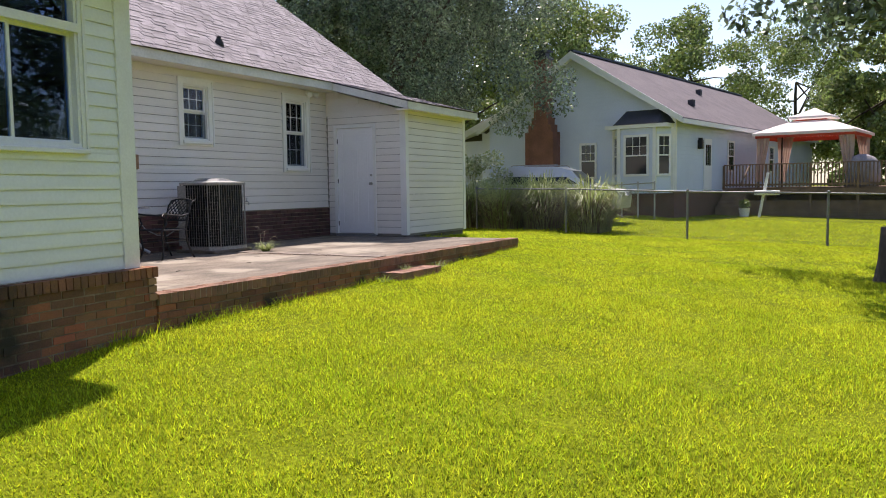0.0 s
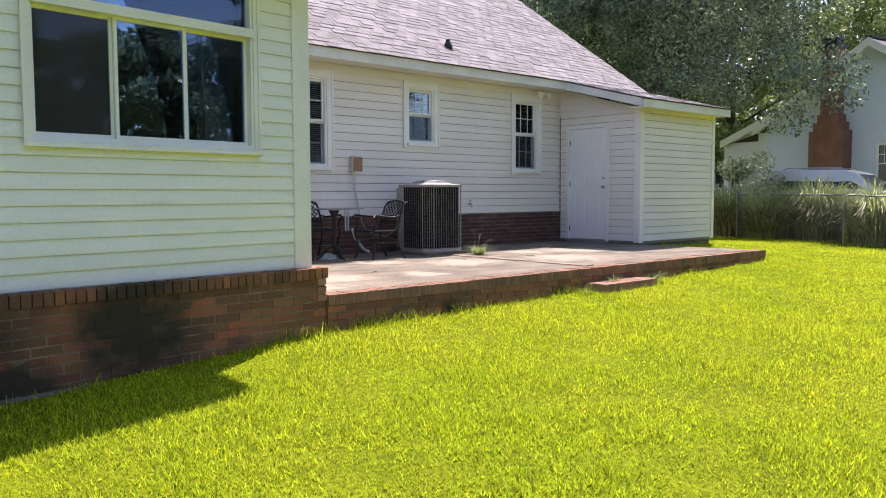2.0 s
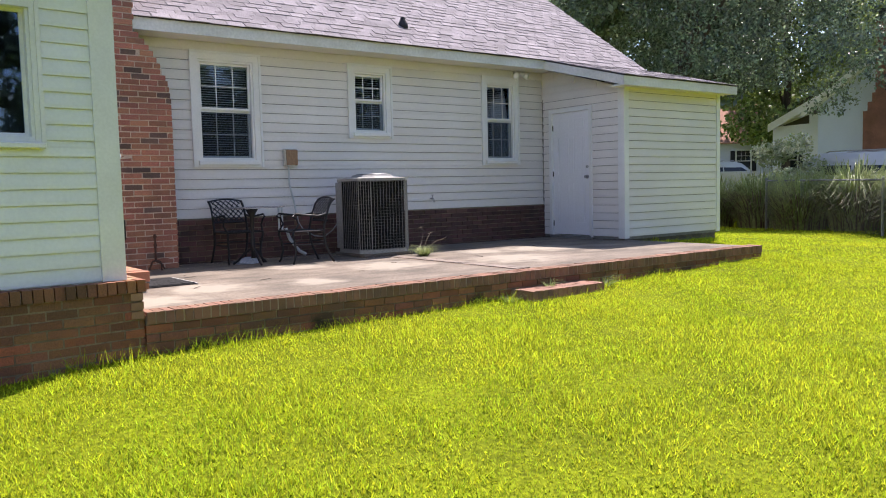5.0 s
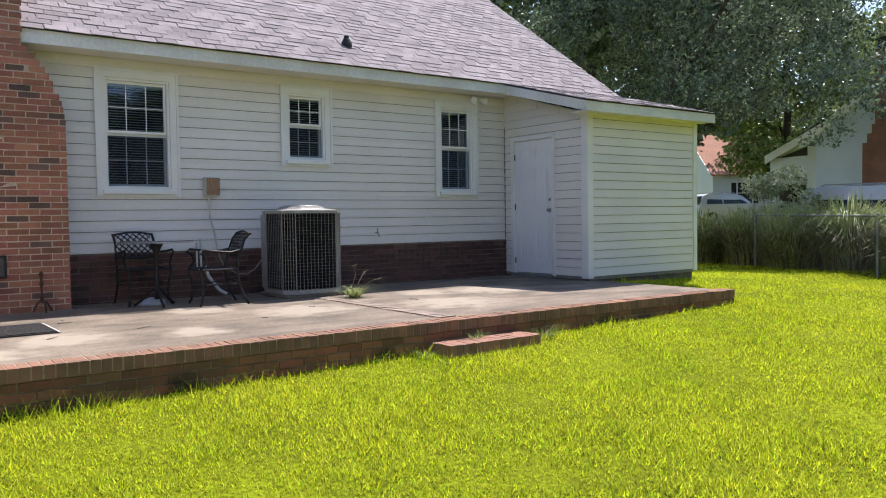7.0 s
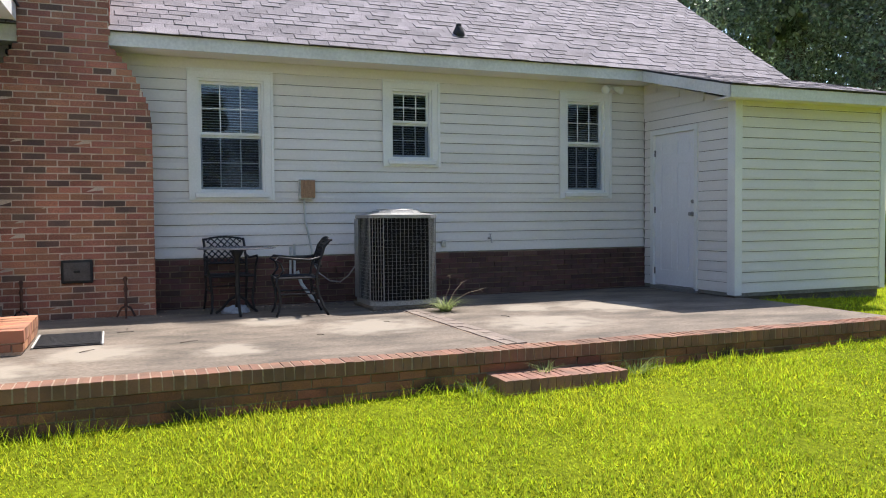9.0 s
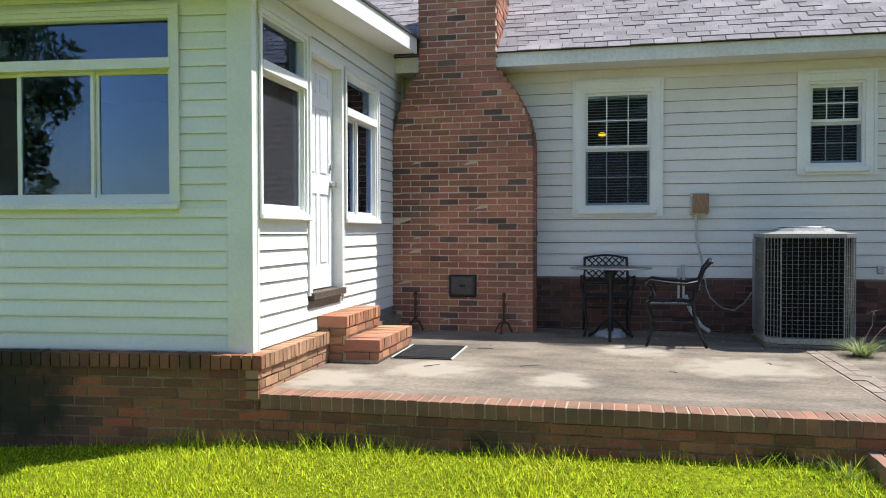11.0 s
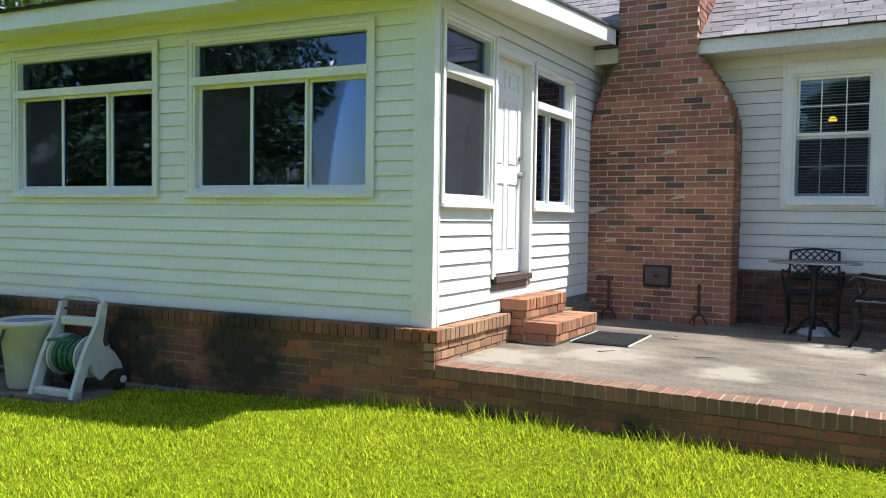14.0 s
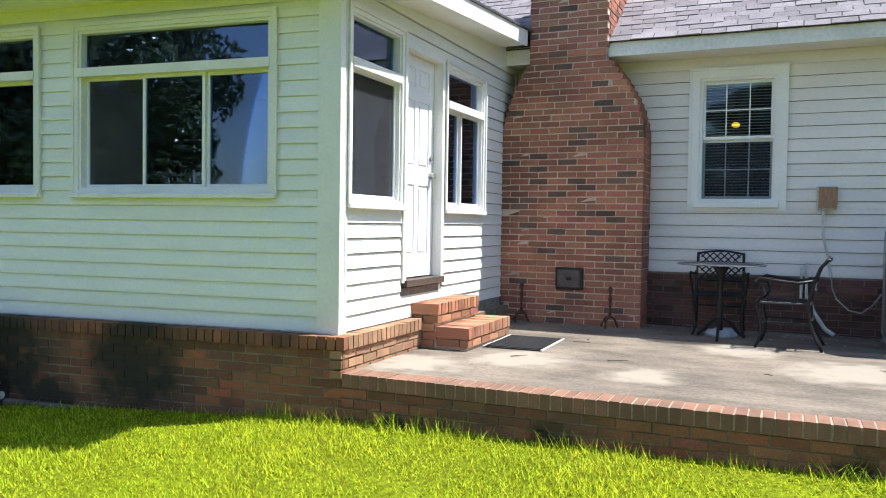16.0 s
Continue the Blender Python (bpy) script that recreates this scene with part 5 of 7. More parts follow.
for k, (x, y, h, n) in enumerate(((16.1, 1.1, 1.7, 1500), (16.4, 2.6, 1.75, 1600), (16.0, 3.7, 1.5, 1400), (16.5, 5.0, 1.55, 1400), (16.3, 6.3, 1.45, 1300), (17.5, 3.3, 1.7, 1200), (17.4, 7.4, 1.4, 1000))):
    grass_clump(x, y, h, n, 200 + k, "tall arching tussock of green and dry grass behind the fence", spread=1.1)
t = thing("garden_shrub", "shrub with pale variegated leaves among the tussocks", "shrub", (18.3, 5.7, ground_height(18.3, 5.7)))
rs = random.Random(4)
cs = [(rs.uniform(-0.8, 0.8), rs.uniform(-0.8, 0.8), rs.uniform(0.5, 2.2)) for _ in range(22)]
ob = new("foliage", leaf_mesh("foliage", cs, [0.42] * 22, 5200, 0.055, LEAF_WHITE, 8))
ob.parent = t
for k in range(5):
    bm = bmesh.new()
    tube(bm, [(0, 0, 0), (cs[k][0] * 0.4, cs[k][1] * 0.4, 0.5), cs[k]], 0.025, 6, taper=0.008)
    part("stem", bm, BARK, t)


# ---- chain-link fence ----
def fence():
    t = thing("chain_link_fence", "grey galvanised chain-link fence across the lawn", "fence", (0, 0, 0))
    ys = [4.4, 1.5, -1.78, -4.85, -8.0, -11.2]
    P = [Vector((14.93 + 0.185 * y, y, ground_height(14.93 + 0.185 * y, y))) for y in ys]
    for p in P:
        bm = bmesh.new()
        tube(bm, [p - Vector((0, 0, 0.2)), p + Vector((0, 0, 1.17))], 0.027, 10)
        post = part("post", bm, FENCE_METAL, t)
        bm = bmesh.new()
        lathe(bm, [(0.032, 1.165), (0.034, 1.20), (0.018, 1.225)], 10, p)
        part("post_cap", bm, FENCE_METAL, post, smooth=True)
    for p, q in zip(P, P[1:]):
        bm = bmesh.new()
        tube(bm, [p + Vector((0, 0, 1.16)), q + Vector((0, 0, 1.16))], 0.02, 8)
        part("top_rail", bm, FENCE_METAL, t)
        d = q - p
        ln = d.length
        vs, fs = [], []
        h, step = 1.12, 0.075
        k = -int(h / step) - 1
        while k * step < ln:
            for sg in (1, -1):
                u0 = k * step
                a0, a1 = max(0.0, -u0 / h), min(1.0, (ln - u0) / h)
                if a1 - a0 < 0.02:
                    continue
                b = len(vs)
                for f in (a0, a1):
                    u = u0 + f * h
                    z = 0.03 + (f if sg > 0 else 1 - f) * h
                    c = p + d * (u / ln)
                    for dx, dz in ((-0.002, -0.002), (0.002, -0.002), (0, 0.003)):
                        vs.append((c.x + dx + 0.003 * sg, c.y + dz, c.z + z))
                fs += [(b + i, b + (i + 1) % 3, b + 3 + (i + 1) % 3, b + 3 + i) for i in range(3)]
            k += 1
        me = bpy.data.meshes.new("wire_mesh")
        me.from_pydata(vs, [], fs)
        me.materials.append(FENCE_METAL)
        ob = new("wire_mesh", me)
        ob.parent = t


fence()

# ---- neighbour's house ----
NB = pose(25.95, 0.86, 0.08, 0, 0, -10)
BLUE = mat("pale_blue_siding", (0.62, 0.68, 0.80), (0.57, 0.63, 0.75), 1.0, 30, 0.55, 0.1, grain=0.05)
WHITE_SIDE = mat("white_siding_far", (0.72, 0.74, 0.76), (0.66, 0.68, 0.70), 1.0, 30, 0.55, 0.1, grain=0.05)
ROOF_FAR = mat("brown_grey_shingle", (0.125, 0.105, 0.11), (0.095, 0.08, 0.086), 1.2, 30, 0.95, 0.4, grain=0.2)
DARKROOF = mat("dark_metal_roof", (0.03, 0.032, 0.045), None, 3, 40, 0.5, 0.2)
DARKGLASS = mat("dark_window_glass", (0.018, 0.022, 0.026), None, 2, 20, 0.08, 0.0, grain=0.05)
CHIMNEY_FAR = mat("orange_red_brick", (0.27, 0.12, 0.085), (0.20, 0.09, 0.065), 2.5, 30, 0.9, 0.4, grain=0.2)


def lap_lines(parent, material, f0, f1, z0, z1, out, step=0.16, cuts=()):
    """Lapped courses between two plan points, standing proud to one side; cuts: (t0, t1, z0, z1) along the run."""
    a, b = Vector((*f0, 0)), Vector((*f1, 0))
    d = (b - a)
    ln = d.length
    d.normalize()
    n = Vector((*out, 0))
    z = z0
    while z < z1 - 0.02:
        zt = min(z + step, z1)
        spans = [(0.0, ln)]
        for c in cuts:
            if c[2] < (z + zt) / 2 < c[3]:
                spans = [s for p, q in spans for s in ((p, min(q, c[0])), (max(p, c[1]), q)) if s[1] - s[0] > 0.02]
        for p, q in spans:
            bm = bmesh.new()
            v = [bm.verts.new(a + d * u + n * w + Vector((0, 0, zz))) for u in (p, q) for w, zz in ((0.002, z), (0.022, z), (0.005, zt), (0.002, zt))]
            for f in ((0, 1, 2, 3), (7, 6, 5, 4), (0, 4, 5, 1), (1, 5, 6, 2), (2, 6, 7, 3), (3, 7, 4, 0)):
                bm.faces.new([v[i] for i in f])
            part("siding_board", bm, material, parent)
        z = zt


def far_window(parent, m, w, h, rows=2, cols=3, name="window"):
    """A framed window in the plane of the pose m (x across, z up, outside towards -y)."""
    win = part(name, boxes((-w / 2 - 0.09, -0.05, -0.09, -w / 2, 0.0, h + 0.09), (w / 2, -0.05, -0.09, w / 2 + 0.09, 0.0, h + 0.09), (-w / 2, -0.05, h, w / 2, 0.0, h + 0.09), (-w / 2, -0.06, -0.09, w / 2, 0.0, 0.0), (-w / 2, -0.04, h / 2 - 0.025, w / 2, 0.0, h / 2 + 0.025), m=m), TRIM, parent)
    part("pane", boxes((-w / 2, -0.02, 0.0, w / 2, -0.005, h), m=m), DARKGLASS, win)
    bm = bmesh.new()
    for k in range(1, cols):
        x = -w / 2 + w * k / cols
        quad_box(bm, x - 0.009, -0.03, h / 2 + 0.025, x + 0.009, -0.021, h, m)
    for k in range(1, rows):
        z = h / 2 + h / 2 * k / rows
        quad_box(bm, -w / 2, -0.031, z - 0.009, w / 2, -0.022, z + 0.009, m)
    part("muntin_grid", bm, TRIM, win)
    return win


def neighbour():
    h = thing("blue_house", "single-storey pale blue sided house with brown shingle roof", "house", NB)
    L_, W_, s0, ev, rg = 21.0, 8.6, 1.05, 4.05, 6.75
    bm = boxes((0, 0, s0, L_, W_, ev))
    v = [bm.verts.new(p) for p in ((0, 0, ev), (0, W_, ev), (0, W_ / 2, rg - 0.1), (L_, 0, ev), (L_, W_, ev), (L_, W_ / 2, rg - 0.1))]
    for f in ((0, 1, 2), (5, 4, 3)):
        bm.faces.new([v[i] for i in f])
    part("wall", bm, BLUE, h)
    lap_lines(h, BLUE, (0, 0.02), (0, W_), s0, ev, (-1, 0), cuts=((0.05, 2.57, 0, 3.6), (3.3, 4.05, 1.6, 3.1)))
    for k in range(17):
        z = ev + k * 0.16
        half = (rg - 0.2 - z) / (rg - 0.1 - ev) * W_ / 2
        if half > 0.1:
            lap_lines(h, BLUE, (0, W_ / 2 - half), (0, W_ / 2 + half), z, z + 0.16, (-1, 0))
    lap_lines(h, BLUE, (0, 0), (L_, 0), s0, ev - 0.05, (0, -1), cuts=((2.9, 3.9, 0, 3.35), (5.85, 6.75, 1.8, 3.3)))
    part("foundation", boxes((0.05, 0.05, -0.6, L_ - 0.05, W_ - 0.05, s0)), BRICK_DARK, h)
    part("corner_post", boxes((-0.03, -0.03, s0, 0.09, 0.09, ev)), TRIM, h)
    for s, nm in ((0, "roof_near"), (1, "roof_far")):
        bm = bmesh.new()
        y0 = -0.42 if s == 0 else W_ + 0.42
        sl = (rg - ev) / (W_ / 2)
        z0 = ev - 0.42 * sl + 0.06
        v = [bm.verts.new((x, y, z)) for x in (-0.38, L_ + 0.3) for y, z in ((y0, z0), (W_ / 2, rg + 0.06), (W_ / 2, rg - 0.02), (y0, z0 - 0.08))]
        for f in ((0, 1, 2, 3), (7, 6, 5, 4), (0, 4, 5, 1), (1, 5, 6, 2), (2, 6, 7, 3), (3, 7, 4, 0)):
            bm.faces.new([v[i] for i in f])
        part("roof", bm, ROOF_FAR, h)
        bm = bmesh.new()
        v = [bm.verts.new((x, y, z)) for x in (-0.40, -0.36) for y, z in ((y0, z0 + 0.01), (W_ / 2, rg + 0.07), (W_ / 2, rg - 0.24), (y0, z0 - 0.22))]
        for f in ((0, 1, 2, 3), (7, 6, 5, 4), (0, 4, 5, 1), (1, 5, 6, 2), (2, 6, 7, 3), (3, 7, 4, 0)):
            bm.faces.new([v[i] for i in f])
        part("rake_board", bm, TRIM, h)
        bm = bmesh.new()
        v = [bm.verts.new((x, y, z)) for x in (-0.36, -0.01) for y, z in ((y0, z0 - 0.10), (W_ / 2, rg - 0.13), (W_ / 2, rg - 0.15), (y0, z0 - 0.12))]
        for f in ((0, 1, 2, 3), (7, 6, 5, 4), (0, 4, 5, 1), (1, 5, 6, 2), (2, 6, 7, 3), (3, 7, 4, 0)):
            bm.faces.new([v[i] for i in f])
        part("soffit", bm, TRIM, h)
    part("fascia", boxes((-0.36, -0.46, 3.62, L_ + 0.28, -0.42, 3.80)), TRIM, h)
    part("ridge_cap", boxes((-0.38, W_ / 2 - 0.12, rg + 0.04, L_ + 0.3, W_ / 2 + 0.12, rg + 0.12)), DARKROOF, h)
    # chimney on the gable
    ch = part("chimney", boxes((-0.62, 5.0, -0.6, -0.03, 6.35, 3.6), (-0.60, 5.12, 3.6, -0.03, 6.2, 3.9), (-0.58, 5.25, 3.9, -0.03, 6.05, 4.2), (-0.56, 5.35, 4.2, -0.03, 5.95, 6.6)), CHIMNEY_FAR, h)
    part("chimney_cap", boxes((-0.60, 5.30, 6.6, 0.0, 6.0, 6.72), (-0.52, 5.4, 6.72, -0.08, 5.9, 6.9), (-0.58, 5.33, 6.9, -0.02, 5.97, 6.98)), DARKROOF, ch)
    # bay window
    bay = part("bay_window", bmesh.new(), BLUE, h)
    bm = bmesh.new()
    plan = [(-0.001, 0.10), (-0.60, 0.58), (-0.60, 2.04), (-0.001, 2.54)]
    lo = [bm.verts.new((*p, s0 - 0.05)) for p in plan]
    hi = [bm.verts.new((*p, 3.50)) for p in plan]
    bm.faces.new(lo), bm.faces.new(hi[::-1])
    for i in range(4):
        bm.faces.new((lo[i], lo[(i + 1) % 4], hi[(i + 1) % 4], hi[i]))
    bmesh.ops.recalc_face_normals(bm, faces=bm.faces[:])
    bm.to_mesh(bay.data)
    bm.free()
    for p in plan:
        part("bay_post", boxes((p[0] - 0.06, p[1] - 0.06, s0, p[0] + 0.05, p[1] + 0.06, 3.51)), TRIM, bay)
    part("bay_fascia", boxes((-0.72, 0.05, 3.51, 0.0, 2.60, 3.65)), TRIM, bay)
    bm = bmesh.new()
    v = [bm.verts.new(p) for p in ((-0.001, -0.02, 3.66), (-0.76, 0.40, 3.66), (-0.76, 2.20, 3.66), (-0.001, 2.66, 3.66), (-0.001, 0.5, 4.25), (-0.001, 2.0, 4.25))]
    for f in ((0, 1, 4), (1, 2, 5, 4), (2, 3, 5), (0, 3, 2, 1), (0, 4, 5, 3)):
        bm.faces.new([v[i] for i in f])
    part("bay_roof", bm, DARKROOF, bay)
    far_window(h, Matrix.Translation((-0.61, 1.31, 1.75)) @ pose(0, 0, 0, 0, 0, -90), 0.86, 1.42)
    for (x0, y0), (x1, y1) in ((plan[0], plan[1]), (plan[2], plan[3])):
        ang = math.degrees(math.atan2(y1 - y0, x1 - x0))
        far_window(h, Matrix.Translation(((x0 + x1) / 2 - 0.012, (y0 + y1) / 2, 1.75)) @ pose(0, 0, 0, 0, 0, ang + 180), 0.42, 1.42, 2, 2)
    far_window(h, Matrix.Translation((-0.03, 3.67, 1.68)) @ pose(0, 0, 0, 0, 0, -90), 0.60, 1.30)
    # door, lantern and window on the long side
    far_window(h, Matrix.Translation((6.3, -0.03, 1.95)), 0.70, 1.2)
    far_window(h, Matrix.Translation((12.5, -0.03, 1.95)), 0.7, 1.15)
    d = part("door", boxes((2.96, -0.06, s0 + 0.02, 3.84, -0.01, 3.2)), DOORPAINT, h)
    for k in range(3):
        part("pane", boxes((3.12 + k * 0.2, -0.075, 2.1, 3.26 + k * 0.2, -0.061, 2.95)), DARKGLASS, d)
    part("porch_lantern", boxes((2.28, -0.2, 2.75, 2.46, -0.02, 3.1), (2.3, -0.18, 3.1, 2.44, -0.04, 3.2)), BLACK_METAL, h)
    for x, y in ((4.0, 0.9), (9.5, 2.6)):
        z = ev + (rg - ev) * y / (W_ / 2) + 0.03
        part("roof_vent", boxes((x - 0.12, y - 0.12, z, x + 0.12, y + 0.12, z + 0.28)), DARKROOF, h)
    # carport wing
    wing = part("carport_wall", boxes((0.4, 8.43, 0.0, 0.6, 9.3, 3.9), (0.4, 9.3, 2.75, 0.6, 11.0, 3.45), (0.4, 10.75, 0.0, 0.6, 11.0, 2.75), (0.4, 6.4, 3.0, 0.6, 8.43, 4.4), (6.0, 8.43, 0, 6.2, 11.0, 1.2), (0.62, 10.8, 0, 6.0, 11.0, 0.9)), WHITE_SIDE, h)
    bm = bmesh.new()
    v = [bm.verts.new((x, y, z)) for x in (0.1, 6.5) for y, z in ((10.95, 3.53), (7.2, 5.0), (7.2, 4.85), (10.95, 3.38))]
    for f in ((0, 1, 2, 3), (7, 6, 5, 4), (0, 4, 5, 1), (1, 5, 6, 2), (2, 6, 7, 3), (3, 7, 4, 0)):
        bm.faces.new([v[i] for i in f])
    part("carport_roof", bm, ROOF_FAR, wing)
    bm = bmesh.new()
    v = [bm.verts.new((x, y, z)) for x in (0.06, 0.12) for y, z in ((10.97, 3.54), (7.2, 5.02), (7.2, 4.72), (10.97, 3.24))]
    for f in ((0, 1, 2, 3), (7, 6, 5, 4), (0, 4, 5, 1), (1, 5, 6, 2), (2, 6, 7, 3), (3, 7, 4, 0)):
        bm.faces.new([v[i] for i in f])
    part("carport_rake", bm, TRIM, wing)
    bm = bmesh.new()
    v = [bm.verts.new((x, y, z)) for x in (0.4, 0.6) for y, z in ((11.0, 3.44), (11.0, 3.40), (7.2, 4.4), (7.2, 4.86))]
    for f in ((0, 1, 2, 3), (7, 6, 5, 4), (0, 4, 5, 1), (1, 5, 6, 2), (2, 6, 7, 3), (3, 7, 4, 0)):
        bm.faces.new([v[i] for i in f])
    part("carport_gable", bm, WHITE_SIDE, wing)


neighbour()
OLDWOOD = mat("weathered_deck_wood", (0.24, 0.155, 0.10), (0.16, 0.105, 0.072), 3, 40, 0.9, 0.4, grain=0.25)


def deck():
    t = thing("wooden_deck", "raised brown wooden deck with railing and lattice skirt", "deck", NB)
    x0, x1, y0, y1, f = 5.4, 12.5, -7.9, -0.06, 1.15
    for k in range(26):
        a = y0 + (y1 - y0) * k / 26
        part("deck_board", boxes((x0, a, f - 0.04, x1, a + (y1 - y0) / 26 - 0.012, f)), OLDWOOD, t)
    # added boards hide the lit lawn behind, so the space below looks shaded
    part("skirt_board", boxes((x1 - 0.06, y0, -0.3, x1 - 0.02, y1, f - 0.05), (x0 + 1.2, y1 - 0.3, -0.3, x1 - 0.07, y1 - 0.26, f - 0.05)), OLDWOOD, t)
    part("rim_joist", boxes((x0 - 0.05, y0 - 0.05, f - 0.26, x0 - 0.004, y1, f - 0.045), (x0, y0 - 0.05, f - 0.26, x1, y0 - 0.005, f - 0.045)), OLDWOOD, t)
    for (ax, ay), (bx, by) in (((x0, y1), (x0, y0)), ((x0, y0), (x1, y0))):
        d = Vector((bx - ax, by - ay, 0))
        ln = d.length
        d.normalize()
        m = Matrix(((d.x, -d.y, 0, ax), (d.y, d.x, 0, ay), (0, 0, 1, 0), (0, 0, 0, 1)))
        part("handrail", boxes((0, -0.09, f + 0.96, ln, 0.06, f + 1.0), m=m), OLDWOOD, t)
        part("bottom_rail", boxes((0, -0.03, f + 0.08, ln, 0.02, f + 0.16), m=m), OLDWOOD, t)
        me = finish(boxes((-0.022, -0.05, f + 0.02, 0.022, -0.012, f + 0.955), m=m.to_3x3().to_4x4()), "baluster", OLDWOOD)
        n = int(ln / 0.135)
        for k in range(n + 1):
            p = m @ Vector((ln * k / n, 0, 0))
            if k % 13 == 0:
                part("post", boxes((ln * k / n - 0.045, -0.06, -0.5, ln * k / n + 0.045, 0.03, f + 0.955), m=m), OLDWOOD, t)
            else:
                ob = new("baluster", me)
                ob.parent = t
                ob.location = (p.x, p.y, 0)
        bm = bmesh.new()
        k = -8
        while k * 0.12 < ln:
            for sg in (1, -1):
                u0 = k * 0.12
                for seg in range(1):
                    a0, a1 = max(0, -u0 / 0.9), min(1, (ln - u0) / 0.9)
                    if a1 > a0:
                        zz = [(-0.3 + 0.9 * (q if sg > 0 else 1 - q)) for q in (a0, a1)]
                        us = [u0 + 0.9 * q for q in (a0, a1)]
                        v = [bm.verts.new(m @ Vector((us[i] + e, -0.02 - 0.008 * sg, zz[i]))) for i in (0, 1) for e in (-0.036, 0.036)]
                        w = [bm.verts.new(q.co + (m.to_3x3() @ Vector((0, 0.006, 0)))) for q in v]
                        bm.faces.new((v[0], v[1], v[3], v[2])), bm.faces.new((w[0], w[2], w[3], w[1]))
            k += 1
        part("lattice_skirt", bm, OLDWOOD, t)
    bm = bmesh.new()
    for k in range(4):
        quad_box(bm, x0 - 0.3 * (k + 1), -1.1, -0.3, x0 - 0.3 * k, -0.1, f - 0.19 * (k + 1))
    part("stair", bm, OLDWOOD, t)
    bm = bmesh.new()
    tube(bm, [(x0, -1.15, f + 0.97), (x0 - 1.2, -1.15, f + 0.15)], 0.04, 6)
    part("stair_rail", bm, OLDWOOD, t)


deck()


def gazebo():
    cx, cy, b = 7.9, -3.1, 1.15
    t = thing("garden_gazebo", "fabric gazebo with cream canopy and red lining on the deck", "gazebo", NB @ pose(cx, cy, b))
    CLOTH = mat("cream_canopy_cloth", (0.82, 0.76, 0.70), (0.76, 0.69, 0.63), 2, 30, 0.9, 0.1, grain=0.06, thin=0.25)
    REDCLOTH = mat("red_lining_cloth", (0.55, 0.08, 0.05), None, 2, 30, 0.9, 0.1, grain=0.1, thin=0.3)
    DRAPE = mat("pinkish_drape_cloth", (0.60, 0.45, 0.38), (0.52, 0.38, 0.31), 3, 30, 0.9, 0.1, grain=0.1, thin=0.3)
    r, e = 1.9, 2.32
    for sx in (-1, 1):
        for sy in (-1, 1):
            bm = bmesh.new()
            tube(bm, [(sx * (r - 0.1), sy * (r - 0.1), 0), (sx * (r - 0.1), sy * (r - 0.1), e)], 0.035, 8)
            part("post", bm, BLACK_METAL, t)
            bm = bmesh.new()
            for ax in (0, 1):
                pts = []
                for k in range(9):
                    q = 0.55 * k / 8
                    w = 0.03 * (-1) ** k
                    x, y = (sx * (r - 0.05 - q), sy * (r - 0.05) + w) if ax == 0 else (sx * (r - 0.05) + w, sy * (r - 0.05 - q))
                    pts.append((x, y, q))
                for p, q in zip(pts, pts[1:]):
                    v = [bm.verts.new((c[0], c[1], z)) for c, z in ((p, e), (q, e))] + [bm.verts.new((sx * (r - 0.05) + (c[0] - sx * (r - 0.05)) * 0.35, sy * (r - 0.05) + (c[1] - sy * (r - 0.05)) * 0.35, z)) for c, z in ((q, 0.25), (p, 0.25))]
                    bm.faces.new(v)
            part("drape", bm, DRAPE, t)

    def skirt(rows):
        bm = bmesh.new()
        rings = [[bm.verts.new((sx * q, sy * q, z)) for sx, sy in ((-1, -1), (1, -1), (1, 1), (-1, 1))] for q, z in rows]
        for u, v in zip(rings, rings[1:]):
            for k in range(4):
                bm.faces.new((u[k], u[(k + 1) % 4], v[(k + 1) % 4], v[k]))
        return bm
    part("canopy", skirt([(r + 0.12, e - 0.12), (r + 0.12, e), (r * 0.55, e + 0.40), (0.62, e + 0.56)]), CLOTH, t)
    part("top_canopy", skirt([(0.86, e + 0.62), (0.84, e + 0.70), (0.35, e + 0.92), (0.02, e + 1.10)]), CLOTH, t)
    part("valance", skirt([(r + 0.02, e - 0.22), (r + 0.02, e - 0.02)]), REDCLOTH, t, "red lining")
    part("lining", skirt([(r, e - 0.02), (0.6, e + 0.58)]), REDCLOTH, t, "red lining")


gazebo()
t = thing("covered_grill", "grill under a grey fabric cover on the deck", "grill", NB @ pose(6.3, -5.3, 1.15))
bm = bmesh.new()
lathe(bm, [(0.62, 0.0), (0.66, 0.4), (0.64, 0.95), (0.45, 1.18), (0.12, 1.30)], 14)
for v in bm.verts:
    v.co.x *= 0.6
    v.co += Vector((noise.noise(v.co * 4), noise.noise(v.co * 4 + Vector((5, 0, 0))), 0)) * 0.06
part("cover", bm, mat("grey_cover_cloth", (0.34, 0.31, 0.31), (0.25, 0.23, 0.24), 4, 40, 0.9, 0.3), t, smooth=True)
t = thing("white_stand", "white plastic stand leaning by the deck", "stand", NB @ pose(3.7, -2.2, 0.0))
bm = bmesh.new()
tube(bm, [(0, 0.15, -0.05), (0, 0.0, 0.8), (0, -0.18, 1.75)], 0.06, 8)
part("pole", bm, TRIM, t)
part("tray", soft(boxes((-0.2, -0.6, 0.85, 0.2, 0.3, 1.05)), 0.03), TRIM, t)
t = thing("flower_pot", "white flower pot with a small green plant", "plant pot", NB @ pose(3.6, -1.5, -0.05))
bm = bmesh.new()
lathe(bm, [(0.16, 0.0), (0.22, 0.36), (0.24, 0.38), (0.2, 0.38)], 14)
part("pot", bm, TRIM, t)
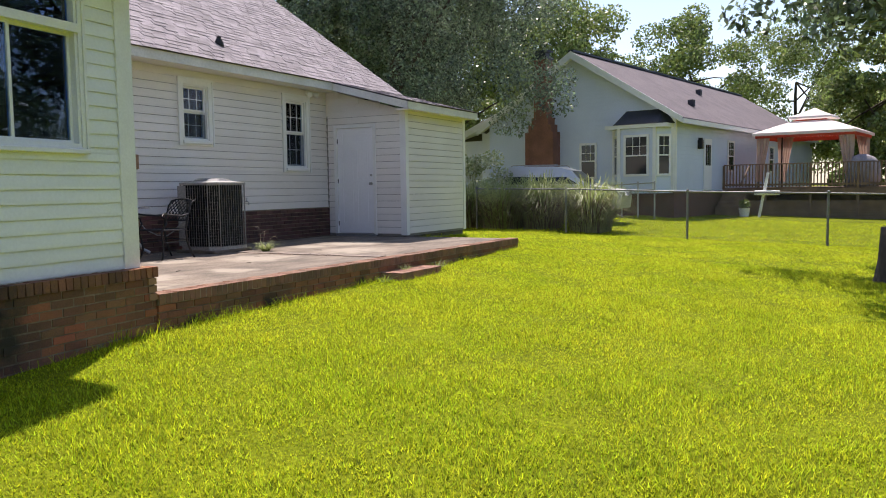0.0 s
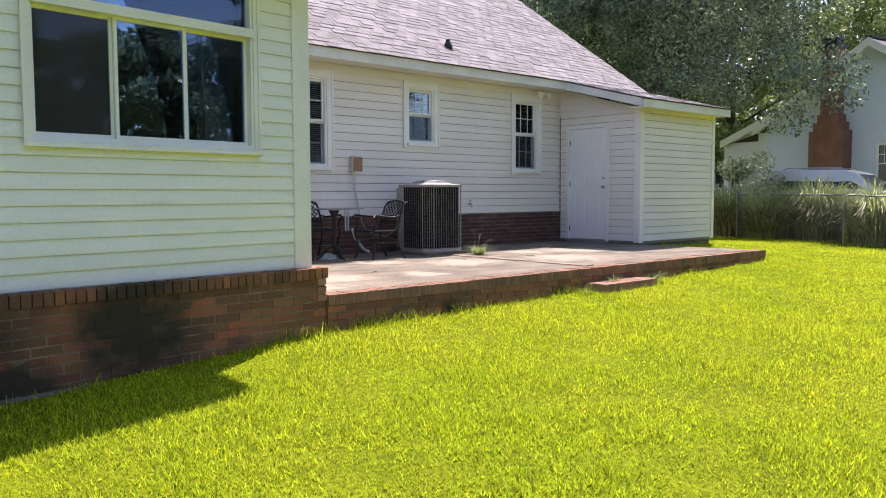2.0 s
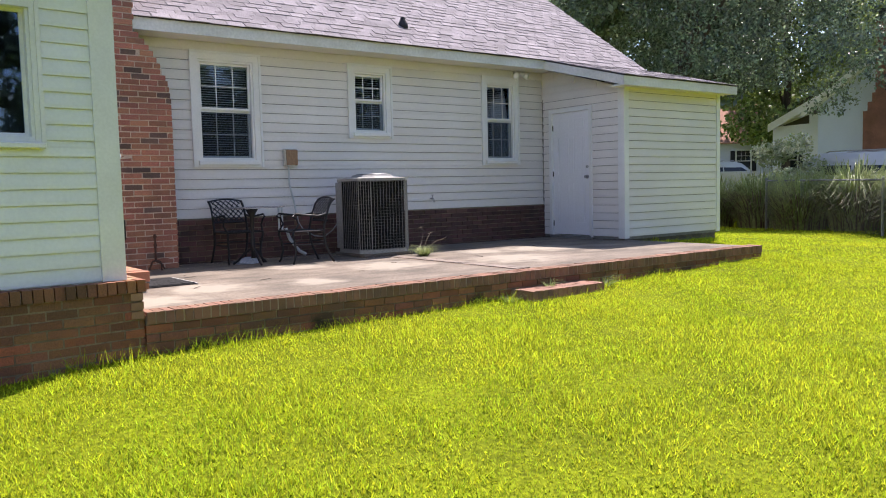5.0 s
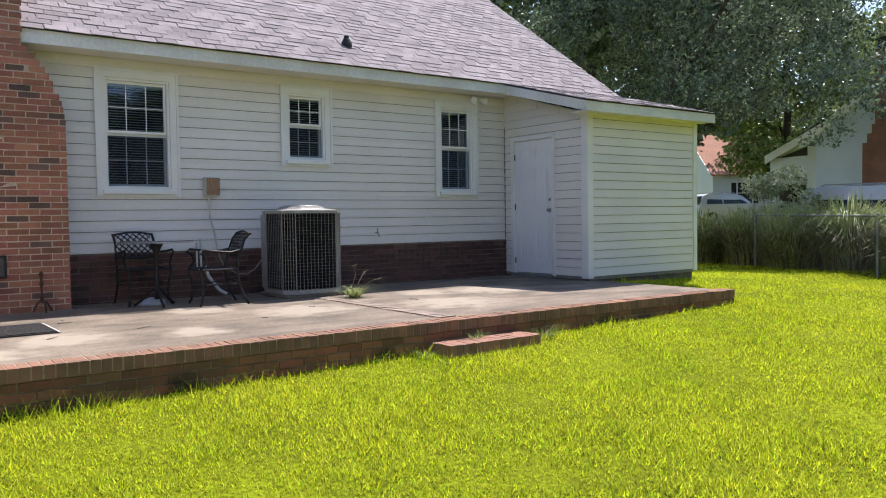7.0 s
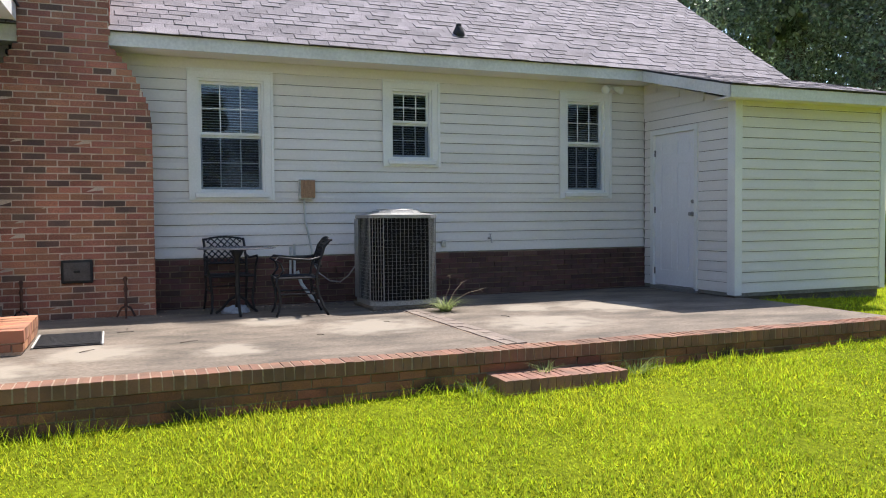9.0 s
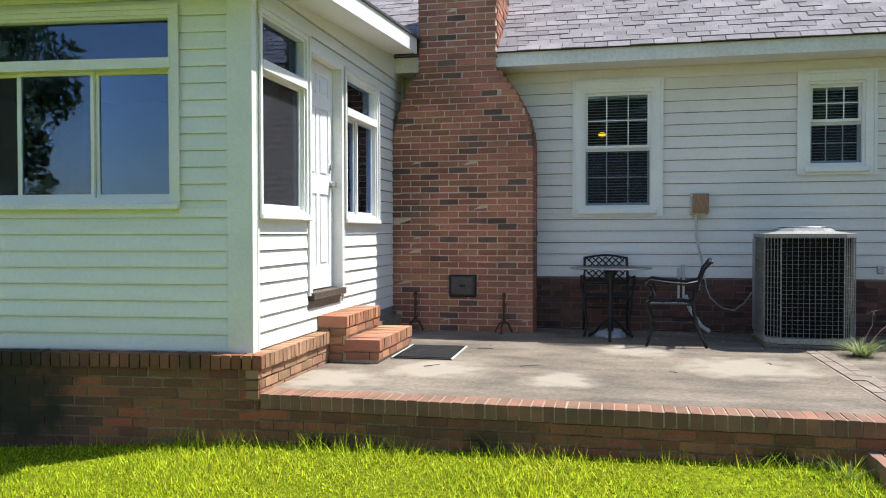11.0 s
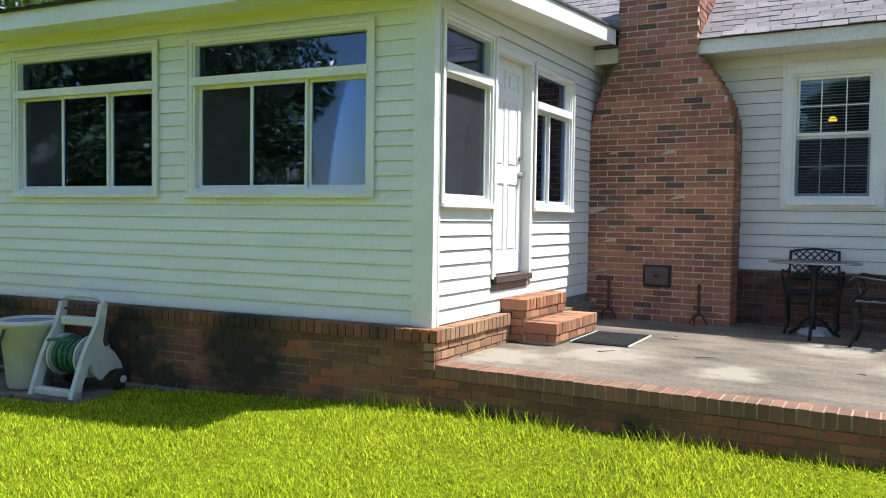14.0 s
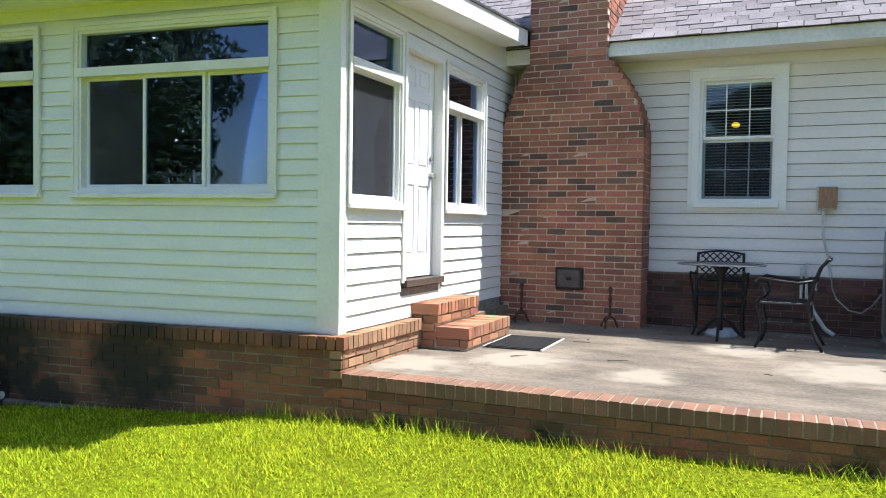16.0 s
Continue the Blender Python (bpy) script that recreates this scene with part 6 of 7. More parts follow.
ob = new("foliage", leaf_mesh("foliage", [(0, 0, 0.55)], [0.22], 160, 0.06, LEAF_LIGHT, 3))
ob.parent = t
t = thing("metal_railing", "low blue-grey metal railing beside the bay window", "railing", NB @ pose(-1.7, 0.0, 0.0))
for k in range(4):
    bm = bmesh.new()
    tube(bm, [(0, 0.1 + k * 0.65, -0.2), (0, 0.1 + k * 0.65, 1.45)], 0.03, 8)
    part("post", bm, GREY_METAL, t)
bm = bmesh.new()
tube(bm, [(0, 0.1, 1.40), (0, 2.7, 1.30)], 0.022, 8)
tube(bm, [(0, 0.1, 1.15), (0, 2.7, 1.05)], 0.022, 8)
part("rail", bm, GREY_METAL, t)


# ---- vehicles ----
def car(name, m, colour, label, scale=1.0):
    t = thing(name, label, "car", m)
    # side outline (x along, z up), front at +x
    side = [(-2.2, 0.35), (-2.25, 0.75), (-2.15, 1.05), (-1.85, 1.62), (-1.5, 1.74), (0.1, 1.72), (0.55, 1.60), (1.15, 1.10), (2.05, 0.95), (2.25, 0.75), (2.2, 0.35)]
    bm = bmesh.new()
    rows = []
    for w, inset in ((-0.9, 0), (-0.86, 1), (0.86, 1), (0.9, 0)):
        rows.append([bm.verts.new((x * (0.995 if inset else 1), w * (0.84 if z > 1.3 else 1.0), z)) for x, z in side])
    for u, v in zip(rows, rows[1:]):
        for k in range(len(side)):
            bm.faces.new((u[k], u[(k + 1) % len(side)], v[(k + 1) % len(side)], v[k]))
    bm.faces.new(rows[0]), bm.faces.new(rows[-1][::-1])
    part("body", bm, colour, t)
    for s in (-1, 1):
        for q in (((-1.75, 1.15), (-1.62, 1.55), (-0.75, 1.60), (-0.75, 1.15)), ((-0.68, 1.15), (-0.68, 1.60), (0.12, 1.58), (0.85, 1.15))):
            bm = bmesh.new()
            v = [bm.verts.new((x, s * (0.905 - 0.15 * max(0, (z - 1.15)) / 0.45), z)) for x, z in q]
            w = [bm.verts.new(p.co + Vector((0, s * 0.008, 0))) for p in v]
            bm.faces.new(v), bm.faces.new(w[::-1])
            for i in range(4):
                bm.faces.new((v[i], v[(i + 1) % 4], w[(i + 1) % 4], w[i]))
            part("side_window", bm, DARKGLASS, t)
        for x in (-1.4, 1.4):
            bm = bmesh.new()
            tube(bm, [(x, s * 0.70, 0.34), (x, s * 0.92, 0.34)], 0.34, 20)
            wheel = part("wheel", bm, RUBBER, t)
            bm = bmesh.new()
            tube(bm, [(x, s * 0.925, 0.34), (x, s * 0.935, 0.34)], 0.2, 14)
            part("rim", bm, GREY_METAL, wheel)
        part("headlight", boxes((2.1, s * 0.55 - 0.18, 0.72, 2.26, s * 0.55 + 0.18, 0.88)), GREY_METAL, t)
    for q in (((0.60, 1.57), (1.12, 1.14)), ((-1.88, 1.58), (-2.14, 1.12))):
        bm = bmesh.new()
        n = Vector((q[0][1] - q[1][1], 0, q[1][0] - q[0][0])).normalized()
        n = n if n.x * q[0][0] > 0 or n.z > 0 else -n
        v = [bm.verts.new(Vector((x, y, z)) + n * 0.012) for (x, z), k in ((q[0], 0.66), (q[1], 0.78)) for y in (-k, k)]
        bm.faces.new((v[0], v[1], v[3], v[2]))
        part("windscreen", bm, DARKGLASS, t)
    for s in (-1, 1):
        bm = bmesh.new()
        tube(bm, [(-1.5, s * 0.62, 1.75), (-1.4, s * 0.62, 1.79), (0.1, s * 0.62, 1.78), (0.2, s * 0.62, 1.72)], 0.018, 6)
        part("roof_rail", bm, GREY_METAL, t)
    return t


SILVER = mat("silver_car_paint", (0.55, 0.57, 0.58), None, 1, 30, 0.3, 0.0, metal=0.3, grain=0.02)
car("parked_car", pose(20.3, 3.5, ground_height(20.3, 3.5) + 0.12, 0, 0, -86), SILVER, "silver estate car parked behind the tall grass")
car("parked_car", pose(40.0, 21.5, ground_height(40, 21.5) + 0.3, 0, 0, -25), SILVER, "silver van parked before the far house")


# ---- other houses ----
def plain_house(name, m, L_, W_, ev, rg, wallmat, roofmat, label, wins):
    h = thing(name, label, "house", m)
    bm = boxes((0, 0, -0.6, L_, W_, ev))
    v = [bm.verts.new(p) for x in (0.0, L_) for p in ((x, 0, ev), (x, W_, ev), (x, W_ / 2, rg - 0.1))]
    bm.faces.new(v[:3]), bm.faces.new(v[3:][::-1])
    part("wall", bm, wallmat, h)
    lap_lines(h, wallmat, (0, 0), (L_, 0), 0.3, ev, (0, -1), 0.2)
    lap_lines(h, wallmat, (0, W_), (0, 0), 0.3, ev, (-1, 0), 0.2)
    lap_lines(h, wallmat, (L_, 0), (L_, W_), 0.3, ev, (1, 0), 0.2)
    sl = (rg - ev) / (W_ / 2)
    for y0 in (-0.4, W_ + 0.4):
        bm = bmesh.new()
        z0 = ev - 0.4 * sl + 0.06
        v = [bm.verts.new((x, y, z)) for x in (-0.35, L_ + 0.35) for y, z in ((y0, z0), (W_ / 2, rg + 0.06), (W_ / 2, rg - 0.02), (y0, z0 - 0.08))]
        for f in ((0, 1, 2, 3), (7, 6, 5, 4), (0, 4, 5, 1), (1, 5, 6, 2), (2, 6, 7, 3), (3, 7, 4, 0)):
            bm.faces.new([v[i] for i in f])
        part("roof", bm, roofmat, h)
        for x in (-0.37, L_ + 0.33):
            bm = bmesh.new()
            v = [bm.verts.new((x + dx, y, z)) for dx in (0, 0.04) for y, z in ((y0, z0 + 0.01), (W_ / 2, rg + 0.07), (W_ / 2, rg - 0.16), (y0, z0 - 0.18))]
            for f in ((0, 1, 2, 3), (7, 6, 5, 4), (0, 4, 5, 1), (1, 5, 6, 2), (2, 6, 7, 3), (3, 7, 4, 0)):
                bm.faces.new([v[i] for i in f])
            part("rake_board", bm, TRIM, h)
    for x, z, w, hh in wins:
        far_window(h, Matrix.Translation((x, -0.03, z)), w, hh)
        for s in (-1, 1):
            part("shutter", boxes((x + s * (w / 2 + 0.27) - 0.16, -0.06, z, x + s * (w / 2 + 0.27) + 0.16, -0.03, z + hh)), BLACK_METAL, h)
    return h


SALMON = mat("salmon_shingle", (0.42, 0.22, 0.16), (0.36, 0.19, 0.14), 1, 20, 0.95, 0.3)
plain_house("white_house", pose(45.5, 26.2, 1.0, 0, 0, -30), 12, 7, 3.3, 6.0, WHITE_SIDE, SALMON, "white house with a salmon shingle roof across the street", ((2.2, 1.1, 1.0, 1.4), (5.6, 1.1, 1.0, 1.4)))
plain_house("white_cottage", pose(-22, 0.4, ground_height(-18, 4), 0, 0, 0), 6.5, 6.5, 3.3, 5.4, WHITE_SIDE, ROOF_FAR, "white sided cottage beyond the sunroom", ((2.2, 1.2, 0.8, 1.2),))
t = thing("wheelie_bin", "tall black wheeled bin beyond the sunroom corner", "bin", (-8.25, 1.82, ground_height(-8.25, 1.82)))
bm = bmesh.new()
v = [bm.verts.new((sx * w, sy * w, z)) for w, z in ((0.22, 0.05), (0.29, 0.98)) for sx, sy in ((-1, -1), (1, -1), (1, 1), (-1, 1))]
for f in ((3, 2, 1, 0), (4, 5, 6, 7), (0, 1, 5, 4), (1, 2, 6, 5), (2, 3, 7, 6), (3, 0, 4, 7)):
    bm.faces.new([v[i] for i in f])
part("body", soft(bm, 0.02), RUBBER, t)
part("lid", soft(boxes((-0.32, -0.33, 0.985, 0.32, 0.33, 1.05)), 0.02), RUBBER, t)
for s in (-1, 1):
    bm = bmesh.new()
    tube(bm, [(s * 0.2, 0.25, 0.1), (s * 0.26, 0.25, 0.1)], 0.1, 14)
    part("wheel", bm, RUBBER, t)

# ---- lawn blades ----
def blades(name, regions, seed, material, label):
    """Short grass blades, thinning out with distance; regions: x0, x1, y0, y1, blades a square metre, height, width."""
    rng = np.random.default_rng(seed)
    V = []
    for x0, x1, y0, y1, dens, h, w in regions:
        n = int((x1 - x0) * (y1 - y0) * dens)
        x, y = rng.uniform(x0, x1, n), rng.uniform(y0, y1, n)
        if x1 - x0 > 4 and y1 - y0 > 3:
            x, y = x + rng.normal(0, 0.35, n), y + rng.normal(0, 0.35, n)
        keep = ~((x > -5.2) & (x < 0.02) & (y > 0.005 + (x + 0.12) * 0.0963 - 0.012)) & ~((x > -0.1) & (x < 8.31) & (y > -0.015)) & ~((x > 8.0) & (x < 10.55) & (y > 2.15)) & ~((x > 3.65) & (x < 4.74) & (y > -0.34)) & ~((x > -5.9) & (x < -2.84) & (y > -0.655 + (x + 0.12) * 0.0963)) & ~((x > -9.1) & (x < 10.2) & (y > 4.0))
        x, y = x[keep], y[keep]
        n = len(x)
        z = 0.12 + np.where(x > 0, 0.019 * np.minimum(x, 8.3), 0.04 * np.maximum(x, -8)) - 0.04 * np.clip(x - 8.3, 0, 6.2) + (0.045 + 0.003 * np.clip(x, 0, 12)) * np.clip(y, -9, 2) + 0.055 * np.clip(1.2 - y, 0, 9) * np.clip((x - 8.5) / 5, 0, 1)
        patch = 0.75 + 0.35 * np.sin(x * 3.1 + 1.3 * np.sin(y * 2.3)) * np.sin(y * 2.7 + np.sin(x * 1.7)) + 0.2 * np.sin(x * 9.0 + y * 4.0) * np.sin(y * 8.0 - x * 3.0)
        hh = h * (0.45 + 0.75 * rng.random(n)) * patch.clip(0.35, 1.3)
        a = rng.uniform(0, 2 * np.pi, n)
        lean = rng.uniform(0.2, 1.25, n) * hh
        b = a + rng.uniform(1.0, 2.1, n)
        ww = w * (0.6 + 0.8 * rng.random(n))
        p = np.stack([x, y, z - 0.004], 1)
        side = np.stack([np.cos(b), np.sin(b), np.zeros(n)], 1) * ww[:, None]
        tip = p + np.stack([np.cos(a) * lean, np.sin(a) * lean, hh], 1)
        V.append(np.stack([p - side, p + side, tip], 1).reshape(-1, 3))
    V = np.concatenate(V).astype(np.float32)
    n = len(V) // 3
    me = bpy.data.meshes.new(name)
    me.vertices.add(n * 3)
    me.vertices.foreach_set("co", V.ravel())
    me.loops.add(n * 3)
    me.loops.foreach_set("vertex_index", np.arange(n * 3, dtype=np.int32))
    me.polygons.add(n)
    me.polygons.foreach_set("loop_start", np.arange(0, n * 3, 3, dtype=np.int32))
    me.update(calc_edges=True)
    me.materials.append(material)
    return tagged(new(name, me), label, "grass", kind="stuff")


blades("lawn_grass", [(-6.5, 5.0, -7.0, 0.2, 4600, 0.050, 0.0042), (5.0, 9.0, -6.5, 0.5, 3000, 0.050, 0.0048), (-6.5, 9.0, -10.0, -7.0, 1200, 0.045, 0.0045),
                      (9.0, 14.6, -8.0, 4.0, 1500, 0.050, 0.0058), (14.6, 26.0, -9.0, 9.0, 350, 0.055, 0.011), (-16.0, -6.5, -6.0, 6.0, 500, 0.05, 0.007)], 3, island_version(BLADE, 0), "short bright green mown lawn grass")
EDGE = [(-2.65, 3.6, -0.16, -0.01, 1100, 0.15, 0.003), (4.75, 8.4, -0.16, -0.01, 700, 0.12, 0.003), (8.32, 8.5, -0.1, 2.1, 500, 0.10, 0.003), (3.5, 4.9, -0.50, -0.34, 500, 0.12, 0.003), (-2.68, -2.4, -0.9, 0, 500, 0.10, 0.003), (-5.8, -2.6, -1.0, -0.86, 500, 0.09, 0.003), (8.2, 10.6, 1.95, 2.14, 350, 0.12, 0.003), (-6, 9, -3.5, -0.1, 14, 0.13, 0.003)]
blades("edge_grass", EDGE, 5, island_version(BLADE, 0), "longer untrimmed grass along the brick edge")


def tuft(x, y, z, n, h, seed, label):
    """A weed tuft of narrow arching leaves and a few seed stalks."""
    rng = np.random.default_rng(seed)
    t = thing("weed_tuft", label, "weed", (x, y, z), group="weeds on the patio")
    vs, fs = [], []
    for _ in range(n):
        a, out, ht, w = rng.uniform(0, 6.28), rng.uniform(0.2, 1.3) * h, h * rng.uniform(0.25, 0.8), rng.uniform(0.002, 0.005)
        b = len(vs)
        for k in range(5):
            f = k / 4
            r, zz, ww = 0.05 + out * f ** 1.4, ht * (1.4 * f - 0.6 * f * f), w * (1 - f) + 0.0006
            vs += [(r * math.cos(a) - ww * math.sin(a), r * math.sin(a) + ww * math.cos(a), zz), (r * math.cos(a) + ww * math.sin(a), r * math.sin(a) - ww * math.cos(a), zz)]
        fs += [(b + 2 * k, b + 2 * k + 1, b + 2 * k + 3, b + 2 * k + 2) for k in range(4)]
    me = bpy.data.meshes.new("leaves")
    me.from_pydata(vs, [], fs)
    me.materials.append(REED)
    ob = new("leaves", me)
    ob.parent = t
    return t


t = tuft(4.36, 2.52, PATIO, 210, 0.24, 1, "green weed tuft with trailing seed stalks by the condenser")
for pts in ([(0.05, 0.05, 0.05), (0.2, 0.12, 0.12), (0.36, 0.2, 0.17), (0.55, 0.28, 0.19)], [(0.05, 0.1, 0.05), (0.2, 0.2, 0.2), (0.33, 0.3, 0.28)], [(0, 0.1, 0.05), (0.14, 0.22, 0.24), (0.17, 0.3, 0.36)]):
    bm = bmesh.new()
    tube(bm, pts, 0.003, 5)
    e = Vector(pts[-1])
    for k in range(4):
        tube(bm, [e, e + Vector((0.06 * math.cos(k * 1.6), 0.06 * math.sin(k * 1.6), 0.02 - 0.02 * k))], 0.004, 4, taper=0.001)
    part("seed_stalk", bm, REED_DRY, t)
tuft(4.12, -0.10, 0.285, 40, 0.12, 2, "small green weed growing out of the brick step")
tuft(3.55, -0.12, 0.16, 70, 0.22, 3, "taller grass tuft beside the brick step")
tuft(4.95, -0.12, 0.20, 70, 0.22, 4, "grass tuft at the end of the brick step")


# twigs on the slab
rng = random.Random(12)
for k in range(8):
    x, y, a = rng.uniform(0.8, 6.5), rng.uniform(0.5, 2.7), rng.uniform(0, 3.14)
    l = rng.uniform(0.03, 0.09)
    bm = bmesh.new()
    tube(bm, [(-l * math.cos(a), -l * math.sin(a), 0.004), (0.01 * math.sin(a), 0.0, 0.006), (l * math.cos(a), l * math.sin(a), 0.004)], 0.0035, 5, taper=0.002)
    solid("dry_twig", bm, DARKWOOD, "thin dry brown twig lying on the concrete patio", "twig", group="twigs on the patio", at=pose(x, y, PATIO))

# leaf litter and grit swept against the house
def litter(seed=9):
    rng = np.random.default_rng(seed)
    vs, fs = [], []
    for _ in range(420):
        x = rng.uniform(-0.05, 4.6)
        y = 3.57 - abs(rng.normal(0, 0.05)) if x < 1.46 else 3.98 - abs(rng.normal(0, 0.30))
        if 3.6 < x < 4.45 and y > 2.85:
            y = 2.84 - abs(rng.normal(0, 0.03))
        a, l, w, h = rng.uniform(0, 6.28), rng.uniform(0.006, 0.026), rng.uniform(0.004, 0.013), rng.uniform(0.002, 0.012)
        c, s_ = math.cos(a), math.sin(a)
        b = len(vs)
        vs += [(x + c * l, y + s_ * l, PATIO + 0.001), (x - s_ * w, y + c * w, PATIO + 0.001), (x - c * l, y - s_ * l, PATIO + 0.001), (x + s_ * w, y - c * w, PATIO + 0.001), (x, y, PATIO + h)]
        fs += [(b, b + 1, b + 4), (b + 1, b + 2, b + 4), (b + 2, b + 3, b + 4), (b + 3, b, b + 4)]
    me = bpy.data.meshes.new("leaf_litter")
    me.from_pydata(vs, [], fs)
    me.materials.append(island_version(mat("dry_leaf_and_grit", (0.36, 0.29, 0.22), (0.16, 0.11, 0.075), 30, 90, 0.9, 0.2, spread=0.6), 0))
    tagged(new("leaf_litter", me), "dry leaf bits and grit along the house wall", "litter", kind="stuff")


litter()

# ---- brickwork ----
def brick_meshes(l, d, h, material, seed):
    """Three slightly uneven bricks that share their meshes."""
    rng = random.Random(seed)
    out = []
    for k in range(3):
        bm = boxes((-l / 2, -d / 2, -h / 2, l / 2, d / 2, h / 2))
        for v in bm.verts:
            v.co += Vector((rng.uniform(-1, 1), rng.uniform(-1, 1), rng.uniform(-1, 1))) * 0.0022
        out.append(finish(bm, "brick", material))
    return out


def lay(parent, places, material, l, d, h, seed, limit=300, odd=None, share=0.0, uneven=0.002):
    """Bricks at poses, the first of them as pieces, the rest joined. places: matrix and stretch along the brick.
    odd, share: another brick mixed in; uneven: how far faces stand in or out."""
    rng = random.Random(seed)
    kinds = brick_meshes(l, d, h, material, seed)
    others = brick_meshes(l, d, h, odd, seed + 500) if odd else kinds
    vs, fs, mats = [], [], []
    for n, (m, k) in enumerate(places):
        m = m @ pose(rng.uniform(-0.002, 0.002), rng.uniform(-uneven * 0.75, uneven), rng.uniform(-0.0015, 0.0015), rng.uniform(-0.3, 0.3), rng.uniform(-0.4, 0.4), rng.uniform(-0.12, 0.12)) @ Matrix.Diagonal((k, 1, 1, 1))
        strange = rng.random() < share
        me = (others if strange else kinds)[rng.randrange(3)]
        if n < limit:
            ob = new("brick", me)
            ob.matrix_world = m
            ob.parent = parent
        else:
            b = len(vs)
            vs += [m @ v.co for v in me.vertices]
            fs += [[b + i for i in f.vertices] for f in me.polygons]
            mats += [int(strange)] * len(me.polygons)
    if vs:
        me = bpy.data.meshes.new("bricks")
        me.from_pydata(vs, [], fs)
        me.materials.append(island_version(material, 0.2))
        if odd:
            me.materials.append(island_version(odd, 0.2))
            me.polygons.foreach_set("material_index", mats)
        ob = new("bricks", me)
        ob.parent = parent
        tagged(ob, kind="stuff")


BL, BD, BH, CO = 0.201, 0.092, 0.0565, 0.0685


def courses(face, u0, u1, z_top, n, out=0.0, bond=0):
    """Running-bond courses downwards from z_top on a face; out: how far the brick face stands before it."""
    places = []
    mod = BL + 0.012
    for r in range(n):
        z = z_top - CO * (r + 0.5)
        u = u0 - (mod / 2 if (r + bond) % 2 else 0)
        while u < u1 - 0.01:
            a, b = max(u, u0), min(u + BL, u1)
            if b - a > 0.03:
                places.append((face.m @ Matrix.Translation(((a + b) / 2, out - BD / 2, z)), (b - a) / BL))
            u += mod
    return places


def rowlocks(face, u0, u1, z_top, out, depth=0.2, h=0.092):
    n = max(1, round((u1 - u0) / 0.0715))
    w = (u1 - u0) / n
    return [(face.m @ Matrix.Translation((u0 + w * (k + 0.5), out - depth / 2, z_top - h / 2)) @ pose(0, 0, 0, 0, 0, 90), 1.0) for k in range(n)]


EDGE_F = Face(0, 0, 0)
# sunroom base
sunbase = FRONT.boxes((0.47, 5.70, -0.25, 0.1165, -0.5, 0.615))
quad_box(sunbase, -0.30, 0.30, -0.5, -0.016, 4.04, 0.614)
quad_box(sunbase, -5.19, -0.10, -0.5, -5.0, 4.04, 0.614)
b = solid("sunroom_base", sunbase, MORTAR_DARK, "weathered brown brick base of the sunroom with dark algae stains", "wall", kind="structure")
lay(b, courses(FRONT, 0.45, 5.705, 0.612, 12, 0.121), BRICK_BASE, BL, BD, BH, 31, 300, BRICK_RED, 0.18, 0.004)
SB_S = Face(-0.008, 0.0, 90)
capcore = FRONT.boxes((0.48, 5.69, 0.02, 0.11, 0.60, 0.69))
quad_box(capcore, -0.12, 0.11, 0.60, -0.02, 1.28, 0.688)
solid("footing_ledge", soft(FRONT.boxes((0.46, 4.6, 0.118, 0.185, -0.6, 0.03)), 0.012), SLAB, "dirty concrete footing showing under the brick base", "footing", kind="structure")
c = solid("base_cap", capcore, MORTAR, "brick rowlock ledge along the sunroom base", "ledge", kind="structure")
lay(c, rowlocks(FRONT, 0.45, 5.725, 0.704, 0.141, 0.12), BRICK_BASE, 0.12, 0.0615, 0.092, 33)
lay(c, rowlocks(Face(0.012, -0.010, 90), 0.075, 1.29, 0.704, 0.0, 0.135), BRICK_CAP, 0.135, 0.0615, 0.092, 34)
lay(c, courses(SB_S, 0.0, 1.29, 0.612, 3), BRICK_CAP, BL, BD, BH, 35)
# patio rim
p = solid("patio_wall", boxes((0.005, 0.0085, -0.3, 8.275, 0.105, 0.43), (8.185, 0.105, -0.3, 8.275, 2.2, 0.43)), MORTAR_DARK, "low brown brick wall holding up the patio", "wall", kind="structure")
lay(p, courses(EDGE_F, 0.0, 8.285, 0.358, 5), BRICK_BASE, BL, BD, BH, 36, 300, BRICK_RED, 0.05, 0.004)
lay(p, courses(Face(8.285, 0.0, 90), 0.1, 2.2, 0.358, 4), BRICK_BASE, BL, BD, BH, 37)
rim = solid("patio_rim", boxes((0.01, -0.003, 0.36, 8.28, 0.195, 0.4505)), MORTAR_RIM, "orange brick rowlock edging of the patio", "edging", kind="structure")
lay(rim, rowlocks(Face(0, -0.008, 0), 0.005, 8.29, 0.454, 0.0, 0.205), BRICK_RIM, 0.205, 0.0615, 0.092, 38)
# brick strip across the slab
strip = solid("slab_joint", boxes((3.93, 0.2, 0.40, 4.15, 2.82, 0.4525)), MORTAR_RIM, "strip of bricks set flush across the patio slab", "paving", kind="structure")
lay(strip, [(pose(4.04 + dx, 0.31 + k * 0.213, 0.43, 90, 0, 90), 1.0) for k in range(12) for dx in (-0.05, 0.05)], mat("worn_paving_brick", (0.25, 0.20, 0.16), (0.19, 0.155, 0.125), 5, 80, 0.9, 0.4, spread=0.1), BL, 0.06, 0.09, 39)
# main foundation
f = solid("house_foundation", boxes((1.40, 4.012, 0.3, 8.04, 4.049, 1.02)), MORTAR_DARK, "dark red brick foundation below the siding", "wall", kind="structure")
lay(f, courses(Face(1.40, 4.0, 0), 0, 6.64, 1.012, 9), BRICK_DARK, BL, BD, BH, 40)
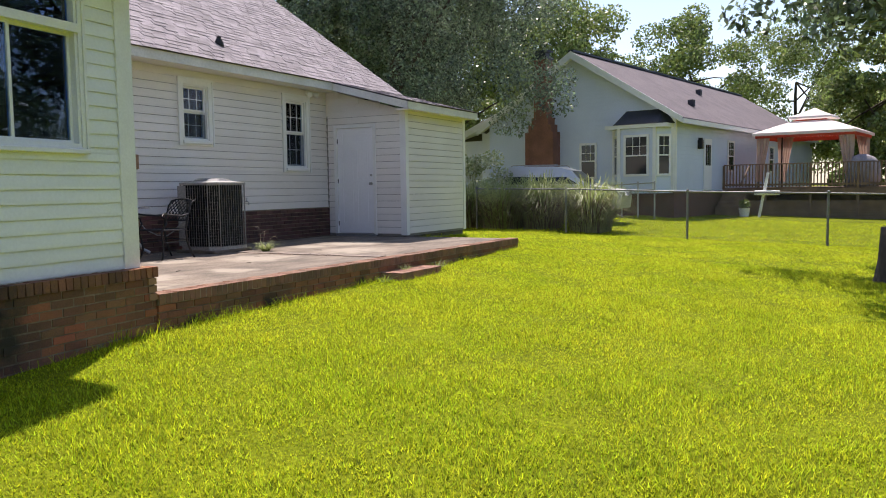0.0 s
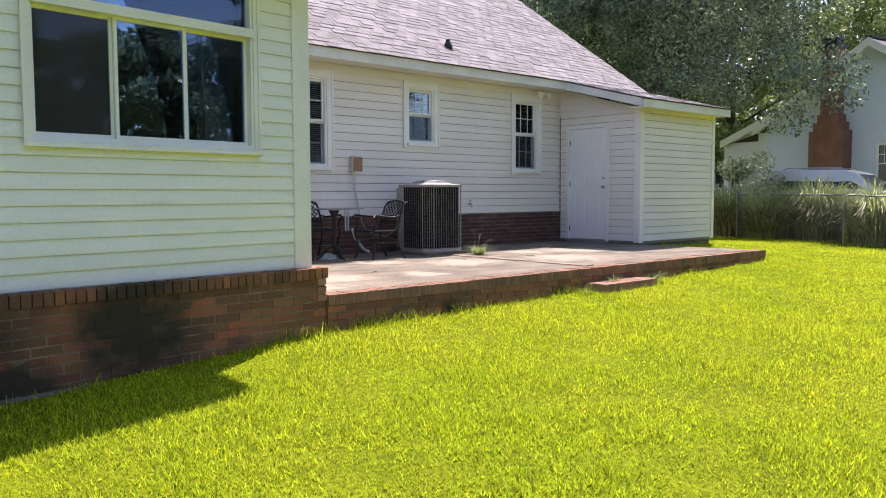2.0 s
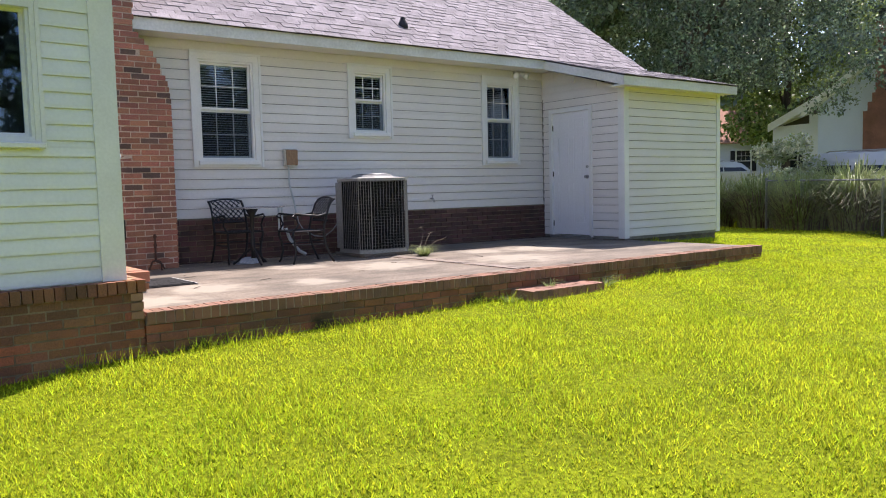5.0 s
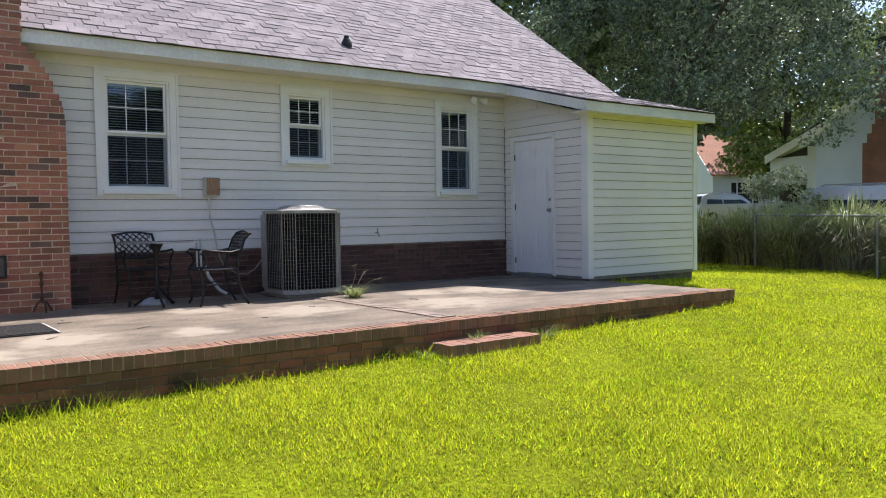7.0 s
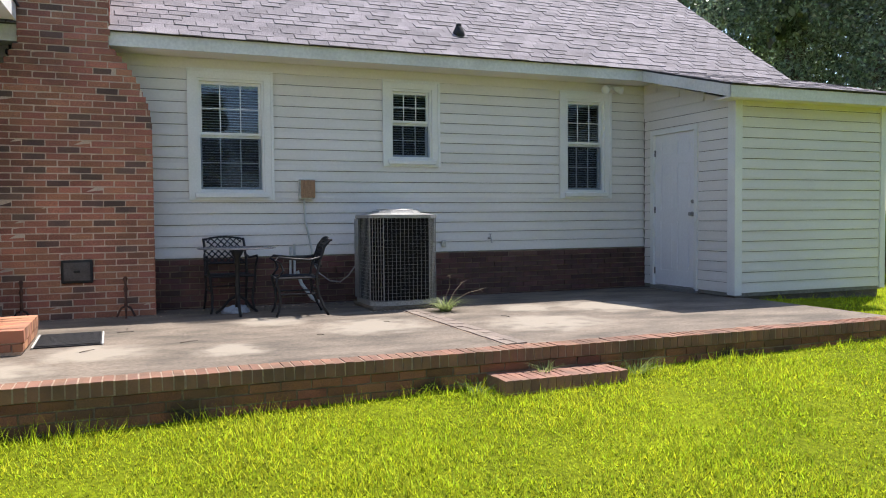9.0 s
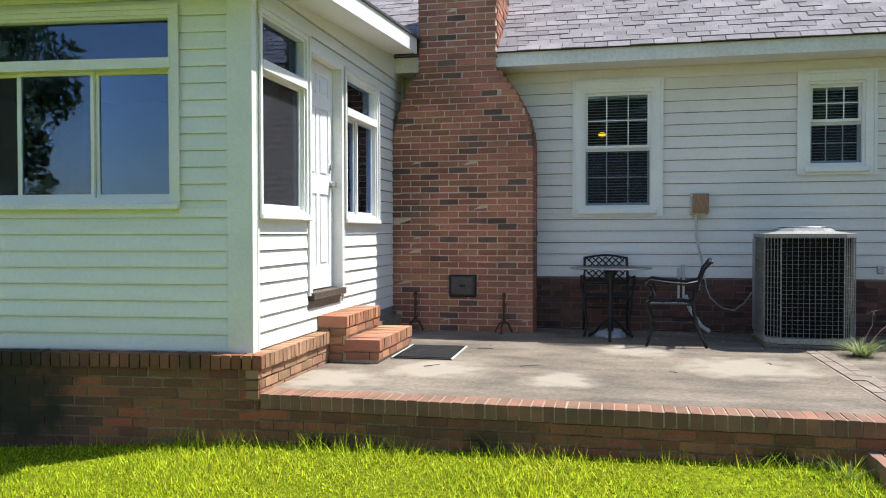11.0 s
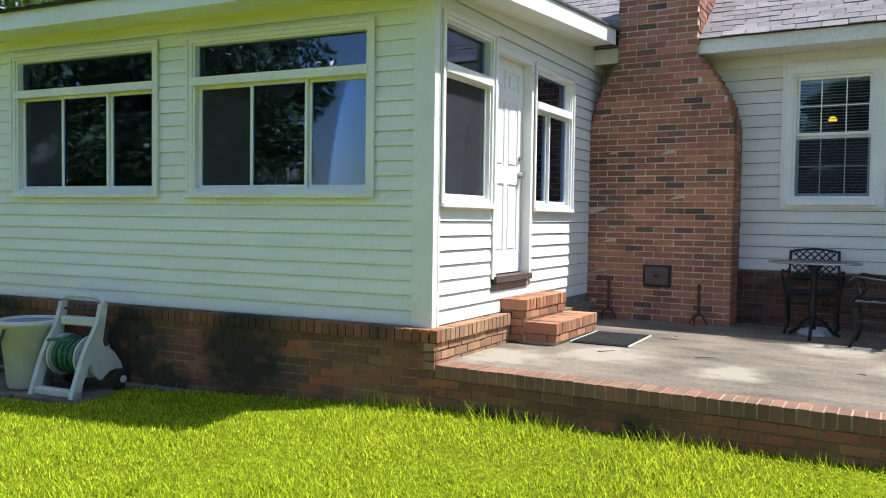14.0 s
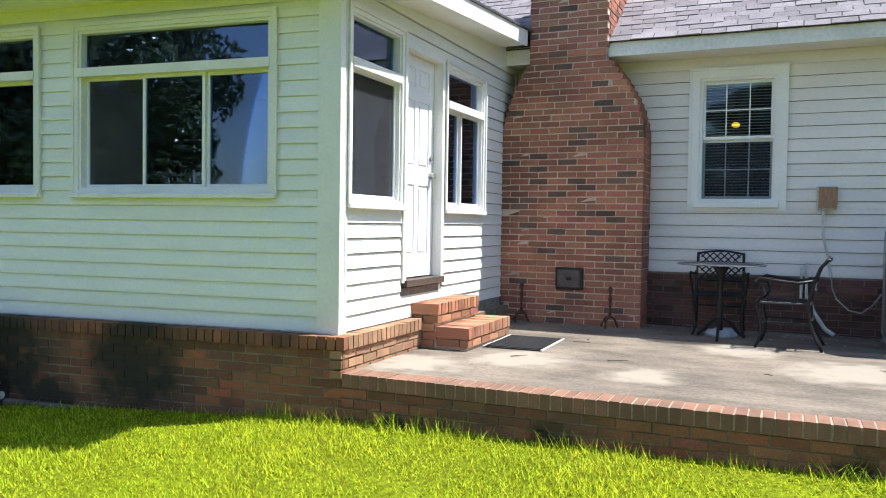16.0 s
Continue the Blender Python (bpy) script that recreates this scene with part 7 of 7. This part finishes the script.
# chimney
CH = Face(-0.11, 3.585, 0)
u0, u1 = 0.0, 1.55
left_line, right_line = [(-0.10, 0.3), (-0.10, 2.50)], [(1.43, 0.3), (1.43, 2.50)]
place = []
nlow = 30
place += courses(CH, u0, u1, 2.50, nlow)
right = courses(Face(1.44, 3.585, 90), 0.10, 0.46, 2.50, nlow, bond=1)
for k in range(12):
    z = 2.50 + CO * (k + 1)
    q = ((k + 1) / 12) ** 1.8
    a, b_ = 0.30 * q, 1.55 - 0.39 * q
    place += courses(CH, a, b_, z, 1, bond=k + 1)
    right += courses(Face(-0.11 + b_, 3.585, 90), 0.10, 0.46, z, 1, bond=k)
    right += [(Matrix.Translation((-0.11 + a + 0.05, 3.81, z - CO / 2)) @ pose(0, 0, 0, 0, 0, 90), 1.7)]
    left_line += [(-0.098 + a, z - CO), (-0.098 + a, z - 0.004)]
    right_line += [(-0.122 + b_, z - CO), (-0.122 + b_, z - 0.004)]
for k in range(34):
    z = 2.50 + CO * (13 + k)
    place += courses(CH, 0.30, 1.16, z, 1, bond=k)
    right += courses(Face(1.05, 3.585, 90), 0.10, 1.0, z, 1, bond=k + 1)
core = bmesh.new()
outline = left_line + right_line[::-1]
front = [core.verts.new((x, 3.5895, z)) for x, z in outline]
back = [core.verts.new((x, 4.04, z)) for x, z in outline]
for i in range(len(left_line) - 1):
    k = len(outline) - 1 - i
    core.faces.new((front[i], front[i + 1], front[k - 1], front[k]))
for i in range(len(outline)):
    core.faces.new((front[i], front[(i + 1) % len(outline)], back[(i + 1) % len(outline)], back[i]))
ch = solid("chimney", core, MORTAR, "red brick chimney with stepped shoulders against the house", "chimney")
lay(ch, place, BRICK, BL, BD, BH, 41, 300, BRICK_CHAR, 0.10, 0.005)
lay(ch, right, BRICK, BL, BD, BH, 42, 0, BRICK_CHAR, 0.10, 0.005)
part("stack_core", boxes((0.202, 3.5895, 3.30, 1.038, 4.58, 5.65)), MORTAR, ch)
part("chimney_cap", soft(boxes((0.13, 3.52, 5.655, 1.11, 4.65, 5.75)), 0.01), CONCRETE, ch)
# steps at the sunroom door
st = thing("brick_steps", "two orange brick steps up to the sunroom door", "steps", (0, 0, 0))
part("core", boxes((-0.10, 1.34, 0.45, 0.40, 2.34, 0.56), (-0.10, 1.34, 0.56, 0.12, 2.24, 0.75)), MORTAR, st)
place = []
for x1, y0, y1, zt in ((0.42, 1.32, 2.36, 0.64), (0.14, 1.32, 2.26, 0.83)):
    place += courses(Face(-0.10, y0, 0), 0, 0.24, zt - 0.098, 2, bond=1) if x1 < 0.3 else courses(Face(-0.10, y0, 0), 0, 0.225, 0.5935, 2, bond=1) + courses(Face(0.135, y0, 0), 0, 0.285, zt - 0.098, 1)
    place += courses(Face(x1, y0, 90), 0.1, y1 - y0, zt - 0.098, 1)
lay(st, place, BRICK_TOP, BL, BD, BH, 43)
lay(st, rowlocks(Face(0.428, 1.312, 90), 0, 1.05, 0.642, 0.0, 0.30), BRICK_TOP, 0.30, 0.0615, 0.092, 44)
lay(st, rowlocks(Face(0.148, 1.312, 90), 0, 0.95, 0.832, 0.0, 0.265), BRICK_TOP, 0.265, 0.0615, 0.092, 45)
# step in the lawn
BRICK_STEP = mat("pale_worn_brick", (0.29, 0.145, 0.095), (0.20, 0.115, 0.08), 5, 200, 0.9, 0.3, spread=0.14, grain=0.15)
st = thing("garden_step", "low brick step leading from the lawn to the patio", "step", (0, 0, 0))
part("core", boxes((3.68, -0.315, -0.1, 4.71, -0.012, 0.274)), MORTAR_RIM, st)
lay(st, rowlocks(Face(3.67, -0.325, 0), 0, 1.05, 0.286, 0.0, 0.205) + rowlocks(Face(3.67, -0.115, 0), 0, 1.05, 0.284, 0.0, 0.10), BRICK_STEP, 0.205, 0.0615, 0.09, 46)
lay(st, courses(Face(3.67, -0.322, 0), 0, 1.05, 0.19, 2) + courses(Face(3.67, -0.012, -90), 0, 0.31, 0.19, 2), BRICK_BASE, BL, BD, BH, 47)
